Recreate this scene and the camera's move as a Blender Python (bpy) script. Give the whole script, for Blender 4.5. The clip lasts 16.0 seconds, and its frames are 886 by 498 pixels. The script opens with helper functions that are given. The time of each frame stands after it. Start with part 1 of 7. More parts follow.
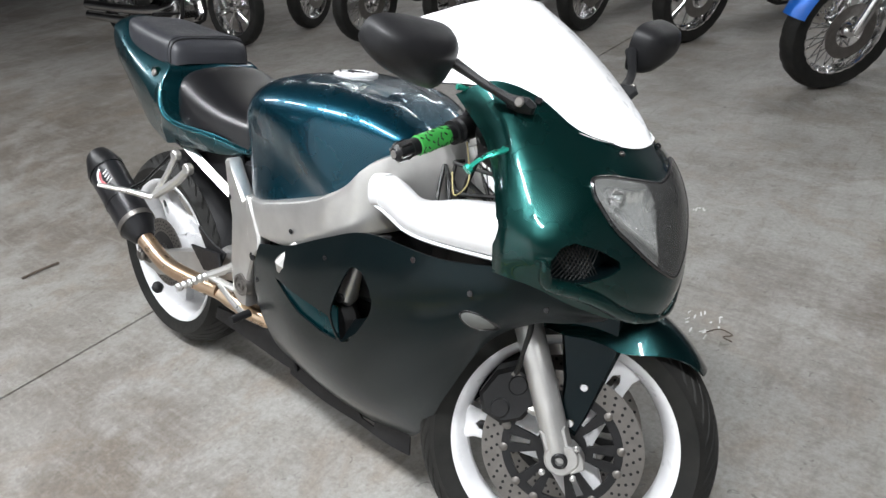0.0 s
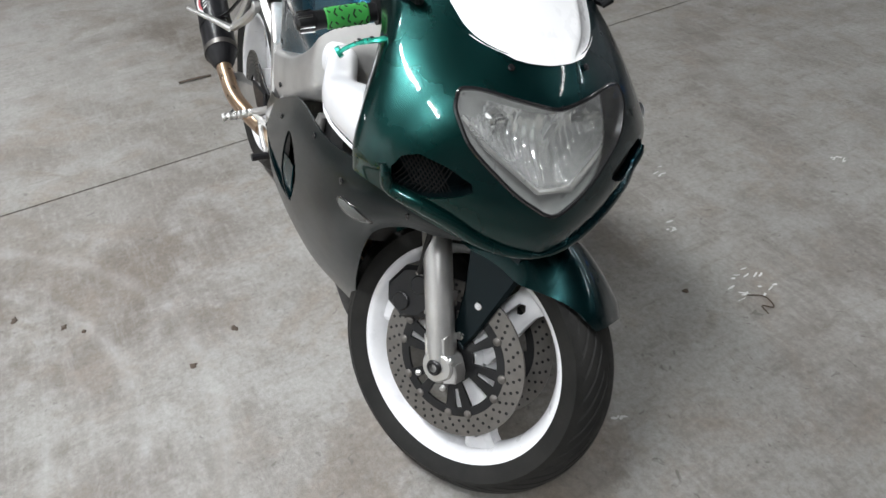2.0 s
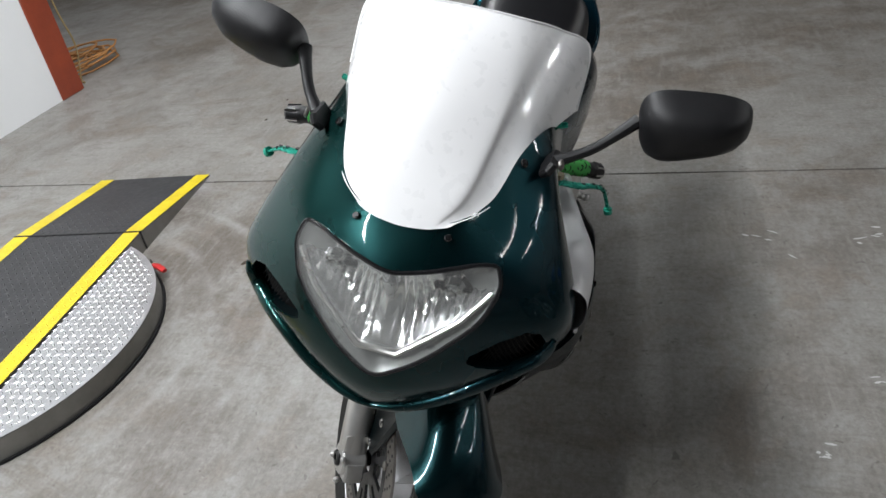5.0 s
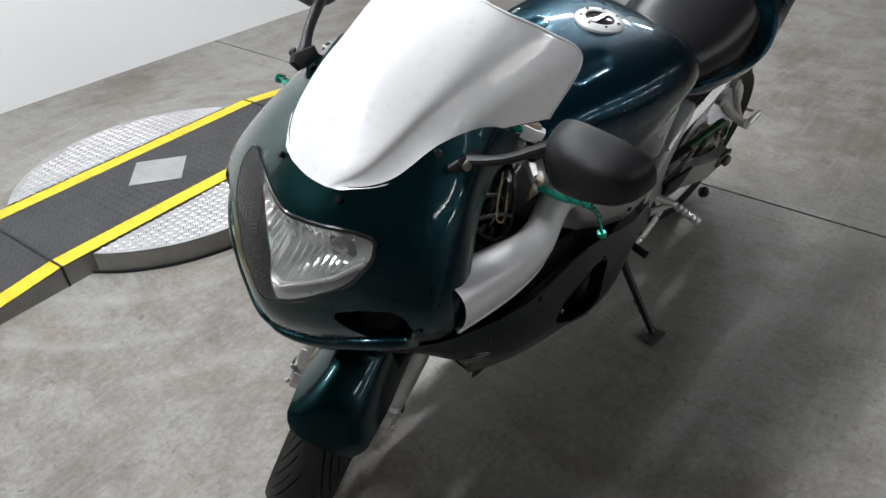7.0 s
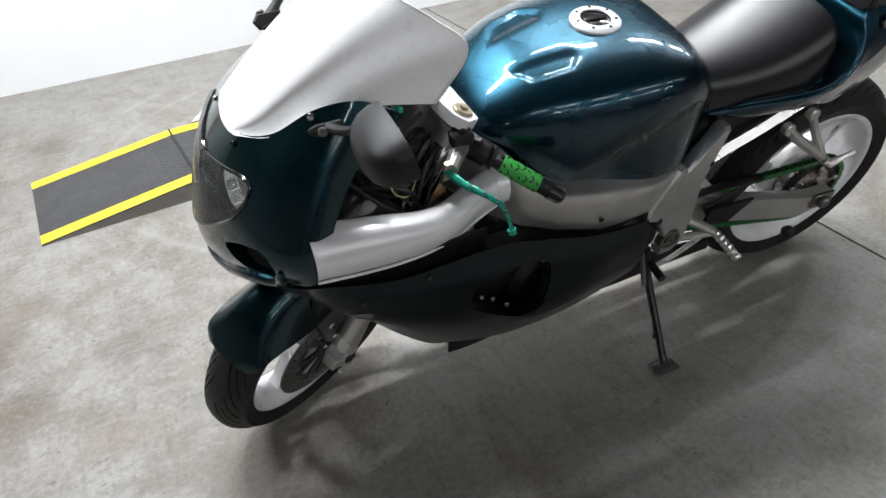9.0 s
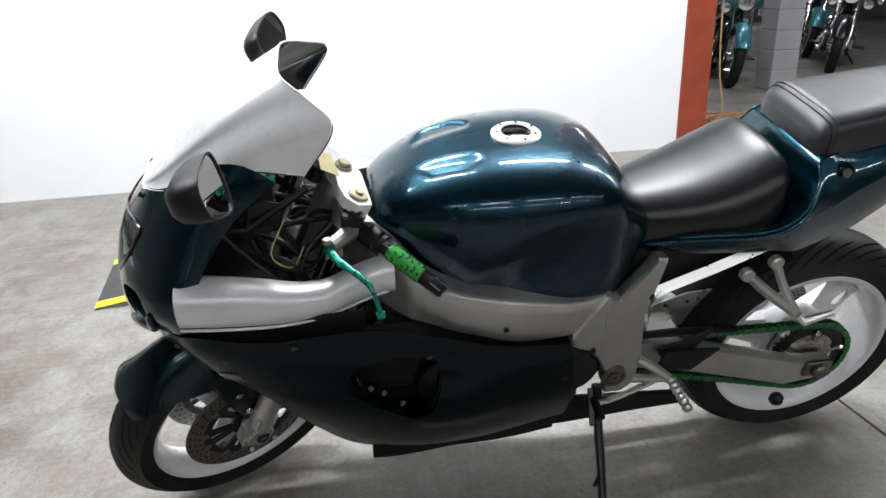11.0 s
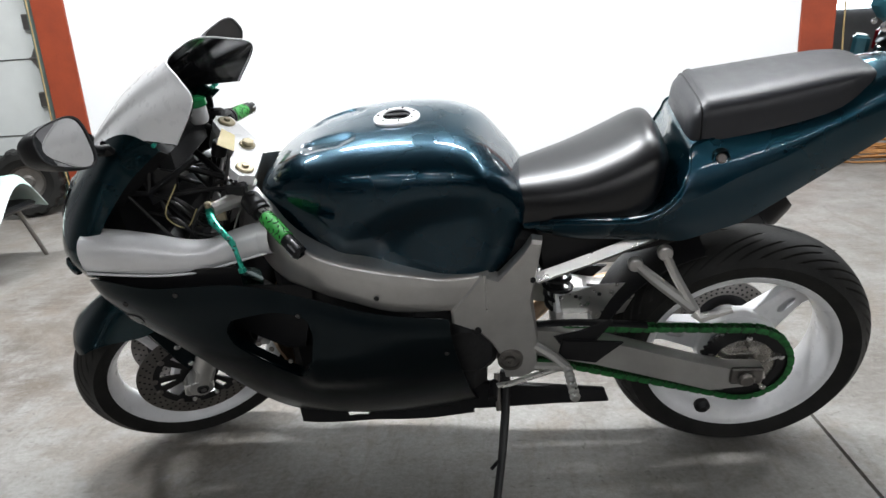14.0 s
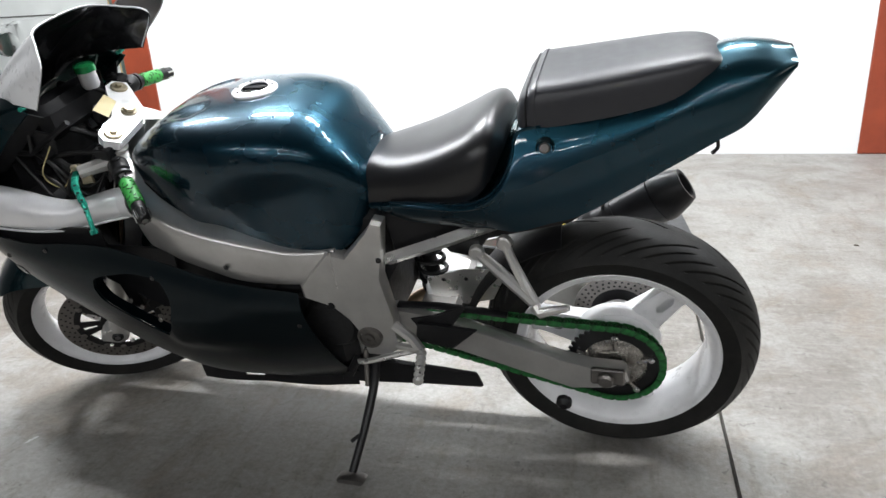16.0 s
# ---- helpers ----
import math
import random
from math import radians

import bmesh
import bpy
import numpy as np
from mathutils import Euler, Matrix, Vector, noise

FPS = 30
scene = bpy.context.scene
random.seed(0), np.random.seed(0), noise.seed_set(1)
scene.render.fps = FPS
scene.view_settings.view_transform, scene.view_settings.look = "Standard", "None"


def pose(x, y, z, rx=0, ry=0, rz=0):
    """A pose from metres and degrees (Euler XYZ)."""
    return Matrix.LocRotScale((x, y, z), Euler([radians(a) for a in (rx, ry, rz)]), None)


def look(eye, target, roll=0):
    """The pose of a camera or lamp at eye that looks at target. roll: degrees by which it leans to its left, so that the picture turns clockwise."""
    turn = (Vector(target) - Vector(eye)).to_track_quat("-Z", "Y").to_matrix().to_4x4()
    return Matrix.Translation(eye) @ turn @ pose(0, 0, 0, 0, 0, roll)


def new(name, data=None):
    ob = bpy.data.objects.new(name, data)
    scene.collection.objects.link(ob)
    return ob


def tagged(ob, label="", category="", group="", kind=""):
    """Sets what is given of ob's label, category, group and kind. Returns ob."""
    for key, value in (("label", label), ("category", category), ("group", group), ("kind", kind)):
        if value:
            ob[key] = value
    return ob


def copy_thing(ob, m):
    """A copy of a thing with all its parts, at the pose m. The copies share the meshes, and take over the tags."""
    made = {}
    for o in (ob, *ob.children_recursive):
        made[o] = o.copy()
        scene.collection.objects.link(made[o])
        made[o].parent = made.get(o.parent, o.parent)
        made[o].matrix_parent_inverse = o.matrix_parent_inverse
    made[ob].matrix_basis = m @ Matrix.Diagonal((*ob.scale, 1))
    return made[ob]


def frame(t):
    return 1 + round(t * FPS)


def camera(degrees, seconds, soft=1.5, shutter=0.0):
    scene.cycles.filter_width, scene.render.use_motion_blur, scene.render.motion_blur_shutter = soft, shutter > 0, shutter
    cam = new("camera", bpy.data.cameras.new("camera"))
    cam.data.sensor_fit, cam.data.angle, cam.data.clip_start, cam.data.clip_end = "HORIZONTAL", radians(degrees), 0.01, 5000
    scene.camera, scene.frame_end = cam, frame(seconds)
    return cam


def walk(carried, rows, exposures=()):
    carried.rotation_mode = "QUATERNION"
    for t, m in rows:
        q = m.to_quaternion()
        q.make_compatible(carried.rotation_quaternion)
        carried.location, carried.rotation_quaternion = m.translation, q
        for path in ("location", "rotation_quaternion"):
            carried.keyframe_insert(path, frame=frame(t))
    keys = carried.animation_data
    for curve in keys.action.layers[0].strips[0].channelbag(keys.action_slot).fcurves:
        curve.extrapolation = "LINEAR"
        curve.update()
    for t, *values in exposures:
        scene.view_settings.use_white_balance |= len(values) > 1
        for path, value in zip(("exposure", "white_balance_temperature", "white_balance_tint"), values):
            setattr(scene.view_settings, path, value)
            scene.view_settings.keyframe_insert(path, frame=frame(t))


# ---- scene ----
cam = camera(64.2, 16.0)
PATH = [
    (0, (1.983, -0.93, 1.355), (0.819, 0.358, 0.362), -7.2),
    (0.5, (2.147, -0.871, 1.337), (0.853, 0.26, 0.314), -7.5),
    (1, (2.216, -0.76, 1.318), (0.865, 0.241, 0.234), -7.1),
    (1.5, (2.254, -0.608, 1.316), (0.887, 0.234, 0.123), -6.5),
    (2, (2.317, -0.459, 1.319), (0.885, 0.194, 0.085), -6.3),
    (2.5, (2.371, -0.324, 1.311), (0.885, 0.076, 0.033), -6.7),
    (3, (2.349, -0.169, 1.294), (0.859, 0.038, -0.023), -8.0),
    (3.5, (2.349, -0.023, 1.322), (0.829, -0.035, 0.023), -10.2),
    (4, (2.404, 0.117, 1.349), (0.845, -0.089, 0.113), -9.9),
    (4.5, (2.377, 0.239, 1.361), (0.768, -0.086, 0.219), -8.8),
    (4.7, (2.346, 0.306, 1.367), (0.73, -0.08, 0.253), -9.0),
    (6.9, (2.077, 0.86, 1.371), (0.845, -0.238, 0.241), -4.2),
    (7.5, (1.967, 1.004, 1.362), (0.94, -0.229, 0.169), -5.1),
    (8.1, (1.839, 1.133, 1.358), (0.978, -0.22, 0.162), -5.5),
    (10.3, (1.338, 1.473, 1.315), (0.97, -0.253, 0.375), -3.7),
    (10.5, (1.295, 1.491, 1.286), (0.951, -0.274, 0.41), -3.6),
    (11, (1.208, 1.523, 1.216), (0.855, -0.31, 0.498), -2.0),
    (11.5, (1.138, 1.597, 1.165), (0.929, -0.299, 0.565), -0.5),
    (12, (1.061, 1.675, 1.124), (0.909, -0.257, 0.632), 0.0),
    (12.5, (0.964, 1.698, 1.098), (0.869, -0.242, 0.621), -1.5),
    (13, (0.848, 1.691, 1.088), (0.826, -0.237, 0.558), -2.5),
    (13.5, (0.751, 1.687, 1.089), (0.796, -0.218, 0.482), -3.6),
    (14, (0.604, 1.713, 1.102), (0.733, -0.19, 0.499), -3.8),
    (14.5, (0.481, 1.729, 1.101), (0.677, -0.162, 0.48), -3.6),
    (15, (0.339, 1.687, 1.095), (0.609, -0.193, 0.469), -3.5),
    (15.5, (0.206, 1.639, 1.095), (0.549, -0.206, 0.403), -2.8),
    (16, (0.026, 1.605, 1.11), (0.483, -0.213, 0.411), -3.3),
]
EXPOSURES = [(0, 0.4), (0.5, 0.3), (1.5, 0.15), (3, 0.0), (4.5, -0.1), (7, -0.1), (8, 0.25), (10.5, 0.45), (12.5, 0.34), (13, 0.24), (13.5, 0.36), (15.5, 0.68), (16, 0.78)]
walk(cam, [(t, look(eye, target, roll)) for t, eye, target, roll in PATH], EXPOSURES)

# ---- light ----
world = bpy.data.worlds.new("world")
scene.world = world
world.use_nodes = True
world.node_tree.nodes["Background"].inputs[0].default_value = (0.75, 0.85, 1.0, 1)
world.node_tree.nodes["Background"].inputs[1].default_value = 0.05


def tube_light(name, x, y, z, sx, sy, watts, colour=(0.95, 0.98, 1.02)):
    d = bpy.data.lights.new(name, "AREA")
    d.shape, d.size, d.size_y, d.energy, d.color = "RECTANGLE", sx, sy, watts, colour
    ob = new(name, d)
    ob.location = (x, y, z)
    return ob


CEIL = 3.6
# rows of strip lamps: x, y, length along x, watts
STRIPS = {-1.2: (40, 40, 38, 62, 98, 76), 4.2: (2, 2, 3, 6, 10, 10), 7.4: (28,) * 6, -6.2: (16, 16, 16)}
STRIP_X = (-5.6, -3.8, -2.0, -0.2, 1.6, 3.4)
for y, watts in STRIPS.items():
    for x, w in zip(STRIP_X, watts):
        tube_light("strip_lamp", x, y, CEIL - 0.16, 1.2, 0.07, w)

# ---- materials ----
def mat(name, base, rough=0.5, metal=0.0, base2=None, scale=12.0, bump=0.0, bscale=80.0, coat=0.0, var=0.25, rvar=0.1, alpha=None, detail=6.0, spec=0.5):
    m = bpy.data.materials.new(name)
    m.use_nodes = True
    t = m.node_tree
    n, l = t.nodes, t.links
    b = n["Principled BSDF"]
    co = n.new("ShaderNodeTexCoord")
    no = n.new("ShaderNodeTexNoise")
    no.inputs["Scale"].default_value, no.inputs["Detail"].default_value = scale, detail
    no.inputs["Roughness"].default_value = 0.62
    l.new(co.outputs["Object"], no.inputs["Vector"])
    ramp = n.new("ShaderNodeValToRGB")
    c2 = base2 or tuple(v * (1 - var) for v in base)
    ramp.color_ramp.elements[0].position, ramp.color_ramp.elements[1].position = 0.35, 0.65
    ramp.color_ramp.elements[0].color, ramp.color_ramp.elements[1].color = (*base, 1), (*c2, 1)
    l.new(no.outputs["Fac"], ramp.inputs["Fac"])
    l.new(ramp.outputs["Color"], b.inputs["Base Color"])
    mr = n.new("ShaderNodeMapRange")
    mr.inputs["To Min"].default_value, mr.inputs["To Max"].default_value = max(0.0, rough - rvar), min(1.0, rough + rvar)
    fine = n.new("ShaderNodeTexNoise")
    fine.inputs["Scale"].default_value, fine.inputs["Detail"].default_value = scale * 4.3, 4.0
    l.new(co.outputs["Object"], fine.inputs["Vector"])
    l.new(fine.outputs["Fac"], mr.inputs["Value"])
    l.new(mr.outputs["Result"], b.inputs["Roughness"])
    b.inputs["Metallic"].default_value = metal
    b.inputs["Coat Weight"].default_value, b.inputs["Coat Roughness"].default_value = coat, 0.04
    b.inputs["Specular IOR Level"].default_value = spec
    if bump:
        bn = n.new("ShaderNodeTexNoise")
        bn.inputs["Scale"].default_value, bn.inputs["Detail"].default_value = bscale, 5.0
        l.new(co.outputs["Object"], bn.inputs["Vector"])
        bp = n.new("ShaderNodeBump")
        bp.inputs["Strength"].default_value, bp.inputs["Distance"].default_value = bump, 0.004
        l.new(bn.outputs["Fac"], bp.inputs["Height"])
        l.new(bp.outputs["Normal"], b.inputs["Normal"])
    return m


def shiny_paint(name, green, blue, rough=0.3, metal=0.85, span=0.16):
    """Two-tone metallic lacquer, green to one side and blue to the other, shade mixed into the bike's blue side: flakes
    under a clear coat with a faint orange peel and dust.
    """
    m = mat(name, green, rough, metal, scale=2.2, coat=1.0, rvar=0.05)
    t = m.node_tree
    n, l, b = t.nodes, t.links, t.nodes["Principled BSDF"]
    b.inputs["Coat IOR"].default_value = 1.38
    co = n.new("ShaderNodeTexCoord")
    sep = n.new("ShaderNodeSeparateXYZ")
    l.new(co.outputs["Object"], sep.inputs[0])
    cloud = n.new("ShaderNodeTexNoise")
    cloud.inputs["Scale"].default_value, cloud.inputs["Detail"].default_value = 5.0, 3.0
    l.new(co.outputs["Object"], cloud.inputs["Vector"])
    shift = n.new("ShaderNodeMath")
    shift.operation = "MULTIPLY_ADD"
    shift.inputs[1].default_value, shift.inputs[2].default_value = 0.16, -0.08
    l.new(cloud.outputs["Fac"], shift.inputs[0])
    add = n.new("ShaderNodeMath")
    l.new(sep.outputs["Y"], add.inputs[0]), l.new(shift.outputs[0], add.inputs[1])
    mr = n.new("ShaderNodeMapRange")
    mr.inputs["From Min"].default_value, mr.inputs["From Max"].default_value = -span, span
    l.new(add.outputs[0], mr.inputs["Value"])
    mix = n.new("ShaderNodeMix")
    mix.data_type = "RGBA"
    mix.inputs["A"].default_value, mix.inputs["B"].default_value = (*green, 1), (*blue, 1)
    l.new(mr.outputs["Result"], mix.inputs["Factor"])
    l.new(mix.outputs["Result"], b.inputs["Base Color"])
    fl = n.new("ShaderNodeTexVoronoi")
    fl.inputs["Scale"].default_value = 1500.0
    l.new(co.outputs["Object"], fl.inputs["Vector"])
    nm = n.new("ShaderNodeBump")
    nm.inputs["Strength"].default_value, nm.inputs["Distance"].default_value = 0.12, 0.0004
    l.new(fl.outputs["Color"], nm.inputs["Height"])
    l.new(nm.outputs["Normal"], b.inputs["Normal"])
    peel = n.new("ShaderNodeTexNoise")
    peel.inputs["Scale"].default_value = 240.0
    l.new(co.outputs["Object"], peel.inputs["Vector"])
    pb = n.new("ShaderNodeBump")
    pb.inputs["Strength"].default_value, pb.inputs["Distance"].default_value = 0.03, 0.001
    l.new(peel.outputs["Fac"], pb.inputs["Height"])
    l.new(pb.outputs["Normal"], b.inputs["Coat Normal"])
    return m


def emit(name, colour, strength):
    m = bpy.data.materials.new(name)
    m.use_nodes = True
    b = m.node_tree.nodes["Principled BSDF"]
    b.inputs["Base Color"].default_value = (0.8, 0.8, 0.8, 1)
    b.inputs["Emission Color"].default_value, b.inputs["Emission Strength"].default_value = (*colour, 1), strength
    return m


def glass(name, tint=(0.93, 0.95, 0.94), rough=0.03):
    m = bpy.data.materials.new(name)
    m.use_nodes = True
    n, l = m.node_tree.nodes, m.node_tree.links
    out = n["Material Output"]
    tr, gl, mx, fr = n.new("ShaderNodeBsdfTransparent"), n.new("ShaderNodeBsdfGlossy"), n.new("ShaderNodeMixShader"), n.new("ShaderNodeFresnel")
    tr.inputs[0].default_value = (*tint, 1)
    gl.inputs["Roughness"].default_value = rough
    fr.inputs[0].default_value = 1.22
    haze, df = n.new("ShaderNodeMixShader"), n.new("ShaderNodeBsdfDiffuse")
    haze.inputs[0].default_value, df.inputs[0].default_value = 0.055, (0.8, 0.8, 0.78, 1)
    l.new(tr.outputs[0], haze.inputs[1]), l.new(df.outputs[0], haze.inputs[2])
    l.new(fr.outputs[0], mx.inputs[0]), l.new(haze.outputs[0], mx.inputs[1]), l.new(gl.outputs[0], mx.inputs[2]), l.new(mx.outputs[0], out.inputs[0])
    return m


# the second colour, on the bike's left, is darkened to paint in that side's shade
PAINT = shiny_paint("teal_lacquer_shaded_left", (0.0035, 0.038, 0.034), (0.002, 0.024, 0.032), rough=0.27)
PAINT_BLUE = shiny_paint("blue_teal_lacquer_shaded_left", (0.004, 0.054, 0.086), (0.002, 0.025, 0.042), rough=0.27, span=0.2)
PAINT_GUARD = shiny_paint("teal_guard_lacquer_shaded_left", (0.003, 0.040, 0.034), (0.002, 0.018, 0.024), rough=0.25)
# same lacquer brightened to paint in the tail's light, left end darker for shade
PAINT_TAIL_LIT = shiny_paint("teal_lacquer_lit_tail", (0.005, 0.060, 0.074), (0.0025, 0.033, 0.055), rough=0.28)
# dark panel lacquer; its left colour is lower still, shade put into the paint
PAINT_DARK = shiny_paint("dark_teal_lacquer_shaded_left", (0.0050, 0.0125, 0.0145), (0.0020, 0.0075, 0.0105), rough=0.32, metal=0.75)
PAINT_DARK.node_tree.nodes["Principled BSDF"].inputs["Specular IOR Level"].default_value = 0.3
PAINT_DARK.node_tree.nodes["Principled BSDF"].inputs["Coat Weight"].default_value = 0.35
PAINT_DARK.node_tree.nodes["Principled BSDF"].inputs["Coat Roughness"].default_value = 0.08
WHITE = mat("white_lacquer", (0.86, 0.86, 0.86), 0.28, 0.0, coat=0.5, var=0.02, rvar=0.03)
SILVER = mat("silver_paint", (0.80, 0.80, 0.81), 0.36, 0.25, var=0.08, coat=0.3)
ALU = mat("cast_aluminium", (0.60, 0.59, 0.57), 0.36, 0.8, bump=0.08, bscale=300, var=0.18, scale=9)
ALU_BRIGHT = mat("machined_aluminium", (0.75, 0.74, 0.72), 0.3, 0.9, var=0.12)
CHROME = mat("chrome", (0.8, 0.8, 0.8), 0.09, 1.0, var=0.05, rvar=0.04)
STEEL = mat("brake_steel", (0.24, 0.225, 0.21), 0.42, 0.9, var=0.2, scale=30)
TITAN = mat("heated_pipe", (0.55, 0.36, 0.22), 0.3, 0.95, (0.62, 0.5, 0.38), scale=7)
BLACK = mat("black_plastic", (0.011, 0.011, 0.012), 0.44, var=0.3, bump=0.1, bscale=400, spec=0.3)
CAN_BLACK = mat("silencer_black", (0.016, 0.016, 0.018), 0.34, 0.2, var=0.3, scale=20)
BLACK_GLOSS = mat("black_gloss", (0.012, 0.012, 0.013), 0.16, var=0.2, coat=0.4)
BLACK_METAL = mat("black_metal", (0.014, 0.014, 0.015), 0.38, 0.3, var=0.4, bump=0.1, bscale=200)
ENGINE = mat("engine_castings", (0.03, 0.03, 0.031), 0.5, 0.4, var=0.5, bump=0.3, bscale=90)
RUBBER = mat("tyre_rubber", (0.0095, 0.0095, 0.009), 0.56, 0.0, (0.017, 0.0165, 0.015), scale=14, bump=0.12, bscale=220, spec=0.22)
HOSE = mat("black_hose", (0.008, 0.008, 0.008), 0.45)
VINYL = mat("smooth_seat_vinyl", (0.007, 0.007, 0.008), 0.32, var=0.1, rvar=0.03, spec=0.52)
VINYL_GRAIN = mat("grained_seat_vinyl", (0.030, 0.031, 0.036), 0.40, var=0.15, bump=0.12, bscale=420, spec=0.5)
WHEEL_WHITE = mat("white_wheel_paint", (0.80, 0.80, 0.81), 0.3, coat=0.3, var=0.12, scale=8)
GREEN_GRIP = mat("green_rubber", (0.05, 0.42, 0.07), 0.55, var=0.25)
GREEN_ANOD = mat("green_anodised", (0.03, 0.42, 0.30), 0.28, 0.6, var=0.2)
GREEN_CHAIN = mat("green_chain", (0.024, 0.21, 0.048), 0.42, 0.25, (0.012, 0.07, 0.022), scale=60)
DARK_LINK = mat("dark_chain_link", (0.016, 0.10, 0.026), 0.45, 0.35, (0.010, 0.025, 0.012), scale=60)
GREEN_CAP = mat("green_cap", (0.02, 0.30, 0.09), 0.2, 0.5)
YELLOW_TAG = mat("yellow_tag", (0.60, 0.50, 0.24), 0.5)
TAN = mat("tan_cord", (0.42, 0.31, 0.14), 0.6)
AMBER = mat("smoked_signal_lens", (0.13, 0.135, 0.13), 0.15)
RED = mat("red_plastic", (0.55, 0.02, 0.02), 0.4)
RED_BADGE = mat("red_badge", (0.35, 0.05, 0.06), 0.4)
WHITE_BADGE = mat("white_badge", (0.7, 0.7, 0.7), 0.4)
MIRROR = mat("mirror_glass", (0.9, 0.9, 0.9), 0.0, 1.0, var=0.0, rvar=0.0)
MESH = mat("black_mesh", (0.012, 0.012, 0.012), 0.5, 0.4)
LENS = glass("headlight_lens", (0.90, 0.91, 0.90))
CARRIER = mat("greasy_metal", (0.46, 0.44, 0.41), 0.26, 0.9, (0.20, 0.185, 0.165), scale=26)
BRASS = mat("brass_nut", (0.42, 0.37, 0.26), 0.38, 0.8)

# ---- geometry ----
class G:
    """Vertices and faces of one mesh."""

    def __init__(self):
        self.v, self.f = [], []

    def add(self, v, f):
        k = len(self.v)
        self.v += [tuple(p) for p in v]
        self.f += [tuple(i + k for i in q) for q in f]
        return self

    def grid(self, rows, closed_u=False, closed_v=False):
        n, m = len(rows), len(rows[0])
        v = [p for r in rows for p in r]
        f = []
        for i in range(n if closed_u else n - 1):
            for j in range(m if closed_v else m - 1):
                a, b = i, (i + 1) % n
                c, d = j, (j + 1) % m
                f.append((a * m + c, b * m + c, b * m + d, a * m + d))
        return self.add(v, f)

    def cap(self, ring, flip=False):
        r = list(ring)
        return self.add(r, [tuple(range(len(r)))[:: -1 if flip else 1]])

    def box(self, x0, x1, y0, y1, z0, z1, c=0.0):
        """A box, with its edges cut by c."""
        if c <= 0:
            v = [(x, y, z) for x in (x0, x1) for y in (y0, y1) for z in (z0, z1)]
            return self.add(v, [(0, 1, 3, 2), (4, 6, 7, 5), (0, 4, 5, 1), (2, 3, 7, 6), (0, 2, 6, 4), (1, 5, 7, 3)])
        rings = []
        for z, k in ((z0, c), (z0 + c, 0), (z1 - c, 0), (z1, c)):
            a, b, e, g = x0 + k, x1 - k, y0 + k, y1 - k
            rings.append([(a + c, e, z), (b - c, e, z), (b, e + c, z), (b, g - c, z), (b - c, g, z), (a + c, g, z), (a, g - c, z), (a, e + c, z)])
        self.grid(rings, closed_v=True)
        self.cap(rings[0], True), self.cap(rings[-1])
        return self

    def tube(self, pts, r, n=10, caps=True, flat=1.0):
        """A round (or flattened) tube along points; r may be a list."""
        pts = [Vector(p) for p in pts]
        rs = r if isinstance(r, (list, tuple)) else [r] * len(pts)
        up, rings = None, []
        for i, p in enumerate(pts):
            d = (pts[min(i + 1, len(pts) - 1)] - pts[max(i - 1, 0)]).normalized()
            if up is None:
                up = Vector((0, 0, 1)) if abs(d.z) < 0.9 else Vector((1, 0, 0))
            side = d.cross(up).normalized()
            up = side.cross(d).normalized()
            rings.append([tuple(p + rs[i] * (math.cos(a) * side + flat * math.sin(a) * up)) for a in (2 * math.pi * k / n for k in range(n))])
        self.grid(rings, closed_v=True)
        if caps:
            self.cap(rings[0], True), self.cap(rings[-1])
        return self

    def lathe(self, prof, n=48, centre=(0, 0, 0), axis="y", close=False):
        """Turns (radius, along) pairs round an axis through the centre."""
        rings = []
        for k in range(n):
            a = 2 * math.pi * k / n
            c, s = math.cos(a), math.sin(a)
            ring = []
            for r, h in prof:
                p = {"y": (r * c, h, r * s), "x": (h, r * c, r * s), "z": (r * c, r * s, h)}[axis]
                ring.append((p[0] + centre[0], p[1] + centre[1], p[2] + centre[2]))
            rings.append(ring)
        return self.grid(rings, closed_u=True, closed_v=close)

    def disc(self, centre, axis, r, h, n=20, c=0.0):
        """A short cylinder along a direction, with chamfered rims."""
        a = Vector(axis).normalized()
        u = a.orthogonal().normalized()
        w = a.cross(u)
        p = Vector(centre)
        rings = []
        for d, k in ((0, r - c), (c, r), (h - c, r), (h, r - c)):
            rings.append([tuple(p + a * d + k * (math.cos(t) * u + math.sin(t) * w)) for t in (2 * math.pi * i / n for i in range(n))])
        self.grid(rings, closed_v=True)
        self.cap(rings[0], True), self.cap(rings[-1])
        return self

    def prism(self, poly, y0, y1, warp=None, inset=0.004):
        """A side view (x, z) given thickness along y, its rims chamfered; warp(x, z) shifts y."""
        cx, cz = sum(p[0] for p in poly) / len(poly), sum(p[1] for p in poly) / len(poly)
        def ring(y, k):
            out = []
            for x, z in poly:
                d = math.hypot(x - cx, z - cz) or 1
                q = (x - (x - cx) / d * k, z - (z - cz) / d * k)
                out.append((q[0], y + (warp(*q) if warp else 0), q[1]))
            return out
        s = 1 if y1 > y0 else -1
        rings = [ring(y0, inset), ring(y0 + s * inset, 0), ring(y1 - s * inset, 0), ring(y1, inset)]
        self.grid(rings, closed_v=True)
        self.cap(rings[0], True), self.cap(rings[-1])
        return self

    def move(self, m):
        self.v = [tuple(m @ Vector(p)) for p in self.v]
        return self

    def mirror(self):
        """Adds the copy on the other side of y = 0."""
        k = len(self.v)
        self.v += [(x, -y, z) for x, y, z in self.v[:k]]
        self.f += [tuple(i + k for i in q[::-1]) for q in self.f[:]]
        return self

    def flipped(self):
        self.v = [(x, -y, z) for x, y, z in self.v]
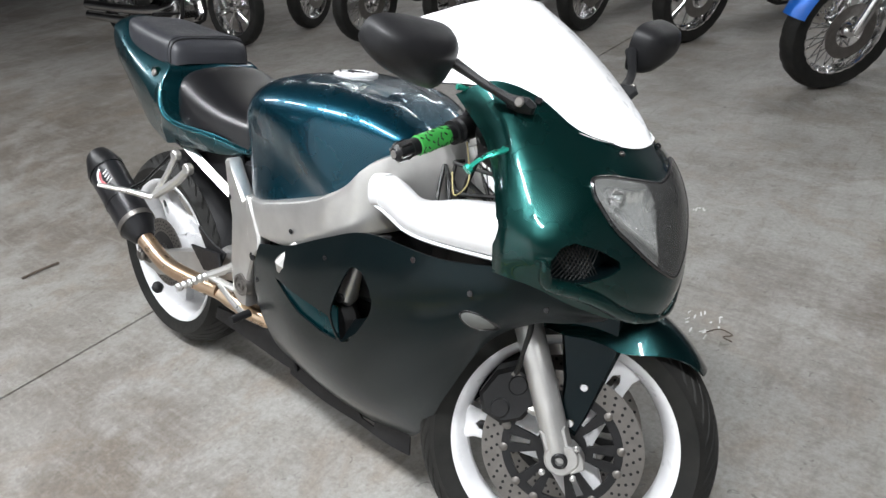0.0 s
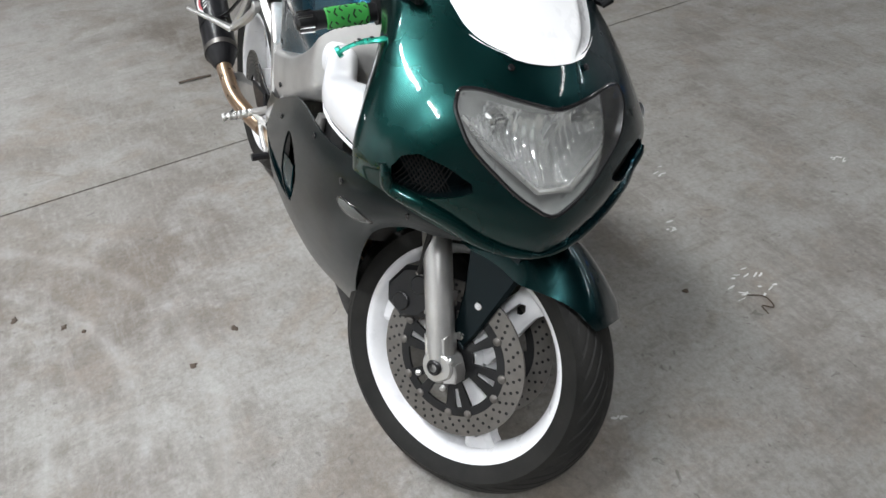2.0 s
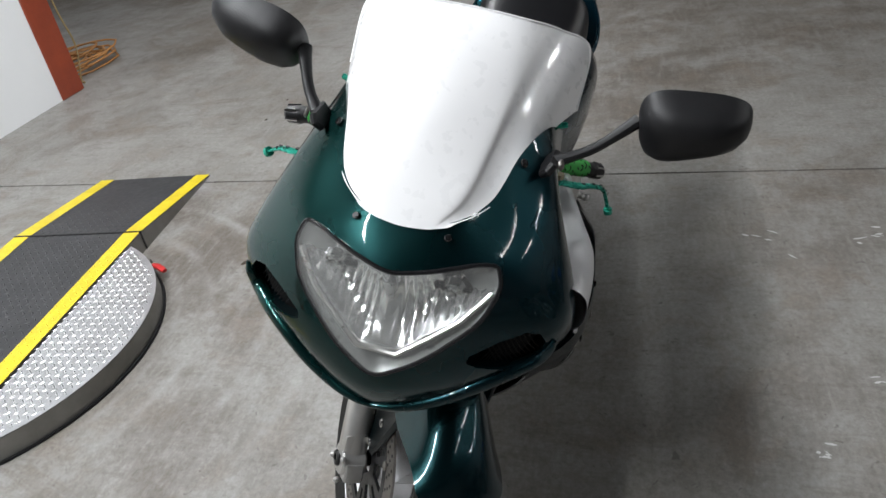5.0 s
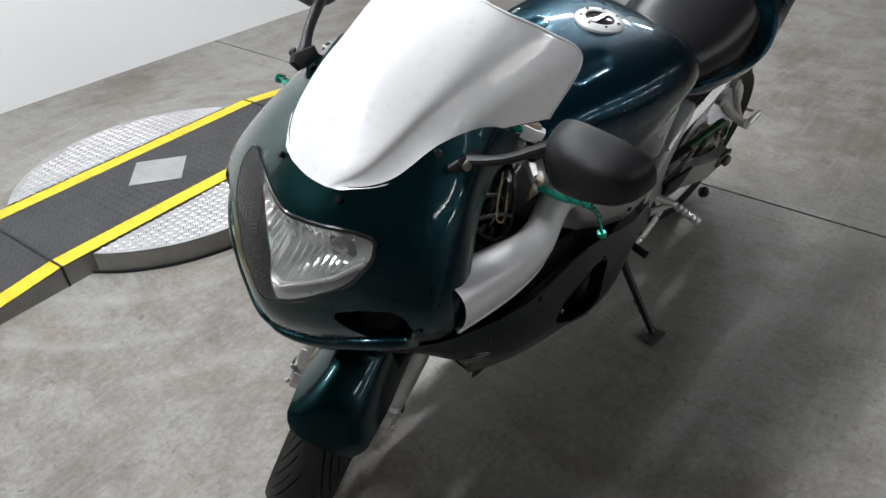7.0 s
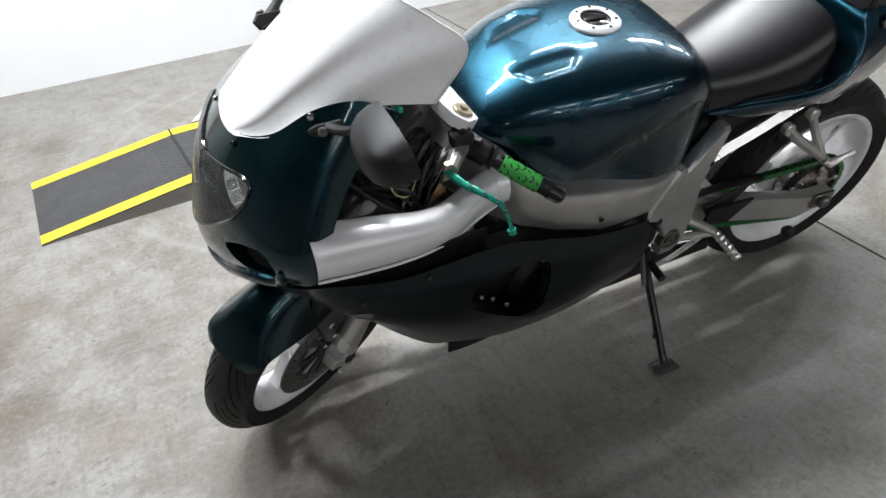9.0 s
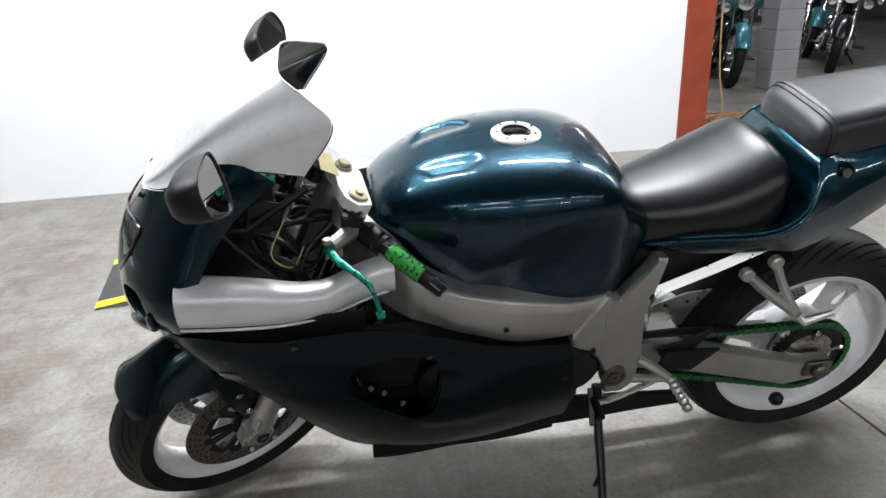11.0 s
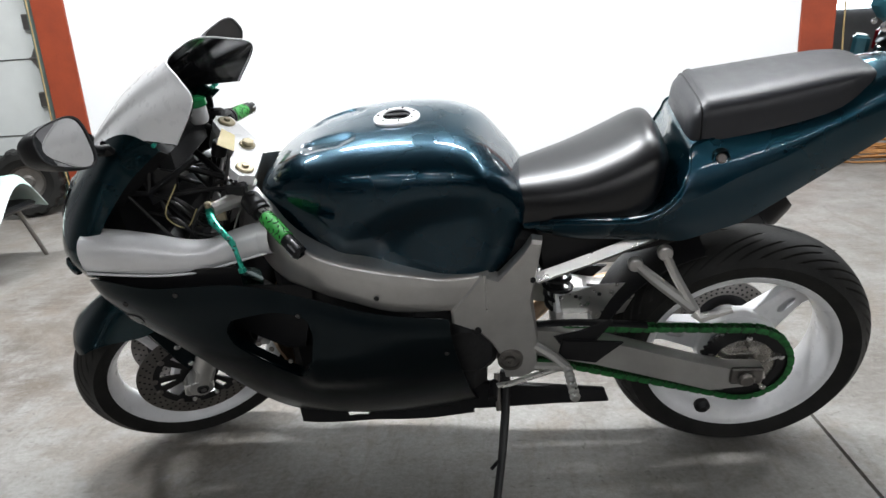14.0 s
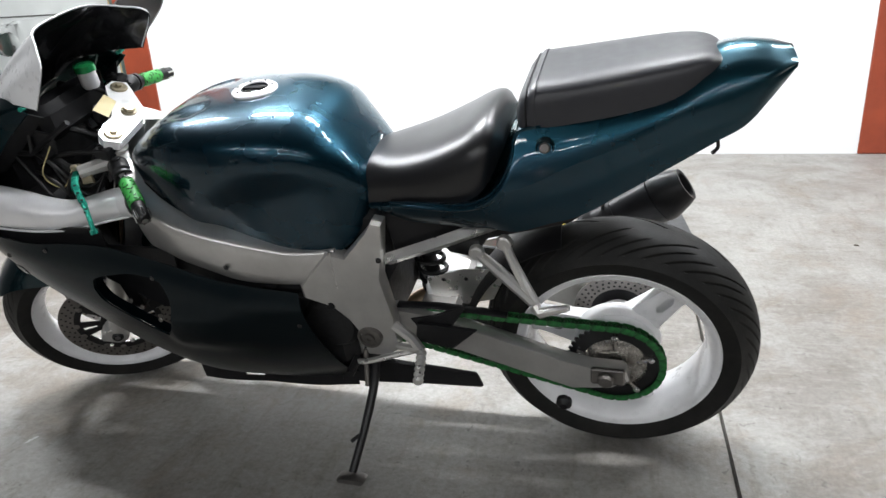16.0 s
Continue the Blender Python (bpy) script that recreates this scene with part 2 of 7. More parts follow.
        self.f = [q[::-1] for q in self.f]
        return self


def catmull(pts, n, even=False):
    """n points on a smooth curve through pts (tuples of any length); even: it goes on mirrored past y = 0."""
    p = np.array(pts, float)
    first = p[1] * np.array([1, -1, 1]) if even else 2 * p[0] - p[1]
    p = np.vstack([first, p, 2 * p[-1] - p[-2]])
    out = []
    for u in np.linspace(0, len(pts) - 1, n):
        i = min(int(u), len(pts) - 2)
        t = u - i
        a, b, c, d = p[i : i + 4]
        out.append(0.5 * (2 * b + (c - a) * t + (2 * a - 5 * b + 4 * c - d) * t**2 + (3 * b - a - 3 * c + d) * t**3))
    return np.array(out)


def along(table, x):
    """Smooth reading of a small table of (x, value), x falling or rising."""
    t = sorted(table)
    return float(np.interp(x, [a for a, _ in t], [b for _, b in t]))


def patch(rails, nu, nv, even_u=False, even_v=False):
    """A smooth surface through a few rails, as a grid of nv rows of nu points."""
    lines = [catmull(r, nu, even_u) for r in rails]
    return np.stack([catmull([l[i] for l in lines], nv, even_v) for i in range(nu)], 1)


def rows_of(a):
    return [[tuple(p) for p in r] for r in a]


PIECES = {"bobbins": "bobbin", "pinch_bolts": "pinch_bolt", "mudguard_bolts": "mudguard_bolt", "sprocket_nuts": "sprocket_nut", "frame_bolts": "frame_bolt", "screen_screws": "screen_screw",
          "trim_fasteners": "trim_fastener", "fairing_screws": "fairing_screw", "filler_bolts": "filler_bolt", "tail_fasteners": "tail_fastener", "fastener_cups": "fastener_cup",
          "screen_rims": "screen_rim", "loose_wires": "loose_wire", "hugger_mounts": "hugger_mount", "infill_panels": "infill_panel", "bar_end_facets": "bar_end_facet", "lever_holes": "lever_hole", "deck_joints": "deck_joint"}


def loose(g):
    """The pieces of a mesh, those that touch taken together."""
    root = list(range(len(g.v)))

    def find(i):
        while root[i] != i:
            root[i] = root[root[i]]
            i = root[i]
        return i

    for f in g.f:
        for i in f[1:]:
            root[find(i)] = find(f[0])
    groups = {}
    for f in g.f:
        groups.setdefault(find(f[0]), []).append(f)
    boxes = []
    for fs in groups.values():
        p = np.array([g.v[i] for i in {i for f in fs for i in f}])
        boxes.append([p.min(0) - 0.0006, p.max(0) + 0.0006, fs])
    merged = True
    while merged:
        merged = False
        for a in range(len(boxes)):
            for b in range(a + 1, len(boxes)):
                if (boxes[a][0] <= boxes[b][1]).all() and (boxes[b][0] <= boxes[a][1]).all():
                    boxes[a] = [np.minimum(boxes[a][0], boxes[b][0]), np.maximum(boxes[a][1], boxes[b][1]), boxes[a][2] + boxes[b][2]]
                    del boxes[b]
                    merged = True
                    break
            if merged:
                break
    out = []
    for *_, fs in boxes:
        ids = sorted({i for f in fs for i in f})
        back = {i: k for k, i in enumerate(ids)}
        q = G()
        q.v, q.f = [g.v[i] for i in ids], [tuple(back[i] for i in f) for f in fs]
        out.append(q)
    return out


def build(name, g, material, parent=None, label="", smooth=35, thick=0.0, category="", kind="", group="", offset=-1.0, fix=True):
    if name in PIECES:
        made = [build(PIECES[name], q, material, parent, label, smooth, thick, category, kind, group, offset, fix) for q in loose(g)]
        return made[0]
    me = bpy.data.meshes.new(name)
    me.from_pydata(g.v, [], g.f)
    bm = bmesh.new()
    bm.from_mesh(me)
    bmesh.ops.remove_doubles(bm, verts=bm.verts, dist=1e-5)
    if fix:
        bmesh.ops.recalc_face_normals(bm, faces=bm.faces)
    if smooth:
        for f in bm.faces:
            f.smooth = True
        lim = radians(smooth)
        for e in bm.edges:
            if len(e.link_faces) == 1 or len(e.link_faces) == 2 and e.calc_face_angle(0) > lim:
                e.smooth = False
    bm.to_mesh(me)
    bm.free()
    me.materials.append(material)
    ob = new(name, me)
    if parent:
        ob.parent = parent
    if thick:
        md = ob.modifiers.new("thickness", "SOLIDIFY")
        md.thickness, md.offset = thick, offset
    return tagged(ob, label, category, group, kind)


def holes(g, polys, axes=(0, 2), keep=None):
    """Cuts convex openings, seen along the third axis, through a sheet."""
    me = bpy.data.meshes.new("cut")
    me.from_pydata(g.v, [], g.f)
    bm = bmesh.new()
    bm.from_mesh(me)
    bmesh.ops.remove_doubles(bm, verts=bm.verts, dist=1e-5)
    for poly in polys:
        c = [sum(p[i] for p in poly) / len(poly) for i in (0, 1)]
        inside = []
        for p, q in zip(poly, poly[1:] + poly[:1]):
            co, no = Vector((0, 0, 0)), Vector((0, 0, 0))
            co[axes[0]], co[axes[1]] = p
            no[axes[0]], no[axes[1]] = q[1] - p[1], p[0] - q[0]
            mid = Vector((0, 0, 0))
            mid[axes[0]], mid[axes[1]] = c
            if (mid - co).dot(no) > 0:
                no = -no
            bmesh.ops.bisect_plane(bm, geom=bm.verts[:] + bm.edges[:] + bm.faces[:], dist=1e-6, plane_co=co, plane_no=no)
            inside.append((co, no))
        gone = [f for f in bm.faces if all((f.calc_center_median() - co).dot(no) < 0 for co, no in inside) and (keep is None or not keep(f.calc_center_median()))]
        bmesh.ops.delete(bm, geom=gone, context="FACES")
    bmesh.ops.remove_doubles(bm, verts=[v for v in bm.verts if v.is_boundary], dist=0.0022)
    bmesh.ops.triangulate(bm, faces=[f for f in bm.faces if len(f.verts) > 4])
    bm.verts.index_update()
    out = G()
    out.v = [tuple(v.co) for v in bm.verts]
    out.f = [tuple(v.index for v in f.verts) for f in bm.faces]
    bm.free()
    bpy.data.meshes.remove(me)
    return out

# ---- the motorcycle: x ahead, y to its left, z up, upright; its root leans on the side stand ----
bike = tagged(new("motorcycle"), "dark teal sport motorcycle leaning on its side stand, white windscreen", "motorcycle")
bike.empty_display_size = 0.1
bike.matrix_world = pose(-0.0048, -0.0266, 0.0184, -14.60, -0.21, -2.70)

RAKE, STEER = radians(23.5), radians(30)
STEM = Vector((1.141, 0, 0.868))
AXIS = Vector((-math.sin(RAKE), 0, math.cos(RAKE)))
FWD = Vector((math.cos(RAKE), 0, math.sin(RAKE)))
TURNED = Matrix.Translation(STEM) @ Matrix.Rotation(radians(-0.6), 4, FWD) @ Matrix.Rotation(STEER, 4, AXIS) @ Matrix.Translation(-STEM)
HUB_F = STEM - AXIS * 0.667 + FWD * 0.027
HUB_R = Vector((0.003, 0, 0.299))


def smooth_step(a, b, x):
    t = min(1, max(0, (x - a) / (b - a)))
    return t * t * (3 - 2 * t)


def tyre(radius, width, rim, n=560):
    """A sport tyre with slanting grooves cut into its tread."""
    prof = []
    for k in range(53):
        a = -1 + k / 26
        y = width / 2 * math.copysign(abs(a) ** 0.9, a)
        if abs(a) <= 0.86:
            r = radius - (radius * 0.115) * abs(a / 0.86) ** 2.3
        else:
            r = radius * 0.885 - (abs(a) - 0.86) / 0.14 * (radius * 0.885 - rim)
            y = math.copysign(width / 2 * (1.0 - 0.22 * ((abs(a) - 0.86) / 0.14) ** 1.5), a)
        prof.append((r, y, a))
    g, rings = G(), []
    cuts = 40
    for i in range(n):
        th = 2 * math.pi * i / n
        ph = (cuts * i / n) % 1.0
        deep = 0.0046 * smooth_step(0.15, 0.07, abs(ph - 0.5))
        long = (cuts * i // n) % 3 == 0
        ring = []
        for r, y, a in prof:
            s = abs(a)
            r -= deep * (smooth_step(0.10, 0.16, s) if long else smooth_step(0.36, 0.42, s)) * smooth_step(0.82, 0.76, s)
            t = th - (1.6 * s - 0.5 * smooth_step(-0.1, 0.1, a)) * 2 * math.pi / 20 * 1.5
            ring.append((r * math.cos(t), y, r * math.sin(t)))
        rings.append(ring)
    g.grid(rings, closed_u=True)
    return g


def rim(radius, width, n=72):
    """The rim with its drop centre, lips and inner barrel."""
    w = width / 2
    prof = [(radius + 0.012, -w), (radius + 0.014, -w + 0.004), (radius + 0.004, -w + 0.012), (radius - 0.006, -w * 0.55), (radius - 0.012, -w * 0.3), (radius - 0.014, 0),
            (radius - 0.012, w * 0.3), (radius - 0.006, w * 0.55), (radius + 0.004, w - 0.012), (radius + 0.014, w - 0.004), (radius + 0.012, w),
            (radius + 0.002, w - 0.002), (radius - 0.007, w - 0.010), (radius - 0.014, w * 0.5), (radius - 0.020, w * 0.25), (radius - 0.022, 0),
            (radius - 0.020, -w * 0.25), (radius - 0.014, -w * 0.5), (radius - 0.007, -w + 0.010), (radius + 0.002, -w + 0.002)]
    return G().lathe(prof, n, close=True)


def spoke(angle, r0, r1, w0, w1, t0, t1, slot):
    """One hollow cast spoke from hub to rim, with a slot through it near the rim."""
    g = G()
    rows = []
    for k in range(9):
        u = k / 8
        r = r0 + (r1 - r0) * u
        w = w0 + (w1 - w0) * u
        if u > 0.8:
            w *= 1 + 0.5 * ((u - 0.8) / 0.2) ** 2
        t = t0 + (t1 - t0) * u
        rows.append([(r, -t * 0.7, -w), (r, -t, -w * 0.72), (r, -t, w * 0.72), (r, -t * 0.7, w), (r, t * 0.7, w), (r, t, w * 0.72), (r, t, -w * 0.72), (r, t * 0.7, -w)])
    g.grid(rows, closed_v=True)
    if slot:
        a = r0 + (r1 - r0) * 0.62
        b = r0 + (r1 - r0) * 0.82
        w = (w0 + w1) * 0.13
        g = holes(g, [[(a, -w), (b, -w), (b + w, 0), (b, w), (a, w), (a - w, 0)]])
    return g.move(Matrix.Rotation(-angle, 4, "Y"))


def brake_disc(r0, r1, y, t=0.005):
    g = G()
    n = 72
    rows = []
    for k in range(n):
        a = 2 * math.pi * k / n
        c, s = math.cos(a), math.sin(a)
        rows.append([(r * c, h, r * s) for r, h in ((r0, y - t / 2), (r1, y - t / 2), (r1, y + t / 2), (r0, y + t / 2))])
    return g.grid(rows, closed_u=True, closed_v=True)


def disc_holes(r0, r1, y, side):
    g = G()
    for k in range(36):
        for j in range(3):
            a = 2 * math.pi * (k + 0.33 * j) / 36
            r = r0 + (r1 - r0) * (0.22 + 0.28 * j)
            for s in (-1, 1):
                g.disc((r * math.cos(a), y + s * 0.0024, r * math.sin(a)), (0, s, 0), 0.0032, 0.0007, 8)
    return g


def carrier(r0, r1, y, n=6):
    """The carrier of a floating disc: one plate with windows between its forked arms."""
    g, turns = G(), 120
    radii = [0.028, 0.040, 0.050, 0.056, 0.062, r0 - 0.024, r0 - 0.016, r0 - 0.011, r0 + 0.006] if r0 > 0.09 else [0.028, 0.036, 0.044, 0.052, r0 + 0.006]
    grid_v, faces = [], []
    for h in (y - 0.003, y + 0.003):
        grid_v += [(r * math.cos(2 * math.pi * k / turns), h, r * math.sin(2 * math.pi * k / turns)) for k in range(turns) for r in radii]
    m = len(radii)

    def solid(k, i):
        if r0 <= 0.09 or not 0 <= i < m - 1:
            return 0 <= i < m - 1
        ph = ((k % turns) * n / turns) % 1.0
        if i in (0, 1, m - 2):
            return True
        # a wide window between the arms and a small one in the fork of each arm
        wide = 0.27 < ph < 0.73 and 2 <= i <= m - 3
        small = (ph < 0.09 or ph > 0.91) and 4 <= i <= m - 3
        return not (wide or small)

    for k in range(turns):
        for i in range(m - 1):
            if not solid(k, i):
                continue
            a, b, c, d = k * m + i, ((k + 1) % turns) * m + i, ((k + 1) % turns) * m + i + 1, k * m + i + 1
            o = turns * m
            faces += [(a, b, c, d), (a + o, d + o, c + o, b + o)]
            for there, (p, q) in ((solid(k, i - 1), (a, b)), (solid(k, i + 1), (d, c)), (solid(k - 1, i), (a, d)), (solid(k + 1, i), (b, c))):
                if not there:
                    faces.append((p, q, q + o, p + o))
    g.add(grid_v, faces)
    return g


def bolt(g, at, axis, r=0.006, h=0.004):
    g.disc(at, axis, r, h, 12, h * 0.3)
    a = Vector(axis).normalized()
    return g.disc(Vector(at) + a * h, axis, r * 0.5, 0.0006, 6)


def wheel(name, radius, width, rim_w, m, angles, label, seat):
    """Tyre, rim, hub and spokes of one wheel."""
    root = build("wheel", rim(seat, rim_w).move(m), WHEEL_WHITE, bike, label)
    root.name = name
    build("tyre", tyre(radius, width, seat + 0.006).move(m), RUBBER, root, "black rubber tyre with slanting tread grooves", smooth=25)
    hub = G().lathe([(0.02, -rim_w * 0.5), (0.045, -rim_w * 0.5), (0.052, -rim_w * 0.3), (0.044, 0), (0.052, rim_w * 0.3), (0.045, rim_w * 0.5), (0.02, rim_w * 0.5)], 40)
    build("hub", hub.move(m), WHEEL_WHITE, root)
    for a in angles:
        build("spoke", spoke(radians(a), 0.03, seat - 0.017, 0.05, 0.025, 0.028, 0.02, True).move(m), WHEEL_WHITE, root, smooth=40)
    return root


# front wheel, discs and fork, turned to the left
MF = TURNED @ Matrix.Translation(HUB_F)
front_wheel = wheel("front_wheel", 0.299, 0.124, 0.096, MF, (62, 182, 302), "white cast front wheel with slotted spokes", 0.2185)
for s in (-1, 1):
    y = s * 0.062
    d = build("brake_disc", brake_disc(0.118, 0.158, y).move(MF), STEEL, front_wheel, "drilled steel brake disc")
    build("perforation", disc_holes(0.118, 0.158, y, s).move(MF), BLACK, d, kind="stuff")
    build("carrier", carrier(0.112, 0.12, y).move(MF), BLACK_METAL, d, "black disc carrier")
    bob = G()
    for k in range(12):
        a = 2 * math.pi * (k // 2) / 6 + (0.2 if k % 2 else -0.2)
        bob.lathe([(0.0, y + s * 0.007), (0.005, y + s * 0.007), (0.0085, y + s * 0.005), (0.0085, y)], 12, (0.114 * math.cos(a), 0, 0.114 * math.sin(a)))
    build("bobbins", bob.move(MF), STEEL, d)
    # fork leg
    yl = s * 0.098
    top, low = STEM + AXIS * 0.012 + FWD * 0.027, HUB_F
    def at(k, dy=0.0):
        p = low + AXIS * k
        return (p.x, yl + dy, p.z)
    leg = build("fork_leg", G().tube([at(-0.005), at(0.01), at(0.012), at(0.30), at(0.305), at(0.33)], [0.024, 0.024, 0.0275, 0.0275, 0.025, 0.025], 24).move(TURNED), ALU, bike, "silver fork slider")
    build("stanchion", G().tube([at(0.32), at(0.66)], 0.0215, 20).move(TURNED), CHROME, leg)
    cl = G().prism([(0.030 * math.cos(a) * (1.0 + 0.25 * (math.cos(a) > 0.6)), 0.032 * math.sin(a)) for a in (2 * math.pi * k / 20 for k in range(20))], -0.024, 0.024, inset=0.004)
    cl.prism([(0.012, -0.034), (0.040, -0.030), (0.044, -0.012), (0.040, 0.006), (0.020, 0.010)], -0.018, 0.018, inset=0.003)
    cl.prism([(-0.024, 0.0), (0.024, 0.0), (0.026, 0.060), (-0.026, 0.060)], -0.022, 0.022, inset=0.006)
    cl.move(Matrix.Translation(HUB_F + Vector((0, yl, 0))) @ Matrix.Rotation(-RAKE, 4, "Y"))
    foot = build("axle_clamp", cl.move(TURNED), ALU, leg, "cast aluminium axle clamp")
    build("axle_end", G().lathe([(0.008, s * 0.129), (0.0125, s * 0.129), (0.0155, s * 0.126), (0.0155, s * 0.06)], 20).move(MF), BLACK_METAL, leg)
    pb = G()
    for px, pz in ((-0.028, -0.03), (0.03, -0.028), (0.026, 0.03)):
        bolt(pb, HUB_F + Vector((px, yl + s * 0.02, pz)), (0, s, 0), 0.006, 0.01)
    build("pinch_bolts", pb.move(TURNED), ALU_BRIGHT, leg)
    # caliper behind the leg
    c = G()
    c.prism([(-0.045, -0.03), (-0.02, -0.052), (0.02, -0.048), (0.045, -0.02), (0.048, 0.03), (0.02, 0.055), (-0.02, 0.052), (-0.046, 0.02)], s * 0.030, s * 0.092, inset=0.008)
    for k in (-0.025, 0.025):
        c.disc((0, s * 0.09, k), (0, s, 0), 0.017, 0.007, 20, 0.002)
    mc = Matrix.Translation(HUB_F + Vector((-0.116, 0, 0.090))) @ Matrix.Rotation(radians(28), 4, "Y") @ Matrix.Diagonal((1.08, 1, 1.18, 1))
    cal = build("brake_caliper", c.move(TURNED @ mc), BLACK_METAL, bike, "dark brake caliper with raised lettering")
    bars = G()
    for k in range(5):
        bars.box(-0.022 + k * 0.009, -0.016 + k * 0.009, s * 0.0922, s * 0.0935, 0.032, 0.041) if s > 0 else bars.box(-0.022 + k * 0.009, -0.016 + k * 0.009, s * 0.0935, s * 0.0922, 0.032, 0.041)
    build("maker_mark", bars.move(TURNED @ mc), STEEL, cal)
    br = G().tube([HUB_F + Vector((-0.02, s * 0.085, 0.06)), HUB_F + Vector((-0.075, s * 0.08, 0.075))], 0.012, 8).tube([HUB_F + Vector((-0.03, s * 0.085, 0.13)), HUB_F + Vector((-0.085, s * 0.08, 0.12))], 0.012, 8)
    build("caliper_bracket", br.move(TURNED), ALU, cal)
    hb = [HUB_F + Vector((-0.11, s * 0.095, 0.14)), HUB_F + Vector((-0.1, s * 0.12, 0.2)), HUB_F + Vector((-0.1, s * 0.13, 0.27)), HUB_F + Vector((-0.15, s * 0.1, 0.40)), STEM + Vector((0.02, s * 0.05, -0.12))]
    build("brake_hose", G().tube([tuple(p) for p in catmull([tuple(v) for v in hb], 18)], 0.0055, 8).move(TURNED), HOSE, cal)
build("axle", G().lathe([(0.012, -0.12), (0.012, 0.12)], 16).move(MF), STEEL, front_wheel)

# front mudguard: an arched shell and two legs bolted to the fork
fr = []
for k in range(40):
    u = k / 39
    a = radians(41 + 97 * u)
    r = 0.318 + 0.012 * math.sin(math.pi * u)
    w = 0.077 * (0.62 + 0.26 * smooth_step(-0.02, 0.05, u) + 0.12 * smooth_step(0.0, 0.25, u)) * (1 - 0.12 * smooth_step(0.7, 1, u))
    drop = 0.088 * smooth_step(0.0, 0.34, u) * (1 - 0.55 * smooth_step(0.55, 0.85, u)) + 0.012
    row = []
    for j in range(21):
        q = -1 + j / 10
        rr = r - drop * abs(q) ** 3.2
        row.append((HUB_F.x + rr * math.cos(a), w * q * (1.0 + 0.10 * abs(q)), HUB_F.z + rr * math.sin(a)))
    fr.append(row)
fender = build("front_mudguard", G().grid(fr).move(TURNED), PAINT_GUARD, bike, "dark teal front mudguard", thick=0.004)
for s in (-1, 1):
    p = HUB_F
    poly = [(p.x + 0.075, p.z + 0.215), (p.x + 0.035, p.z + 0.075), (p.x + 0.02, p.z + 0.035), (p.x - 0.012, p.z + 0.05), (p.x - 0.02, p.z + 0.14), (p.x - 0.055, p.z + 0.30), (p.x - 0.03, p.z + 0.37), (p.x + 0.06, p.z + 0.34)]
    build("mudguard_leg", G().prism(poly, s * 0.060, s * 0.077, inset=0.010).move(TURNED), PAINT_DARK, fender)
    g = G()
    bolt(g, p + Vector((0.02, s * 0.074, 0.135)), (0, s, 0), 0.0085, 0.006)
    bolt(g, p + Vector((0.006, s * 0.074, 0.06)), (0, s, 0), 0.0085, 0.006)
    build("mudguard_bolts", g.move(TURNED), CHROME, fender)

# rear wheel, sprocket and chain
MR = Matrix.Translation(HUB_R)
rear_wheel = wheel("rear_wheel", 0.314, 0.178, 0.15, MR, (132, 252, 12), "white cast rear wheel with slotted spokes", 0.219)
disc = build("brake_disc", brake_disc(0.068, 0.11, -0.088).move(MR), STEEL, rear_wheel, "drilled steel brake disc")
build("perforation", disc_holes(0.068, 0.11, -0.088, 1).move(MR), BLACK, disc, kind="stuff")
build("carrier", carrier(0.062, 0.07, -0.088).move(MR), BLACK_METAL, disc)
SPY, SPR = 0.098, 0.106
teeth = []
for k in range(176):
    a = 2 * math.pi * k / 176
    ph = (k % 4) / 4
    r = SPR + (0.004 if ph in (0.25, 0.5) else -0.003)
    teeth.append([(0.072 * math.cos(a), SPY - 0.003, 0.072 * math.sin(a)), (r * math.cos(a), SPY - 0.003, r * math.sin(a)), (r * math.cos(a), SPY + 0.003, r * math.sin(a)), (0.072 * math.cos(a), SPY + 0.003, 0.072 * math.sin(a))])
spr = build("sprocket", G().grid(teeth, closed_u=True, closed_v=True).move(MR), BLACK_METAL, rear_wheel, "dark steel sprocket")
g = G().lathe([(0.03, SPY - 0.05), (0.076, SPY - 0.045), (0.08, SPY - 0.006), (0.058, SPY + 0.012), (0.04, SPY + 0.014), (0.03, SPY + 0.014)], 36)
for k in range(5):
    a = 2 * math.pi * k / 5 + 0.3
    g.tube([(0.05 * math.cos(a), SPY + 0.004, 0.05 * math.sin(a)), (0.09 * math.cos(a), SPY + 0.004, 0.09 * math.sin(a))], 0.011, 8, flat=0.6)
build("sprocket_carrier", g.move(MR), CARRIER, rear_wheel, "greasy bright metal sprocket carrier")
g = G().lathe([(0.045, -0.004), (0.096, -0.002), (0.102, 0.012), (0.094, 0.040), (0.078, 0.050)], 48)
build("cush_drum", g.move(MR), WHEEL_WHITE, rear_wheel, "white drum of the rear hub", smooth=40)
g = G()
for k in range(5):
    a = 2 * math.pi * k / 5 + 0.3
    bolt(g, (0.084 * math.cos(a), SPY + 0.008, 0.084 * math.sin(a)), (0, 1, 0), 0.008, 0.008)
build("sprocket_nuts", g.move(MR), CHROME, rear_wheel)

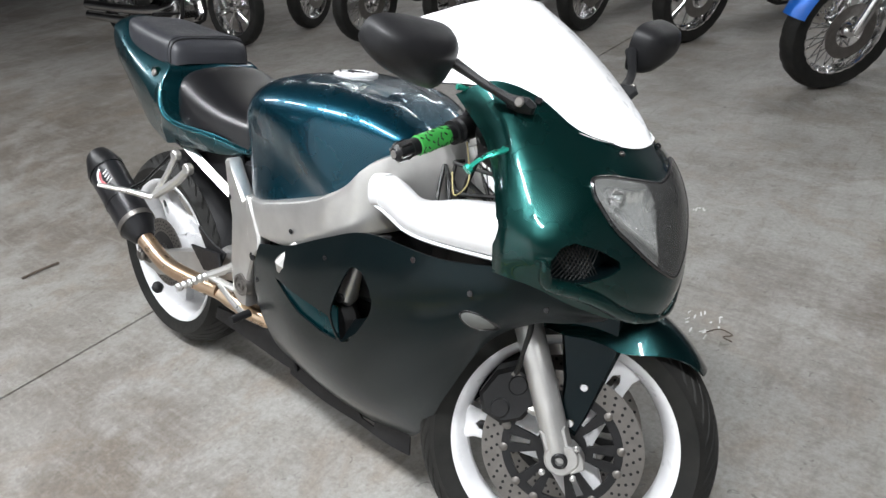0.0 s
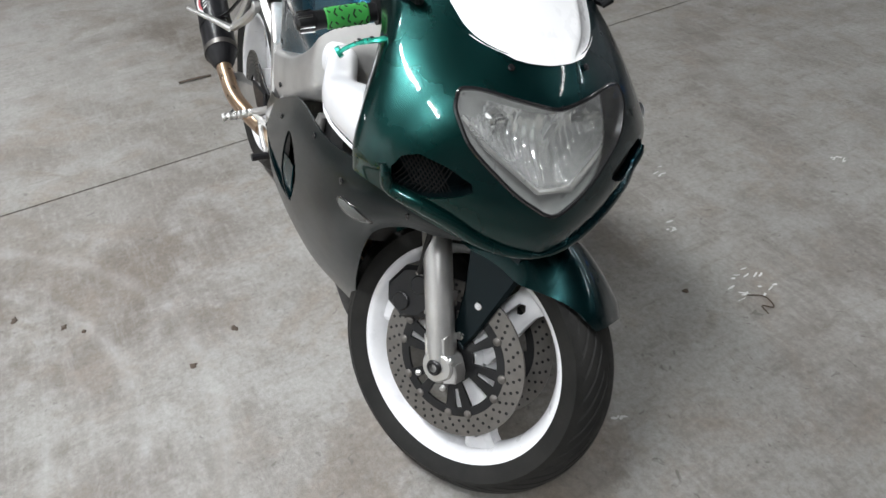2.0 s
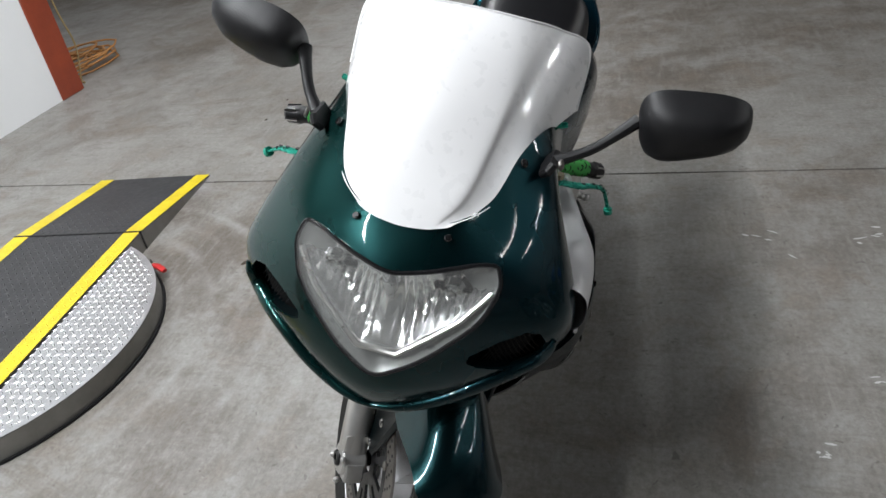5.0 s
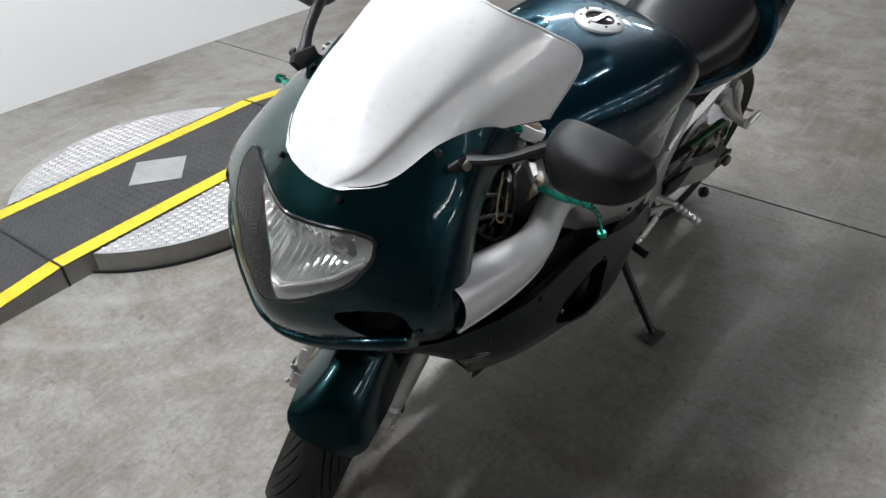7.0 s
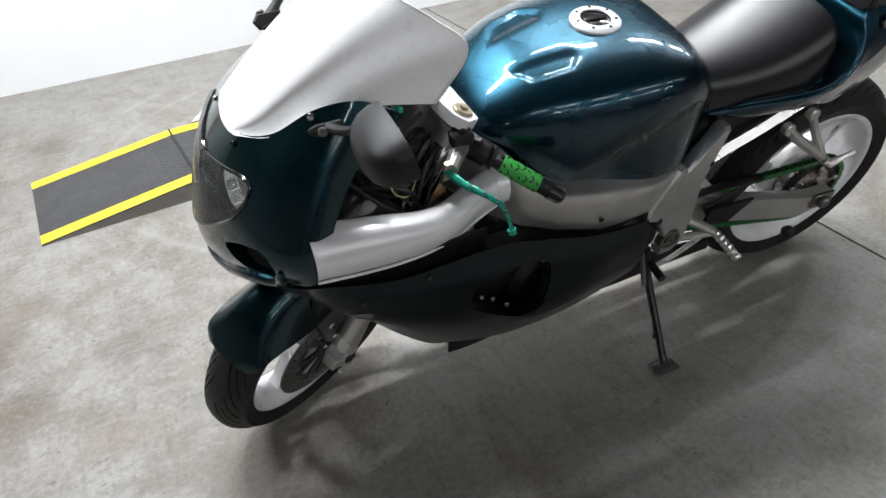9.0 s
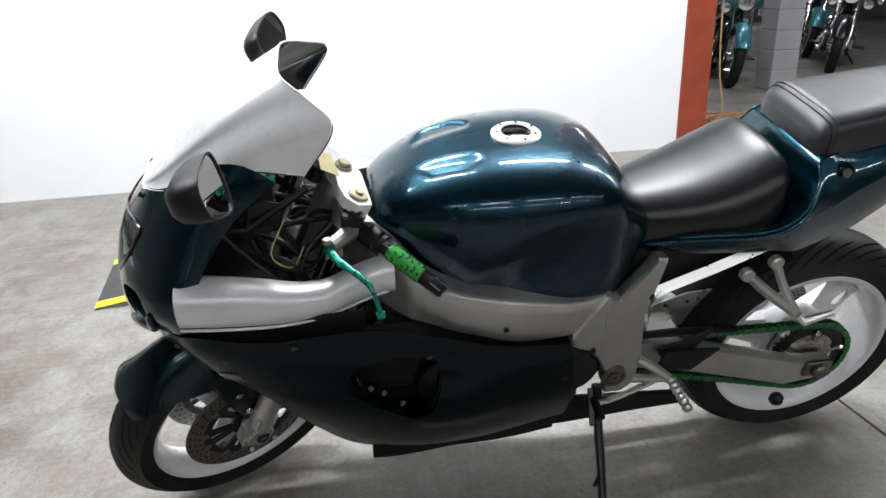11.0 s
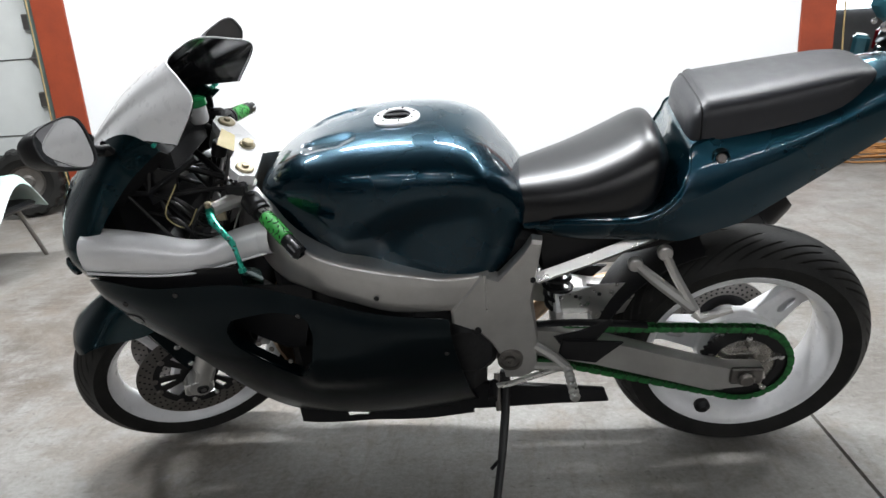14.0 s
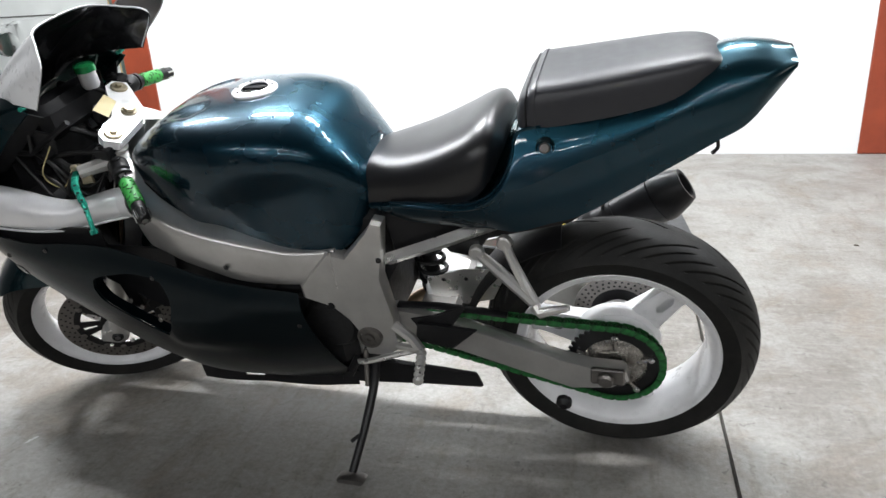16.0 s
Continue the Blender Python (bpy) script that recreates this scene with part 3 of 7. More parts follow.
FRONT_SP, FR = Vector((0.60, 0, 0.385)), 0.036
chain = tagged(new("chain"), "green drive chain")
chain.parent = bike
dvec = FRONT_SP - HUB_R
gap = math.hypot(dvec.x, dvec.z)
base_a = math.atan2(dvec.z, dvec.x)
off_a = math.acos((SPR - FR) / gap)
path_pts = []
a0, a1 = base_a + off_a, base_a + 2 * math.pi - off_a
for k in range(41):
    a = a0 + (a1 - a0) * k / 40
    path_pts.append((HUB_R.x + SPR * math.cos(a), HUB_R.z + SPR * math.sin(a)))
for k in range(13):
    a = base_a - off_a + 2 * off_a * k / 12
    path_pts.append((FRONT_SP.x + FR * math.cos(a), FRONT_SP.z + FR * math.sin(a)))
path_pts.append(path_pts[0])
seg = np.array(path_pts)
cum = np.r_[0, np.cumsum(np.hypot(*np.diff(seg, axis=0).T))]
LINKS = 2 * round(cum[-1] / 0.0159 / 2)
pos = [(np.interp(k * cum[-1] / LINKS, cum, seg[:, 0]), np.interp(k * cum[-1] / LINKS, cum, seg[:, 1])) for k in range(LINKS + 1)]
link_mesh = []
for wide in (0, 1):
    g = G()
    y = 0.0068 + 0.0018 * wide
    for s in (-1, 1):
        ring = []
        for k in range(16):
            a = 2 * math.pi * k / 16
            cx = 0.008 if math.cos(a) > 0 else -0.008
            ring.append((cx + 0.0076 * math.cos(a), (0.0084 + 0.0010 * wide) * math.sin(a) * (0.85 + 0.15 * abs(math.cos(a)))))
        g.add([(x, s * (y - 0.0008), z) for x, z in ring] + [(x, s * (y + 0.0008), z) for x, z in ring],
              [tuple(range(16)), tuple(range(16, 32))] + [(k, (k + 1) % 16, 16 + (k + 1) % 16, 16 + k) for k in range(16)])
    if not wide:
        for x in (-0.008, 0.008):
            g.disc((x, -0.0066, 0), (0, 1, 0), 0.005, 0.0132, 8)
    ob = build("chain_link", g, GREEN_CHAIN if wide else DARK_LINK, chain, smooth=30)
    link_mesh.append(ob.data)
    bpy.data.objects.remove(ob)
for k in range(LINKS):
    (xa, za), (xb, zb) = pos[k], pos[k + 1]
    ob = new("chain_link", link_mesh[k % 2])
    ob.parent = chain
    ob.matrix_local = Matrix.Translation(((xa + xb) / 2, SPY, (za + zb) / 2)) @ Matrix.Rotation(-math.atan2(zb - za, xb - xa), 4, "Y")

# swingarm
swing = [(0.52, 0.435), (0.44, 0.425), (0.36, 0.405), (0.195, 0.374), (0.100, 0.345), (0.045, 0.332), (-0.022, 0.330), (-0.032, 0.300), (0.000, 0.278), (0.087, 0.264), (0.204, 0.292), (0.361, 0.328), (0.52, 0.36)]
arm_root = None
for s in (-1, 1):
    wrp = lambda x, z, s=s: s * (-0.03 * smooth_step(0.1, 0.45, x))
    ob = build("swingarm", G().prism(swing, s * 0.122, s * 0.158, wrp, 0.006), ALU, bike, "cast aluminium swingarm")
    arm_root = arm_root or ob
    ad = G().box(-0.022, 0.052, s * 0.16 - 0.005, s * 0.16 + 0.005, 0.292, 0.338, 0.004)
    bolt(ad, (0.018, s * 0.165, 0.314), (0, s, 0), 0.019, 0.016)
    build("chain_adjuster", ad, STEEL, ob, "grey steel chain adjuster plate")
    sp = G()
    bolt(sp, (0.11, s * 0.16, 0.235), (0, s, 0), 0.018, 0.03)
    build("stand_spool", sp, BLACK, ob, "black bobbin under the swingarm")
build("swingarm_bridge", G().box(0.36, 0.46, -0.12, 0.12, 0.345, 0.42, 0.012), ALU, arm_root)
g = G().prism([(0.44, 0.43), (0.30, 0.42), (0.36, 0.36), (0.45, 0.375)], 0.155, 0.165).mirror()
build("hugger_mounts", g, BLACK, arm_root)
g = G().tube([(0.50, 0.11, 0.437), (0.40, 0.112, 0.442), (0.30, 0.112, 0.436), (0.24, 0.112, 0.43)], 0.013, 8, flat=0.35)
build("chain_guard", g, BLACK, arm_root, "black plastic chain guard")

# tyre hugger and inner guard over the rear wheel
g = G()
rowsg = []
for k in range(20):
    a = radians(8 + 66 * k / 19)
    rowsg.append([(HUB_R.x + (0.335 - 0.02 * abs(q) ** 2) * math.cos(a) + 0.03, 0.085 * q, HUB_R.z + (0.335 - 0.02 * abs(q) ** 2) * math.sin(a)) for q in (-1, -0.7, -0.3, 0, 0.3, 0.7, 1)])
guard = build("rear_inner_guard", G().grid(rowsg), BLACK, bike, "black inner rear mudguard", thick=0.004)

# ---- main frame ----
def frame_y(x, z):
    return along([(0.46, 0.150), (0.52, 0.158), (0.60, 0.172), (0.70, 0.205), (0.84, 0.222), (0.95, 0.225), (1.03, 0.21), (1.08, 0.17), (1.13, 0.11), (1.18, 0.06)], x)


plate = [(0.615, 0.628), (0.58, 0.612), (0.545, 0.648), (0.520, 0.675), (0.504, 0.700), (0.482, 0.694), (0.492, 0.63), (0.506, 0.55), (0.494, 0.43), (0.498, 0.335), (0.53, 0.315), (0.572, 0.322), (0.582, 0.392), (0.60, 0.43), (0.63, 0.475), (0.685, 0.515), (0.685, 0.55)]
main = None
for s in (-1, 1):
    g = G()
    # sheet strips between the upper and lower edge, so that the beam bends in plan
    top_e = [(1.15, 0.840), (1.09, 0.815), (1.046, 0.790), (0.995, 0.738), (0.915, 0.697), (0.793, 0.662), (0.672, 0.633), (0.60, 0.628)]
    low_e = [(1.20, 0.72), (1.15, 0.69), (1.09, 0.655), (0.997, 0.629), (0.902, 0.592), (0.805, 0.557), (0.68, 0.545), (0.60, 0.525)]
    te, le = catmull(top_e, 40), catmull(low_e, 40)
    rws = []
    for (tx, tz), (lx, lz) in zip(te, le):
        ring = []
        for u, d in ((0, 0.014), (0.03, 0.003), (0.08, 0.0), (0.30, -0.001), (0.70, -0.001), (0.92, 0.0), (0.97, 0.003), (1, 0.014), (1, 0.055), (0, 0.055)):
            x, z = tx + (lx - tx) * u, tz + (lz - tz) * u
            ring.append((x, s * (frame_y(x, z) - d), z))
        rws.append(ring)
    g.grid(rws, closed_v=True)
    g.cap(rws[0]), g.cap(rws[-1])
    ob = build("frame_beam", g, ALU, bike, "satin aluminium main frame beam", smooth=50)
    main = main or ob
    pl = G().prism(plate, s * 0.002, s * -0.035, lambda x, z, s=s: s * (frame_y(x, z) + 0.004), 0.007)
    build("pivot_plate", pl, ALU, ob, "cast aluminium pivot plate")
    weld = [(0.607 + 0.0006 * (k % 2), s * (frame_y(0.607, 0) + 0.004), 0.53 + 0.098 * k / 14) for k in range(15)]
    build("weld_bead", G().tube(weld, 0.004, 6), ALU_BRIGHT, ob)
    b = G()
    for (bx, bz, r) in ((0.84, 0.606, 0.006), (0.632, 0.482, 0.011), (0.505, 0.60, 0.008)):
        bolt(b, (bx, s * (frame_y(bx, bz) + 0.003), bz), (0, s, 0), r, 0.004)
    build("frame_bolts", b, BLACK, ob)
    b = G().lathe([(0.0, s * 0.176), (0.005, s * 0.176), (0.0055, s * 0.181), (0.013, s * 0.181), (0.014, s * 0.175), (0.0215, s * 0.174), (0.0225, s * 0.179), (0.029, s * 0.178), (0.032, s * 0.160)], 28, (0.56, 0, 0.382))
    build("pivot_nut", b, STEEL, ob, "round pivot nut")
    # rear subframe rail and its lower stay
    rail = G().tube([(0.495, s * 0.135, 0.585), (0.36, s * 0.135, 0.640), (0.215, s * 0.132, 0.703)], 0.0155, 4)
    build("subframe_rail", rail, ALU_BRIGHT, ob, "square aluminium subframe rail", smooth=0)
    # passenger peg bracket
    br = G().tube([tuple(p) for p in catmull([(0.285, s * 0.150, 0.628), (0.235, s * 0.16, 0.585), (0.165, s * 0.188, 0.535)], 8)], [0.010, 0.011, 0.012, 0.013, 0.013, 0.013, 0.012, 0.012], 8)
    br.tube([tuple(p) for p in catmull([(0.225, s * 0.15, 0.655), (0.20, s * 0.165, 0.60), (0.160, s * 0.188, 0.532)], 8)], 0.010, 8)
    br.disc((0.285, s * 0.14, 0.628), (0, s, 0), 0.016, 0.02, 16, 0.003).disc((0.225, s * 0.14, 0.655), (0, s, 0), 0.016, 0.02, 16, 0.003)
    pb = build("passenger_peg_bracket", br, ALU, bike, "forked aluminium passenger peg bracket")
    if s < 0:
        pg = G().tube([(0.16, -0.195, 0.53), (0.13, -0.235, 0.545), (0.075, -0.305, 0.565)], [0.012, 0.009, 0.006], 8)
    else:
        pg = G().tube([(0.16, 0.195, 0.53), (0.15, 0.205, 0.522), (0.09, 0.212, 0.548)], [0.013, 0.011, 0.007], 8)
    build("passenger_peg", pg, ALU_BRIGHT, pb)
    # rider's peg, heel plate and lever
    pr = G().tube([(0.50, s * 0.155, 0.41), (0.455, s * 0.17, 0.385), (0.430, s * 0.19, 0.372)], 0.012, 8).tube([(0.50, s * 0.155, 0.345), (0.43, s * 0.19, 0.372)], 0.010, 8)
    rp = build("footrest_bracket", pr, ALU, bike, "aluminium footrest bracket")
    hp = G().prism([(0.458, 0.432), (0.40, 0.448), (0.329, 0.480), (0.325, 0.472), (0.363, 0.415), (0.399, 0.375), (0.425, 0.378)], s * 0.148, s * 0.154)
    for bx, bz in ((0.405, 0.412), (0.385, 0.42), (0.372, 0.432)):
        hp.disc((bx, s * 0.1545, bz), (0, s, 0), 0.004, 0.001, 10)
    build("heel_guard", hp, BLACK, rp, "black perforated heel guard")
    pts = [(0.428 - 0.012 * k / 12, s * (0.19 + 0.085 * k / 12), 0.372 - 0.018 * k / 12) for k in range(13)]
    build("footrest", G().tube(pts, [0.0125 if k % 2 else 0.0095 for k in range(13)], 10), ALU_BRIGHT, rp, "knurled aluminium footrest")
    lv = G().tube([tuple(p) for p in catmull([(0.43, s * 0.172, 0.36), (0.50, s * 0.186, 0.345), (0.56, s * 0.192, 0.325), (0.60, s * 0.193, 0.318)], 12)], [0.007] * 12, 8)
    lev = build("foot_lever", lv, ALU_BRIGHT, rp, "polished foot lever")
    build("lever_toe", G().tube([(0.60, s * 0.18, 0.318), (0.602, s * 0.235, 0.315)], 0.0105, 10), BLACK, lev, "black rubber toe piece")

# shock absorber
build("shock_reservoir", G().tube([(0.452, 0.01, 0.425), (0.446, 0.01, 0.425), (0.355, 0.01, 0.428), (0.347, 0.01, 0.428)], [0.028, 0.036, 0.036, 0.030], 24), WHITE, bike, "white shock absorber reservoir")
g = G().prism([(0.440, 0.470), (0.350, 0.505), (0.270, 0.508), (0.262, 0.470), (0.285, 0.420), (0.350, 0.400), (0.430, 0.405)], 0.046, 0.050, inset=0.002)
shield = build("heat_shield", g, ALU_BRIGHT, bike, "bright silver heat shield beside the shock")
g = G()
for bx, bz in ((0.40, 0.472), (0.345, 0.478), (0.300, 0.455)):
    bolt(g, (bx, 0.0505, bz), (0, 1, 0), 0.005, 0.003)
build("shield_rivets", g, BLACK, shield, kind="stuff")
g = G().tube([(0.46, 0, 0.62), (0.43, 0, 0.36)], 0.018, 12)
hel = [(0.455 - 0.022 * k / 100 + 0.033 * math.cos(k * 0.42), 0.033 * math.sin(k * 0.42), 0.60 - 0.20 * k / 100) for k in range(101)]
build("shock_absorber", g, BLACK_METAL, bike, "black shock absorber with coil spring")
build("coil_spring", G().tube(hel, 0.006, 6), BLACK_METAL, bike.children[-1])

# engine, sump, radiator: dark masses behind the fairing
eng = build("engine", G().box(0.62, 1.10, -0.15, 0.15, 0.24, 0.50, 0.03), ENGINE, bike, "black engine castings behind the fairing")
build("cylinder_block", G().box(0.78, 1.08, -0.18, 0.18, 0.48, 0.66, 0.02), ENGINE, eng)
build("gearbox", G().box(0.52, 0.70, -0.13, 0.13, 0.33, 0.52, 0.03), ENGINE, eng)
for s in (-1, 1):
    build("side_cover", G().disc((0.93, s * 0.16, 0.42), (0, s, 0), 0.085, 0.045, 32, 0.018), ENGINE, eng)
    build("side_cover", G().disc((0.66, s * 0.12, 0.40), (0, s, 0), 0.075, 0.045, 32, 0.016), ENGINE, eng)
build("water_pump", G().disc((0.84, -0.2, 0.535), (0.1, -1, 0), 0.03, 0.04, 20, 0.01).tube([(0.85, -0.21, 0.58), (0.83, -0.235, 0.53), (0.82, -0.23, 0.49)], [0.012, 0.024, 0.014], 10), ALU, eng, "cast water pump cover")
rad = G()
rrows = []
for k in range(13):
    q = -1 + k / 6
    rrows.append([(1.225 - 0.06 * q * q, 0.17 * q, 0.42), (1.265 - 0.06 * q * q, 0.17 * q, 0.42), (1.305 - 0.06 * q * q, 0.17 * q, 0.68), (1.265 - 0.06 * q * q, 0.17 * q, 0.68)])
rad.grid(rrows, closed_v=True).cap(rrows[0]).cap(rrows[-1])
radiator = build("radiator", rad, BLACK_METAL, bike, "black curved radiator", smooth=40)
pipes = G()
for k in range(4):
    y = -0.12 + 0.08 * k
    pipes.tube([tuple(p) for p in catmull([(1.07, y, 0.56), (1.13, y, 0.50), (1.12, y * 0.9, 0.36), (1.05, y * 0.6, 0.25), (0.85, y * 0.3, 0.22)], 14)], 0.017, 8)
pipes.tube([tuple(p) for p in catmull([(0.85, 0, 0.22), (0.66, -0.05, 0.235), (0.52, -0.12, 0.275), (0.44, -0.165, 0.325)], 14)], 0.024, 12)
exhaust = build("exhaust_system", pipes, TITAN, bike, "brown heat-tinted exhaust pipes")
build("mid_pipe", G().tube([tuple(p) for p in catmull([(0.44, -0.165, 0.325), (0.35, -0.188, 0.335), (0.24, -0.206, 0.352), (0.135, -0.212, 0.402)], 14)], 0.024, 16), TITAN, exhaust, "bronze-tinted mid pipe")
CAN0, CAN1 = Vector((0.140, -0.212, 0.398)), Vector((-0.132, -0.208, 0.592))
cd = (CAN1 - CAN0).normalized()
def can_ring(k, r, ov=1.22):
    p = CAN0 + cd * k
    side = cd.cross(Vector((0, 0, 1))).normalized()
    upv = side.cross(cd)
    return [tuple(p + r * (math.cos(a) * side + ov * math.sin(a) * upv)) for a in (2 * math.pi * i / 32 for i in range(32))]
L_CAN = (CAN1 - CAN0).length
rw = [can_ring(0.01, 0.026, 1.0), can_ring(0.02, 0.034, 1.1), can_ring(0.055, 0.046), can_ring(0.06, 0.050), can_ring(L_CAN - 0.07, 0.050), can_ring(L_CAN - 0.068, 0.0475), can_ring(L_CAN - 0.064, 0.0475)]
g = G().grid(rw, closed_v=True).cap(rw[0])
can = build("silencer", g, CAN_BLACK, exhaust, "black oval exhaust silencer")
rw = [can_ring(L_CAN - 0.066, 0.0515), can_ring(L_CAN - 0.05, 0.0515), can_ring(L_CAN - 0.01, 0.040), can_ring(L_CAN + 0.005, 0.034), can_ring(L_CAN + 0.004, 0.026), can_ring(L_CAN - 0.04, 0.022)]
build("end_cap", G().grid(rw, closed_v=True).cap(rw[-1]), BLACK_METAL, can)
for k0 in (0.058, 0.150):
    rw = [can_ring(k0, 0.0515), can_ring(k0 + 0.016, 0.0515)]
    build("clamp_band", G().grid(rw, closed_v=True), BLACK_METAL if k0 > 0.1 else STEEL, can, thick=0.002)
side = cd.cross(Vector((0, 0, 1))).normalized()
if side.y > 0:
    side = -side
upv = Vector((0, 0, 1)) - cd * cd.z
upv.normalize()
out_n = (side * 0.5 + upv * 0.87).normalized()
side_t = cd.cross(out_n).normalized()
bp = CAN0 + cd * (L_CAN - 0.115)


def badge_ring(r, h):
    ring = []
    for i in range(28):
        a = 2 * math.pi * i / 28
        uu, vv = r * 1.3 * math.cos(a), r * math.sin(a)
        ring.append(tuple(bp + cd * uu + side_t * vv + out_n * (0.0535 - vv * vv / 0.11 + h)))
    return ring


g = G().grid([badge_ring(0.033, 0.0012), badge_ring(0.027, 0.0014)], closed_v=True)
build("badge_rim", g, WHITE_BADGE, can, "white rim of the oval badge")
g = G()
g.add(badge_ring(0.027, 0.0012) + [tuple(bp + out_n * 0.0550)], [(i, (i + 1) % 28, 28) for i in range(28)])
build("badge", g, RED_BADGE, can, "oval dark red badge with pale marks")
g = G()
for uu in (-0.018, -0.006, 0.006, 0.018):
    g.tube([tuple(bp + cd * (uu - 0.006) + side_t * -0.011 + out_n * 0.0552), tuple(bp + cd * uu + out_n * 0.0566), tuple(bp + cd * (uu + 0.006) + side_t * 0.011 + out_n * 0.0552)], 0.0022, 5)
build("badge_marks", g, WHITE_BADGE, can, "pale marks on the badge", kind="stuff")
g = G().tube([(0.215, -0.15, 0.665), (0.12, -0.19, 0.57), (0.03, -0.205, 0.525)], 0.008, 6, flat=0.5)
build("silencer_strap", g, BLACK_METAL, exhaust)

# side stand
g = G().tube([tuple(p) for p in catmull([(0.575, 0.13, 0.31), (0.575, 0.165, 0.24), (0.585, 0.25, 0.162), (0.600, 0.340, 0.092)], 12)], [0.013, 0.013, 0.012, 0.012, 0.011, 0.011, 0.011, 0.0105, 0.010, 0.010, 0.010, 0.010], 10)
stand = build("side_stand", g, BLACK_METAL, bike, "worn black side stand, folded out")
g = G().prism([(0.57, 0.0), (0.63, 0.0), (0.635, 0.006), (0.625, 0.012), (0.575, 0.012), (0.565, 0.006)], -0.018, 0.018, inset=0.002)
g.move(Matrix.Translation((0, 0.350, 0.077)) @ Matrix.Rotation(radians(13.5), 4, "X"))
build("stand_foot", g, STEEL, stand, "scraped steel foot")
build("stand_tang", G().tube([(0.588, 0.255, 0.14), (0.60, 0.275, 0.145), (0.612, 0.29, 0.142)], 0.005, 6), BLACK_METAL, stand)
build("stand_spring", G().tube([(0.595, 0.14, 0.31), (0.592, 0.18, 0.225)], 0.007, 8), STEEL, stand)

# ---- bodywork ----
# nose cowl: rails from the screen edge down to the chin, each running from the middle out to the rear edge
C_TOP = [(1.520, 0, 0.888), (1.507, 0.064, 0.897), (1.461, 0.109, 0.917), (1.393, 0.133, 0.963), (1.325, 0.160, 0.980), (1.262, 0.180, 0.952)]
C_UP = [(1.572, 0, 0.822), (1.556, 0.085, 0.826), (1.512, 0.160, 0.842), (1.450, 0.198, 0.870), (1.395, 0.204, 0.895), (1.345, 0.196, 0.885)]
C_MID = [(1.600, 0, 0.742), (1.583, 0.095, 0.748), (1.540, 0.190, 0.765), (1.490, 0.240, 0.785), (1.445, 0.252, 0.795), (1.410, 0.242, 0.800)]
C_LOW = [(1.616, 0, 0.658), (1.594, 0.095, 0.672), (1.548, 0.188, 0.705), (1.500, 0.248, 0.735), (1.455, 0.266, 0.745), (1.420, 0.256, 0.742)]
C_CHIN = [(1.603, 0, 0.598), (1.576, 0.095, 0.616), (1.530, 0.175, 0.650), (1.492, 0.232, 0.685), (1.455, 0.262, 0.700), (1.424, 0.256, 0.698)]
cowl_grid = patch([C_TOP, C_UP, C_MID, C_LOW, C_CHIN], 56, 48, even_u=True)
lens_half = [(-0.004, 0.832), (0.050, 0.841), (0.112, 0.853), (0.142, 0.851), (0.152, 0.826), (0.136, 0.780), (0.066, 0.715), (-0.004, 0.676)]
scoop_a = [(0.234, 0.736), (0.222, 0.756), (0.201, 0.763), (0.165, 0.750), (0.130, 0.728), (0.128, 0.716), (0.142, 0.708), (0.180, 0.697), (0.214, 0.694), (0.230, 0.710)]


def ccw(poly):
    c = (sum(p[0] for p in poly) / len(poly), sum(p[1] for p in poly) / len(poly))
    return sorted(poly, key=lambda p: math.atan2(p[1] - c[1], p[0] - c[0]))


half = G().grid(rows_of(cowl_grid))
half = holes(half, [ccw(lens_half), ccw(scoop_a)], axes=(1, 2), keep=lambda p: p.x < 1.47)
from mathutils.bvhtree import BVHTree
full_cowl = G().grid(rows_of(cowl_grid)).mirror()
cowl_tree = BVHTree.FromPolygons([Vector(v) for v in full_cowl.v], full_cowl.f)


def on_cowl(y, z, lift=0.0):
    """The place on the nose's skin behind a point of its front view."""
    hit = cowl_tree.ray_cast(Vector((2.0, y, z)), Vector((-1, 0, 0)))
    if hit[0] is None:
        near = cowl_tree.find_nearest(Vector((1.55, y, z)))
        return near[0] + near[1].normalized() * 0
    n = hit[1] if hit[1].x > 0 else -hit[1]
    return hit[0] + n * lift


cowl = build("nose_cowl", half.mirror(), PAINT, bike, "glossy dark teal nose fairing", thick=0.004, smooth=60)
# the whole nose sits a little askew of the frame
NOSE = Vector((-0.009, -0.013, -0.006))
cowl.location = NOSE

# headlight: clear lens over a chrome reflector in a grey housing
def fan(outline, lift, rings=7, tree=True, centre=None, depth=0.0):
    g = G()
    c = centre or (sum(p[0] for p in outline) / len(outline), sum(p[1] for p in outline) / len(outline))
    rws = []
    for k in range(rings + 1):
        u = 1 - k / rings
        row = []
        for y, z in outline:
            p = on_cowl(c[0] + (y - c[0]) * max(u, 0.02), c[1] + (z - c[1]) * max(u, 0.02), lift)
            row.append((p.x - depth * math.sin(math.pi / 2 * (1 - u)) , p.y, p.z))
        rws.append(row)
    return g.grid(rws, closed_v=True)


def rounded(poly, n=4, k=0.25):
    out = []
    m = len(poly)
    for i, p in enumerate(poly):
        a, b = Vector(poly[i - 1]), Vector(poly[(i + 1) % m])
        q = Vector(p)
        s, e = q.lerp(a, k), q.lerp(b, k)
        for j in range(n):
            t = j / (n - 1)
            out.append(tuple((1 - t) ** 2 * s + 2 * t * (1 - t) * q + t * t * e))
    return out


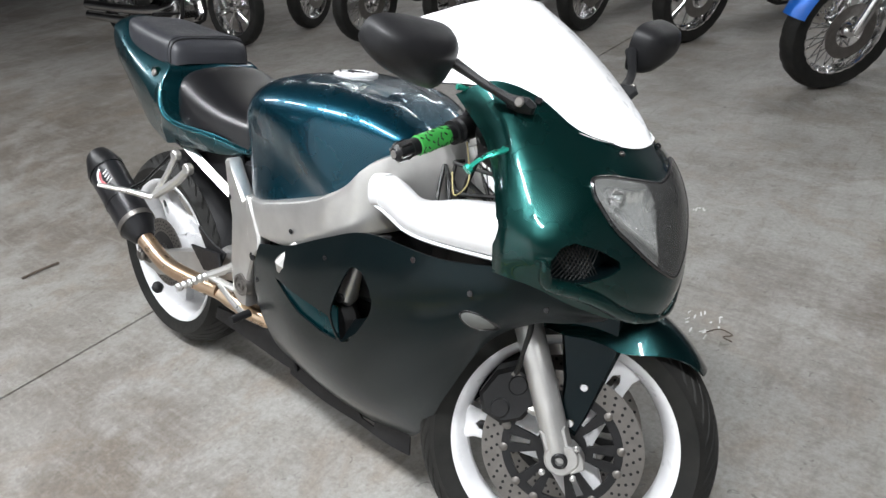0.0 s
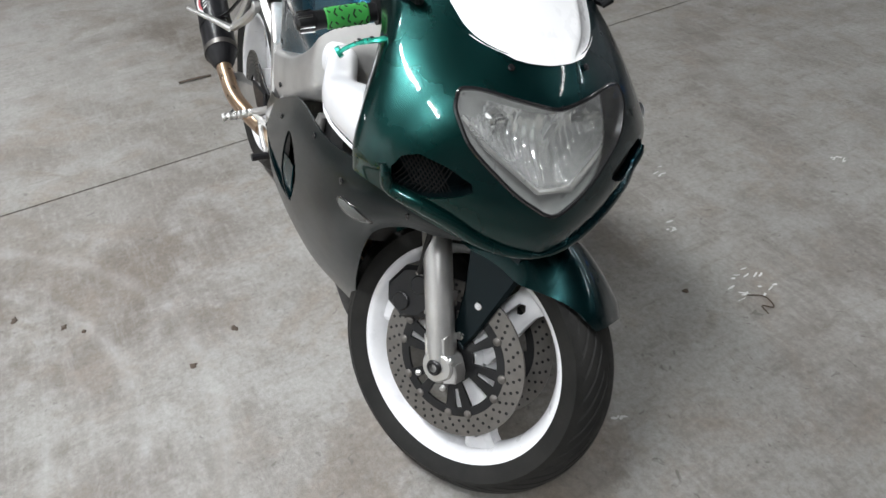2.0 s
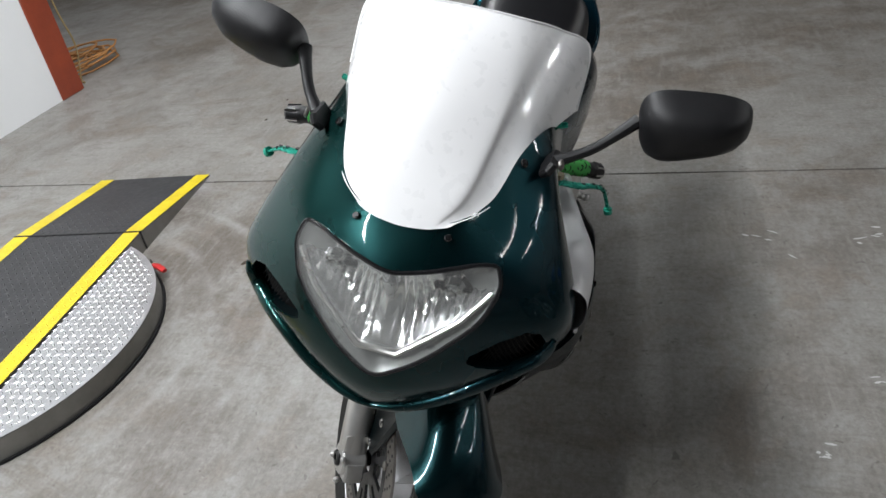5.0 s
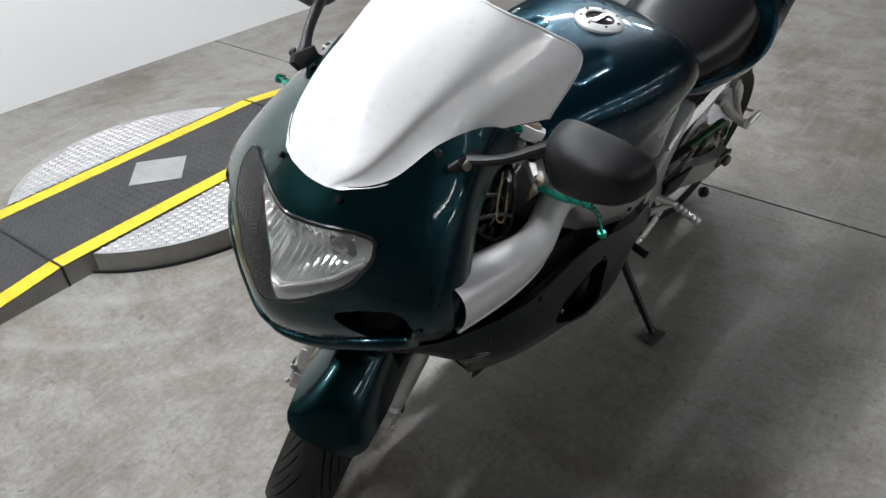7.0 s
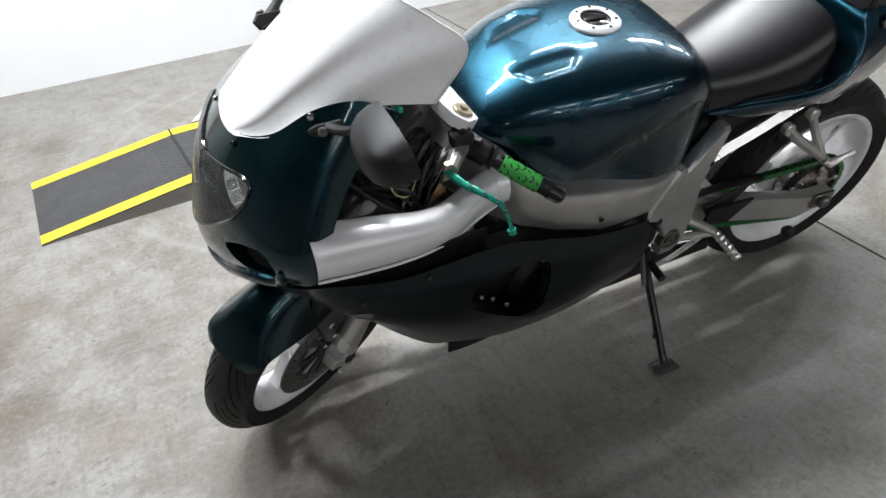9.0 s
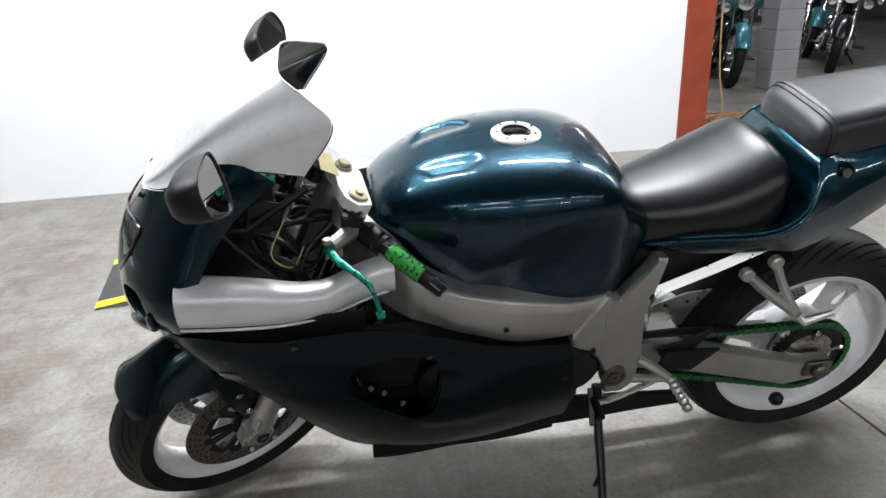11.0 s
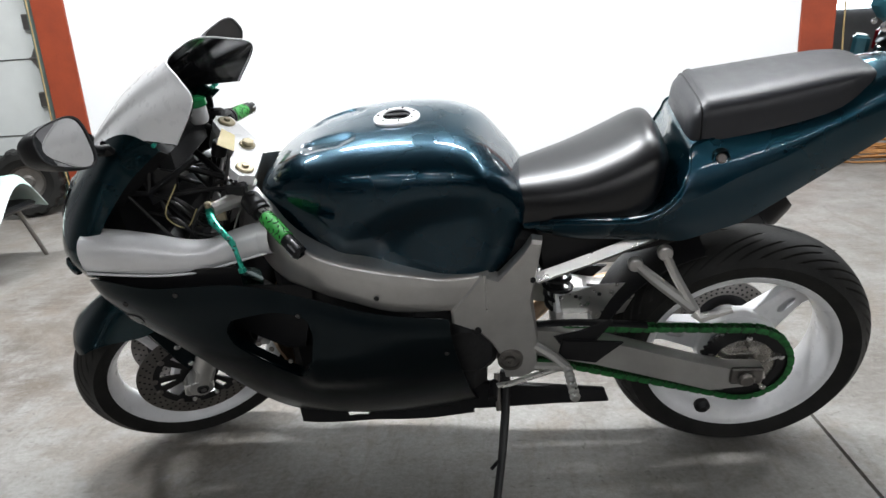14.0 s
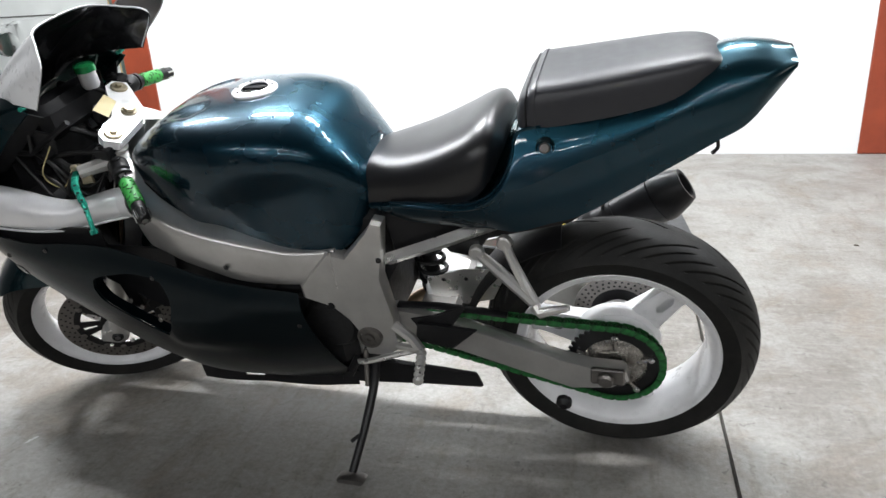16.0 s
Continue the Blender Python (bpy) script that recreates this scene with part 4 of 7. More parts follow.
lens_right = [(0, 0.832), (0.050, 0.841), (0.112, 0.853), (0.142, 0.851), (0.152, 0.826), (0.136, 0.780), (0.066, 0.715), (0, 0.676)]
outline = lens_right + [(-y, z) for y, z in lens_right[-2:0:-1]]
outline = rounded(outline, 4, 0.3)
lamp = build("headlight", fan(outline, 0.0035, 8, centre=(0, 0.765)), LENS, bike, "clear headlight lens, lightly scratched", thick=0.002, smooth=60)
lamp.visible_shadow = False
lamp.location = NOSE
build("lens_rim", G().tube([tuple(on_cowl(y, z, 0.001)) for y, z in outline + outline[:1]], 0.0035, 6, caps=False), BLACK_GLOSS, lamp)
REFLECT = mat("lamp_reflector", (0.95, 0.95, 0.95), 0.11, 0.84, var=0.04, scale=20, rvar=0.05)
GREY = mat("grey_headlight_housing", (0.31, 0.315, 0.31), 0.30, 0.3, var=0.12)
build("housing", fan(outline, -0.004, 8, centre=(0, 0.765), depth=0.075), GREY, lamp, "grey headlight housing")
R_TOP = [(0.0, 0.826), (0.050, 0.834), (0.108, 0.846), (0.136, 0.845), (0.145, 0.826)]
R_FOOT = [(0.0, 0.722), (0.030, 0.722), (0.070, 0.752), (0.110, 0.782), (0.145, 0.822)]
columns = []
for k in range(-96, 97):
    y = 0.145 * k / 96
    zt, zb = along(R_TOP, abs(y)), along(R_FOOT, abs(y))
    bowl = 0.040 * (1 - (abs(y) / 0.15 - 0.42) ** 2 * 2.2)
    flute = 0.0030 * abs(math.sin(y * math.pi / 0.0125)) * smooth_step(0.006, 0.02, abs(y))
    col = []
    for j in range(25):
        v = j / 24
        z = zt + (zb - zt) * v
        cut = 0.0022 * abs(math.sin(v * math.pi * 5)) * smooth_step(0.05, 0.10, abs(y))
        col.append(tuple(on_cowl(y, z, -0.008) - Vector((bowl * math.sin(math.pi * min(1, 0.12 + v * 0.93)) - flute * math.sin(math.pi * v) - cut, 0, 0))))
    columns.append(col)
build("reflector", G().grid(columns), REFLECT, lamp, "chrome reflector with vertical flutes", smooth=28, thick=0.001)
band, ribs = [], G()
for k in range(25):
    z = 0.812 - 0.088 * k / 24
    p = on_cowl(0.004, z, -0.014)
    x = p.x - 0.026 * math.sin(math.pi * k / 24)
    band.append([(x - 0.006, -0.010, z), (x, -0.005, z), (x, 0.005, z), (x - 0.006, 0.010, z)])
    ribs.tube([(x + 0.001, -0.006, z), (x + 0.001, 0.006, z)], 0.0012, 5)
divider = build("reflector_divider", G().grid(band), GREY, lamp, "ribbed strip down the middle of the reflector", thick=0.002)
build("divider_ribbing", ribs, ALU_BRIGHT, divider, kind="stuff")
for s in (-1, 1):
    p = on_cowl(s * 0.088, 0.812, 0) - Vector((0.020, 0, 0))
    build("bulb_shield", G().lathe([(0.0, 0.002), (0.008, 0.006), (0.0125, 0.004), (0.015, -0.010)], 24).move(Matrix.Translation(p) @ Matrix.Rotation(radians(-90), 4, "Z")), CHROME, lamp)
div = G()
vline = [(-0.143, 0.818), (-0.110, 0.780), (-0.070, 0.750), (-0.030, 0.719), (0.030, 0.719), (0.070, 0.750), (0.110, 0.780), (0.143, 0.818)]
div.tube([tuple(on_cowl(y, z, -0.003)) for y, z in vline], 0.0040, 6)
build("reflector_edge", div, ALU_BRIGHT, lamp, "bright edge below the reflector")
# scoops either side of the chin: pocket, mesh
for s in (-1, 1):
    poly = rounded([(y, z) for y, z in ccw(scoop_a)], 3, 0.2)
    c = (sum(p[0] for p in poly) / len(poly), sum(p[1] for p in poly) / len(poly))
    rws = []
    for k in range(5):
        rws.append([tuple(on_cowl(c[0] + (y - c[0]) * 1.02, c[1] + (z - c[1]) * 1.02, 0) + Vector((-0.036 * k / 4, -0.014 * k / 4, 0.0))) for y, z in poly])
    g = G().grid(rws, closed_v=True).cap(rws[-1])
    if s < 0:
        g.flipped()
    duct = build("chin_scoop", g, PAINT_DARK, cowl, "dark ram-air scoop in the chin", smooth=30)
    m = G()
    for k in range(10):
        for d in (-1, 1):
            y0 = 0.156 + 0.006 * k
            pts = []
            for t in np.linspace(0, 1, 4):
                y, z = y0 + d * 0.03 * (t - 0.5), 0.690 + 0.055 * t + (y0 - 0.148) * 0.28
                p = on_cowl(min(y, 0.235), z, -0.010)
                pts.append((p.x - 0.014, y, z))
            m.tube(pts, 0.0012, 4)
    if s < 0:
        m.flipped()
    lip_pts = [(0.242, 0.738), (0.228, 0.700), (0.192, 0.684), (0.152, 0.664), (0.112, 0.638), (0.064, 0.617), (0.0, 0.606)]
    build("scoop_lip", G().tube([tuple(on_cowl(s * y, z, 0.001)) for y, z in [tuple(q) for q in catmull(lip_pts, 22)]], [0.004 + 0.009 * math.sin(math.pi * (k / 21) ** 0.8) ** 0.6 for k in range(22)], 12), PAINT, duct, "rounded teal lip under the scoop")
    build("scoop_mesh", m, MESH, duct, "dark wire mesh", kind="stuff")
screws = G()
for p in ((0.066, 0.884), (-0.066, 0.884)):
    q = Vector((1.521, p[0], 0.884))
    bolt(screws, q + Vector((0.0, 0, -0.003)), (0.72, 0.2 if p[0] > 0 else -0.2, 0.66), 0.0055, 0.005)
for s in (-1, 1):
    bolt(screws, Vector((1.402, s * 0.138, 0.954)), (0.25, s * 0.72, 0.62), 0.0068, 0.006)
build("screen_screws", screws, BLACK_GLOSS, cowl, "black screen screws")
tips = G()
for s in (-1, 1):
    tips.tube([(1.275, s * 0.165, 0.962), (1.268, s * 0.185, 0.965)], 0.005, 8)
build("trim_fasteners", tips, GREEN_ANOD, cowl, "small green anodised fasteners")

# windscreen: raised middle, ridges and flat flanks
S_MID = [(1.525, 0, 0.884), (1.478, 0, 0.934), (1.410, 0, 1.006), (1.330, 0, 1.064), (1.246, 0, 1.107)]
S_RIDGE = [(1.522, 0.034, 0.886), (1.478, 0.066, 0.928), (1.398, 0.082, 0.996), (1.318, 0.086, 1.054), (1.240, 0.086, 1.102)]
S_STEP = [(1.519, 0.046, 0.888), (1.472, 0.082, 0.920), (1.390, 0.102, 0.982), (1.300, 0.122, 1.034), (1.196, 0.142, 1.082)]
S_FLANK = [(1.515, 0.058, 0.890), (1.466, 0.098, 0.914), (1.385, 0.122, 0.970), (1.284, 0.156, 1.010), (1.160, 0.190, 1.050)]
S_EDGE = [(1.512, 0.066, 0.893), (1.462, 0.112, 0.911), (1.390, 0.138, 0.956), (1.298, 0.168, 0.968), (1.214, 0.193, 0.966)]
sg = patch([S_MID, S_RIDGE, S_STEP, S_FLANK, S_EDGE], 36, 32, even_v=True)
screen = build("windscreen", G().grid(rows_of(sg)).mirror().move(Matrix.Translation((0.0015, 0, 0.002))), WHITE, bike, "opaque white painted windscreen", smooth=60)
screen.location = NOSE
inner = build("screen_lining", G().grid(rows_of(sg[:, 4:])).mirror().move(Matrix.Translation((-0.002, 0, -0.001))), BLACK_GLOSS, screen, "black inner face", smooth=60)
rimline = [tuple(p) for p in sg[:, -1]]
edge = G().tube([(p[0] + 0.001, p[1], p[2] + 0.002) for p in rimline] , 0.0022, 6)
edge2 = G().tube([(p[0] + 0.001, -p[1], p[2] + 0.002) for p in rimline], 0.0022, 6)
build("screen_rims", edge.add(edge2.v, edge2.f), WHITE, screen)

# side panels
P_TOP = [(1.540, 0.098, 0.604), (1.508, 0.168, 0.634), (1.476, 0.222, 0.668), (1.430, 0.262, 0.696), (1.300, 0.282, 0.684), (1.120, 0.272, 0.680), (0.985, 0.258, 0.634), (0.845, 0.243, 0.577), (0.690, 0.212, 0.534)]
P_UP = [(1.538, 0.096, 0.600), (1.506, 0.165, 0.622), (1.470, 0.215, 0.640), (1.420, 0.262, 0.645), (1.300, 0.288, 0.632), (1.120, 0.288, 0.600), (0.985, 0.278, 0.555), (0.845, 0.262, 0.510), (0.685, 0.224, 0.480)]
P_MID = [(1.535, 0.094, 0.596), (1.500, 0.160, 0.610), (1.458, 0.208, 0.616), (1.400, 0.250, 0.592), (1.280, 0.275, 0.535), (1.120, 0.275, 0.470), (0.985, 0.262, 0.410), (0.845, 0.245, 0.375), (0.670, 0.205, 0.375)]
P_LOW = [(1.531, 0.092, 0.592), (1.494, 0.156, 0.600), (1.450, 0.198, 0.598), (1.385, 0.230, 0.556), (1.270, 0.236, 0.450), (1.140, 0.215, 0.330), (1.005, 0.198, 0.255), (0.845, 0.180, 0.240), (0.655, 0.155, 0.260)]
P_BOT = [(1.526, 0.090, 0.588), (1.489, 0.152, 0.590), (1.444, 0.188, 0.584), (1.370, 0.212, 0.528), (1.268, 0.188, 0.372), (1.165, 0.138, 0.216), (1.060, 0.106, 0.152), (0.860, 0.090, 0.132), (0.640, 0.088, 0.166)]
pg = patch([P_TOP, P_UP, P_MID, P_LOW, P_BOT], 84, 40)
hole_a = [(1.164, 0.568), (1.150, 0.603), (1.055, 0.617), (0.985, 0.592), (0.977, 0.535), (0.994, 0.464), (1.031, 0.419), (1.060, 0.437), (1.155, 0.525)]
hole_r = [(1.089, 0.612), (1.122, 0.609), (1.146, 0.585), (1.155, 0.542), (1.113, 0.485), (1.067, 0.436), (1.042, 0.426), (1.024, 0.460), (1.021, 0.497)]
hole_b = [(0.806, 0.496), (1.015, 0.478), (1.033, 0.426), (0.978, 0.428), (0.900, 0.446)]
panels = []
for s in (1, -1):
    sheet = pg.copy()
    if s < 0:
        sheet[:, :, 1] *= 0.972
    else:
        # the flank swells out behind its vent
        for p in sheet.reshape(-1, 3):
            p[1] += 0.016 * smooth_step(0.76, 0.97, p[0]) * smooth_step(1.05, 0.99, p[0]) * smooth_step(0.55, 0.47, p[2]) * smooth_step(0.36, 0.42, p[2])
    g = holes(G().grid(rows_of(sheet)), [rounded(hole_a[::-1], 3, 0.3)] if s > 0 else [rounded(hole_r, 3, 0.3), hole_b])
    if s < 0:
        g.flipped()
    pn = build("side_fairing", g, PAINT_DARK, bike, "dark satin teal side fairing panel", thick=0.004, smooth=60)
    panels.append(pn)
    lip = []
    tree = BVHTree.FromPolygons([Vector(p) for r in rows_of(sheet) for p in r], G().grid(rows_of(sheet)).f)
    ring = rounded(hole_a if s > 0 else hole_r, 4, 0.3)
    for x, z in ring + [ring[0]]:
        h = tree.ray_cast(Vector((x, 1.0, z)), Vector((0, -1, 0)))
        if h[0] is not None:
            lip.append(h[0])
    rws = [[(p.x, s * (p.y - d), p.z) for p in lip] for d in ((0.005, 0.014, 0.03) if s > 0 else (0.004, 0.007, 0.010))]
    if s > 0:
        build("vent_lip", G().grid(rws), PAINT_DARK, pn, thick=0.003)
    # behind the vent: a blade, or an added black sheet as painted shade, open at its foot
    if s < 0:
        bl = G().grid([[(1.118, s * 0.266, 0.482), (1.042, s * 0.256, 0.420)], [(1.105, s * 0.215, 0.492), (1.028, s * 0.205, 0.452)]])
        build("vent_blade", bl, PAINT_DARK, pn, "blade inside the side vent", thick=0.004)
    else:
        bl = G().prism([(1.21, 0.63), (0.985, 0.63), (0.995, 0.55), (1.012, 0.52), (1.03, 0.455), (1.075, 0.452), (1.21, 0.53)], 0.196, 0.202, inset=0.001)
        build("vent_shield", bl, BLACK, pn, "added black sheet standing for the shade inside the side vent")
        vb = G()
        for bx, bz in ((1.118, 0.505), (1.092, 0.488), (1.055, 0.452)):
            bolt(vb, (bx, 0.247, bz), (0, 1, 0.2), 0.006, 0.006)
        build("fairing_screws", vb, STEEL, pn, "steel bolt at the foot of the vent")
    # sunken wedge behind the vent, its lit look painted with the brightened tail lacquer
    if s < 0:
        deep = [(0.79, 0.510), (0.87, 0.502), (0.95, 0.495), (1.014, 0.490)]
        edge_l = [(0.79, 0.490), (0.88, 0.442), (0.96, 0.420), (1.030, 0.416)]
        rws = []
        for u in np.linspace(0, 1, 9):
            row = []
            for p, q in zip(catmull(deep, 14), catmull(edge_l, 14)):
                x, z = p[0] + (q[0] - p[0]) * u, p[1] + (q[1] - p[1]) * u
                h = tree.ray_cast(Vector((x, 1.0, z)), Vector((0, -1, 0)))
                k = smooth_step(0.79, 1.05, x) * (1 - u) * 0.022
                row.append((x, s * (h[0].y - 0.0055 - k), z))
            rws.append(row)
        build("vent_wedge", G().grid(rws), PAINT_TAIL_LIT, pn, "sunken glossy teal wedge beside the vent, lit tone painted in", thick=0.003)
    if s < 0:
        casting = G().tube([(1.030, s * 0.190, 0.610), (1.020, s * 0.196, 0.570), (1.008, s * 0.200, 0.530), (0.998, s * 0.200, 0.498), (0.992, s * 0.196, 0.482)], [0.009, 0.014, 0.019, 0.022, 0.012], 18)
        cover = build("engine_cover", casting, ALU, pn, "small grey engine cover inside the vent", smooth=40)
        bl = G()
        bolt(bl, (1.000, s * 0.221, 0.500), (0.1, s, 0.1), 0.011, 0.006)
        build("cover_bolt", bl, BLACK_METAL, cover, "dark bolt")
    sc = G()
    for x, z in ((1.003, 0.600), (1.252, 0.668), (1.375, 0.642), (1.476, 0.625), (0.72, 0.545), (0.70, 0.45)):
        h = tree.ray_cast(Vector((x, 1.0, z)), Vector((0, -1, 0)))
        if h[0] is not None:
            bolt(sc, (h[0].x, s * h[0].y, h[0].z), (0, s, 0.1), 0.006, 0.003)
    build("fairing_screws", sc, BLACK_GLOSS, pn, "black fairing screws")
    if s > 0:
        seam = catmull(P_TOP[2:6], 24)
        build("inner_strip", G().grid([[(p[0], p[1] - 0.028, p[2] + h) for p in seam] for h in (-0.035, 0.028)]), BLACK, pn, "black strip closing the gap under the air tube", thick=0.003)

    def on_panel(x, z, d):
        h = tree.ray_cast(Vector((x, 1.0, z)), Vector((0, -1, 0)))
        return (x, s * ((h[0].y if h[0] else 0.25) + d), z)
    def oval(r, d):
        return [on_panel(1.380 + 1.45 * r * math.cos(a), 0.588 + r * math.sin(a) - 0.3 * r * math.cos(a), d) for a in (2 * math.pi * k / 24 for k in range(24))]
    rr = [oval(0.0165, 0.0005), oval(0.0160, 0.003), oval(0.011, 0.005), oval(0.004, 0.006)]
    sig = build("turn_signal", G().grid(rr, closed_v=True).cap(rr[-1]), AMBER, pn, "flush smoked turn signal lens")
    rr = [oval(0.0200, 0.0002), oval(0.0190, 0.0022), oval(0.0165, 0.0022)]
    build("signal_rim", G().grid(rr, closed_v=True), BLACK_GLOSS, sig)
# belly pan between the panels
low = catmull(P_BOT, 52)
rws = [[(p[0], p[1] * q, p[2] - 0.006 * (1 - q * q)) for q in (-1, -0.6, 0, 0.6, 1)] for p in low[30:]]
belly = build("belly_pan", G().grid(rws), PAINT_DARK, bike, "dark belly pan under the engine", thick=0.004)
for s in (-1, 1):
    lipg = [[(x, s * (0.100 + 0.02 * smooth_step(0.9, 1.1, x)), zt + (zb - zt) * u) for (x, zt), (_, zb) in zip(catmull([(1.120, 0.200), (0.97, 0.205), (0.80, 0.205), (0.66, 0.215)], 30), catmull([(1.124, 0.126), (0.98, 0.114), (0.80, 0.116), (0.66, 0.138)], 30))] for u in np.linspace(0, 1, 8)]
    lipg = holes(G().grid(lipg), [[(0.998, 0.166), (0.978, 0.170), (0.930, 0.148), (0.945, 0.133), (0.994, 0.135)]])
    build("belly_lip", lipg, BLACK, belly, "black plastic lip with a slot", thick=0.004)
    tail_b = G().prism([(0.68, 0.255), (0.33, 0.226), (0.318, 0.188), (0.45, 0.180), (0.64, 0.164), (0.70, 0.164)], s * 0.098, s * 0.112)
    build("belly_extension", tail_b, BLACK, belly, "black plastic belly strip")
rr = [[(1.45, 0.178 * q, 0.60), (1.36, 0.19 * q, 0.70)] for q in (-1, -0.5, 0, 0.5, 1)]
build("inner_fairing", G().grid(rr), BLACK, cowl, thick=0.003)

# ram-air tubes
# top, bottom, middle of the width and half the width, from the nose back to the elbow
TUBE = [(1.445, 0.792, 0.706, 0.222, 0.046), (1.37, 0.788, 0.702, 0.228, 0.043), (1.30, 0.778, 0.698, 0.230, 0.039), (1.24, 0.762, 0.696, 0.226, 0.035), (1.19, 0.755, 0.696, 0.215, 0.033), (1.15, 0.762, 0.699, 0.200, 0.032), (1.11, 0.768, 0.703, 0.184, 0.032), (1.07, 0.770, 0.706, 0.170, 0.032)]
tube_c = [(x, y, (t + b) / 2) for x, t, b, y, w in TUBE]
tube_h, tube_w = [(t - b) / 2 for x, t, b, y, w in TUBE], [w for x, t, b, y, w in TUBE]
cc, hh, ww = catmull(tube_c, 26), catmull([(v,) for v in tube_h], 26), catmull([(v,) for v in tube_w], 26)
for s in (1, -1):
    rws = []
    for p, h, w in zip(cc, hh, ww):
        rws.append([(p[0], s * (p[1] + w[0] * math.copysign(abs(math.cos(a)) ** 0.75, math.cos(a))), p[2] + h[0] * math.copysign(abs(math.sin(a)) ** 0.8, math.sin(a))) for a in (2 * math.pi * k / 28 for k in range(28))])
    t = build("ram_air_tube", G().grid(rws, closed_v=True), SILVER, bike, "silver-white painted ram-air tube")
    k = rws[-1]
    col = G().grid([[(x + 0.012, y * 1.0 + s * 0.002, z) for x, y, z in k], [(x - 0.012, y + s * 0.002, z) for x, y, z in k]], closed_v=True)
    build("tube_collar", col, SILVER, t, thick=0.003, offset=1)
    build("tube_seam", G().tube([(p[0], s * (p[1] + w[0] * 0.82), p[2] - h[0] * 0.86) for p, h, w in zip(cc, hh, ww)], 0.003, 6), SILVER, t)

# tank: sections along x
T_TOP = [(1.108, 0.796), (1.076, 0.842), (0.988, 0.893), (0.90, 0.916), (0.80, 0.925), (0.70, 0.922), (0.62, 0.898), (0.566, 0.848), (0.522, 0.785), (0.500, 0.735)]
T_BOT = [(1.100, 0.760), (1.060, 0.762), (1.000, 0.730), (0.93, 0.690), (0.83, 0.652), (0.72, 0.622), (0.62, 0.612), (0.56, 0.630), (0.515, 0.700), (0.500, 0.725)]
T_W = [(1.100, 0.055), (1.075, 0.115), (1.02, 0.165), (0.95, 0.196), (0.86, 0.208), (0.76, 0.205), (0.66, 0.185), (0.58, 0.148), (0.53, 0.115), (0.500, 0.085)]
T_S = [(1.100, 0.50), (1.075, 0.50), (1.02, 0.54), (0.95, 0.58), (0.86, 0.64), (0.76, 0.68), (0.66, 0.68), (0.58, 0.64), (0.53, 0.56), (0.500, 0.5)]
TN = 130
tt, tb, tw, ts = catmull(T_TOP, TN), catmull(T_BOT, TN), catmull(T_W, TN), catmull(T_S, TN)
dent = [(1.000, 0.046), (0.876, 0.060), (0.868, 0.082), (0.898, 0.112), (0.975, 0.100)]


def in_dent(x, y):
    """How far a place of the tank's top lies inside the sunken front panels, 0 to 1."""
    best = 9.0
    m = len(dent)
    for i in range(m):
        (ax, ay), (bx, by) = dent[i], dent[(i + 1) % m]
        d = ((x - ax) * (by - ay) - (y - ay) * (bx - ax)) / math.hypot(bx - ax, by - ay)
        best = min(best, -d if dent_way < 0 else d)
    return smooth_step(-0.001, 0.009, best)


dent_way = sum(a[0] * b[1] - a[1] * b[0] for a, b in zip(dent, dent[1:] + dent[:1])) * -1
rws = []
for (x, zt), (_, zb), (_, w), (_, f) in zip(tt, tb, tw, ts):
    row = []
    zc = zb + (zt - zb) * f
    edge_z = along([(0.50, 0.75), (0.53, 0.80), (0.58, 0.845), (0.64, 0.862), (0.72, 0.852), (0.80, 0.815), (0.88, 0.745), (0.95, 0.655), (1.0, 0.58)], x)
    for k in range(41):
        a = math.pi / 2 * (1 - k / 40)
        yy = w * abs(math.cos(a)) ** 0.55
        zz = zc + (zt - zc) * abs(math.sin(a)) ** 0.86
        row.append([x, yy, zz - 0.0045 * in_dent(x, yy)])
    for k in range(1, 25):
        u = k / 24
        row.append([x, w * (1 - 0.06 * u * u), zc + (zb - zc) * u])
    # hollow for the knee, below a rising edge
    for p in row:
        k = smooth_step(-0.03, 0.10, edge_z - p[2]) * smooth_step(0.50, 0.68, x)
        deep = 0.010 + 0.012 * math.sin(math.pi * min(1.0, max(0.0, (edge_z - p[2]) / 0.22)))
        p[1] -= deep * k * smooth_step(0.55, 0.95, p[1] / w)
    rws.append([tuple(p) for p in row])
g = G().grid(rws).mirror()
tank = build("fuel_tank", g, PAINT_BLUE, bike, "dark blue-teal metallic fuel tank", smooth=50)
# knee crease and front dimples
cap_at, cap_up = Vector((0.788, 0, 0.926)), Vector((-0.02, 0, 1)).normalized()
g = G().lathe([(0.030, 0.005), (0.032, 0.0075), (0.046, 0.006), (0.051, 0.002), (0.051, -0.012)], 40, axis="z").move(Matrix.Translation(cap_at))
fc = build("filler_ring", g, SILVER, tank, "polished filler ring with bolts")
g = G().lathe([(0.0, 0.004), (0.024, 0.004), (0.030, 0.0015), (0.031, -0.004)], 32, axis="z").move(Matrix.Translation(cap_at))
g.box(0.765, 0.815, -0.006, 0.006, 0.929, 0.934, 0.001)
build("filler_lid", g, BLACK_GLOSS, fc, "black filler lid with key flap")
g = G()
for k in range(7):
    a = 2 * math.pi * k / 7
    bolt(g, cap_at + Vector((0.0395 * math.cos(a), 0.0395 * math.sin(a), 0.0065)), (0, 0, 1), 0.003, 0.002)
build("filler_bolts", g, BLACK, fc)
seat_side = None

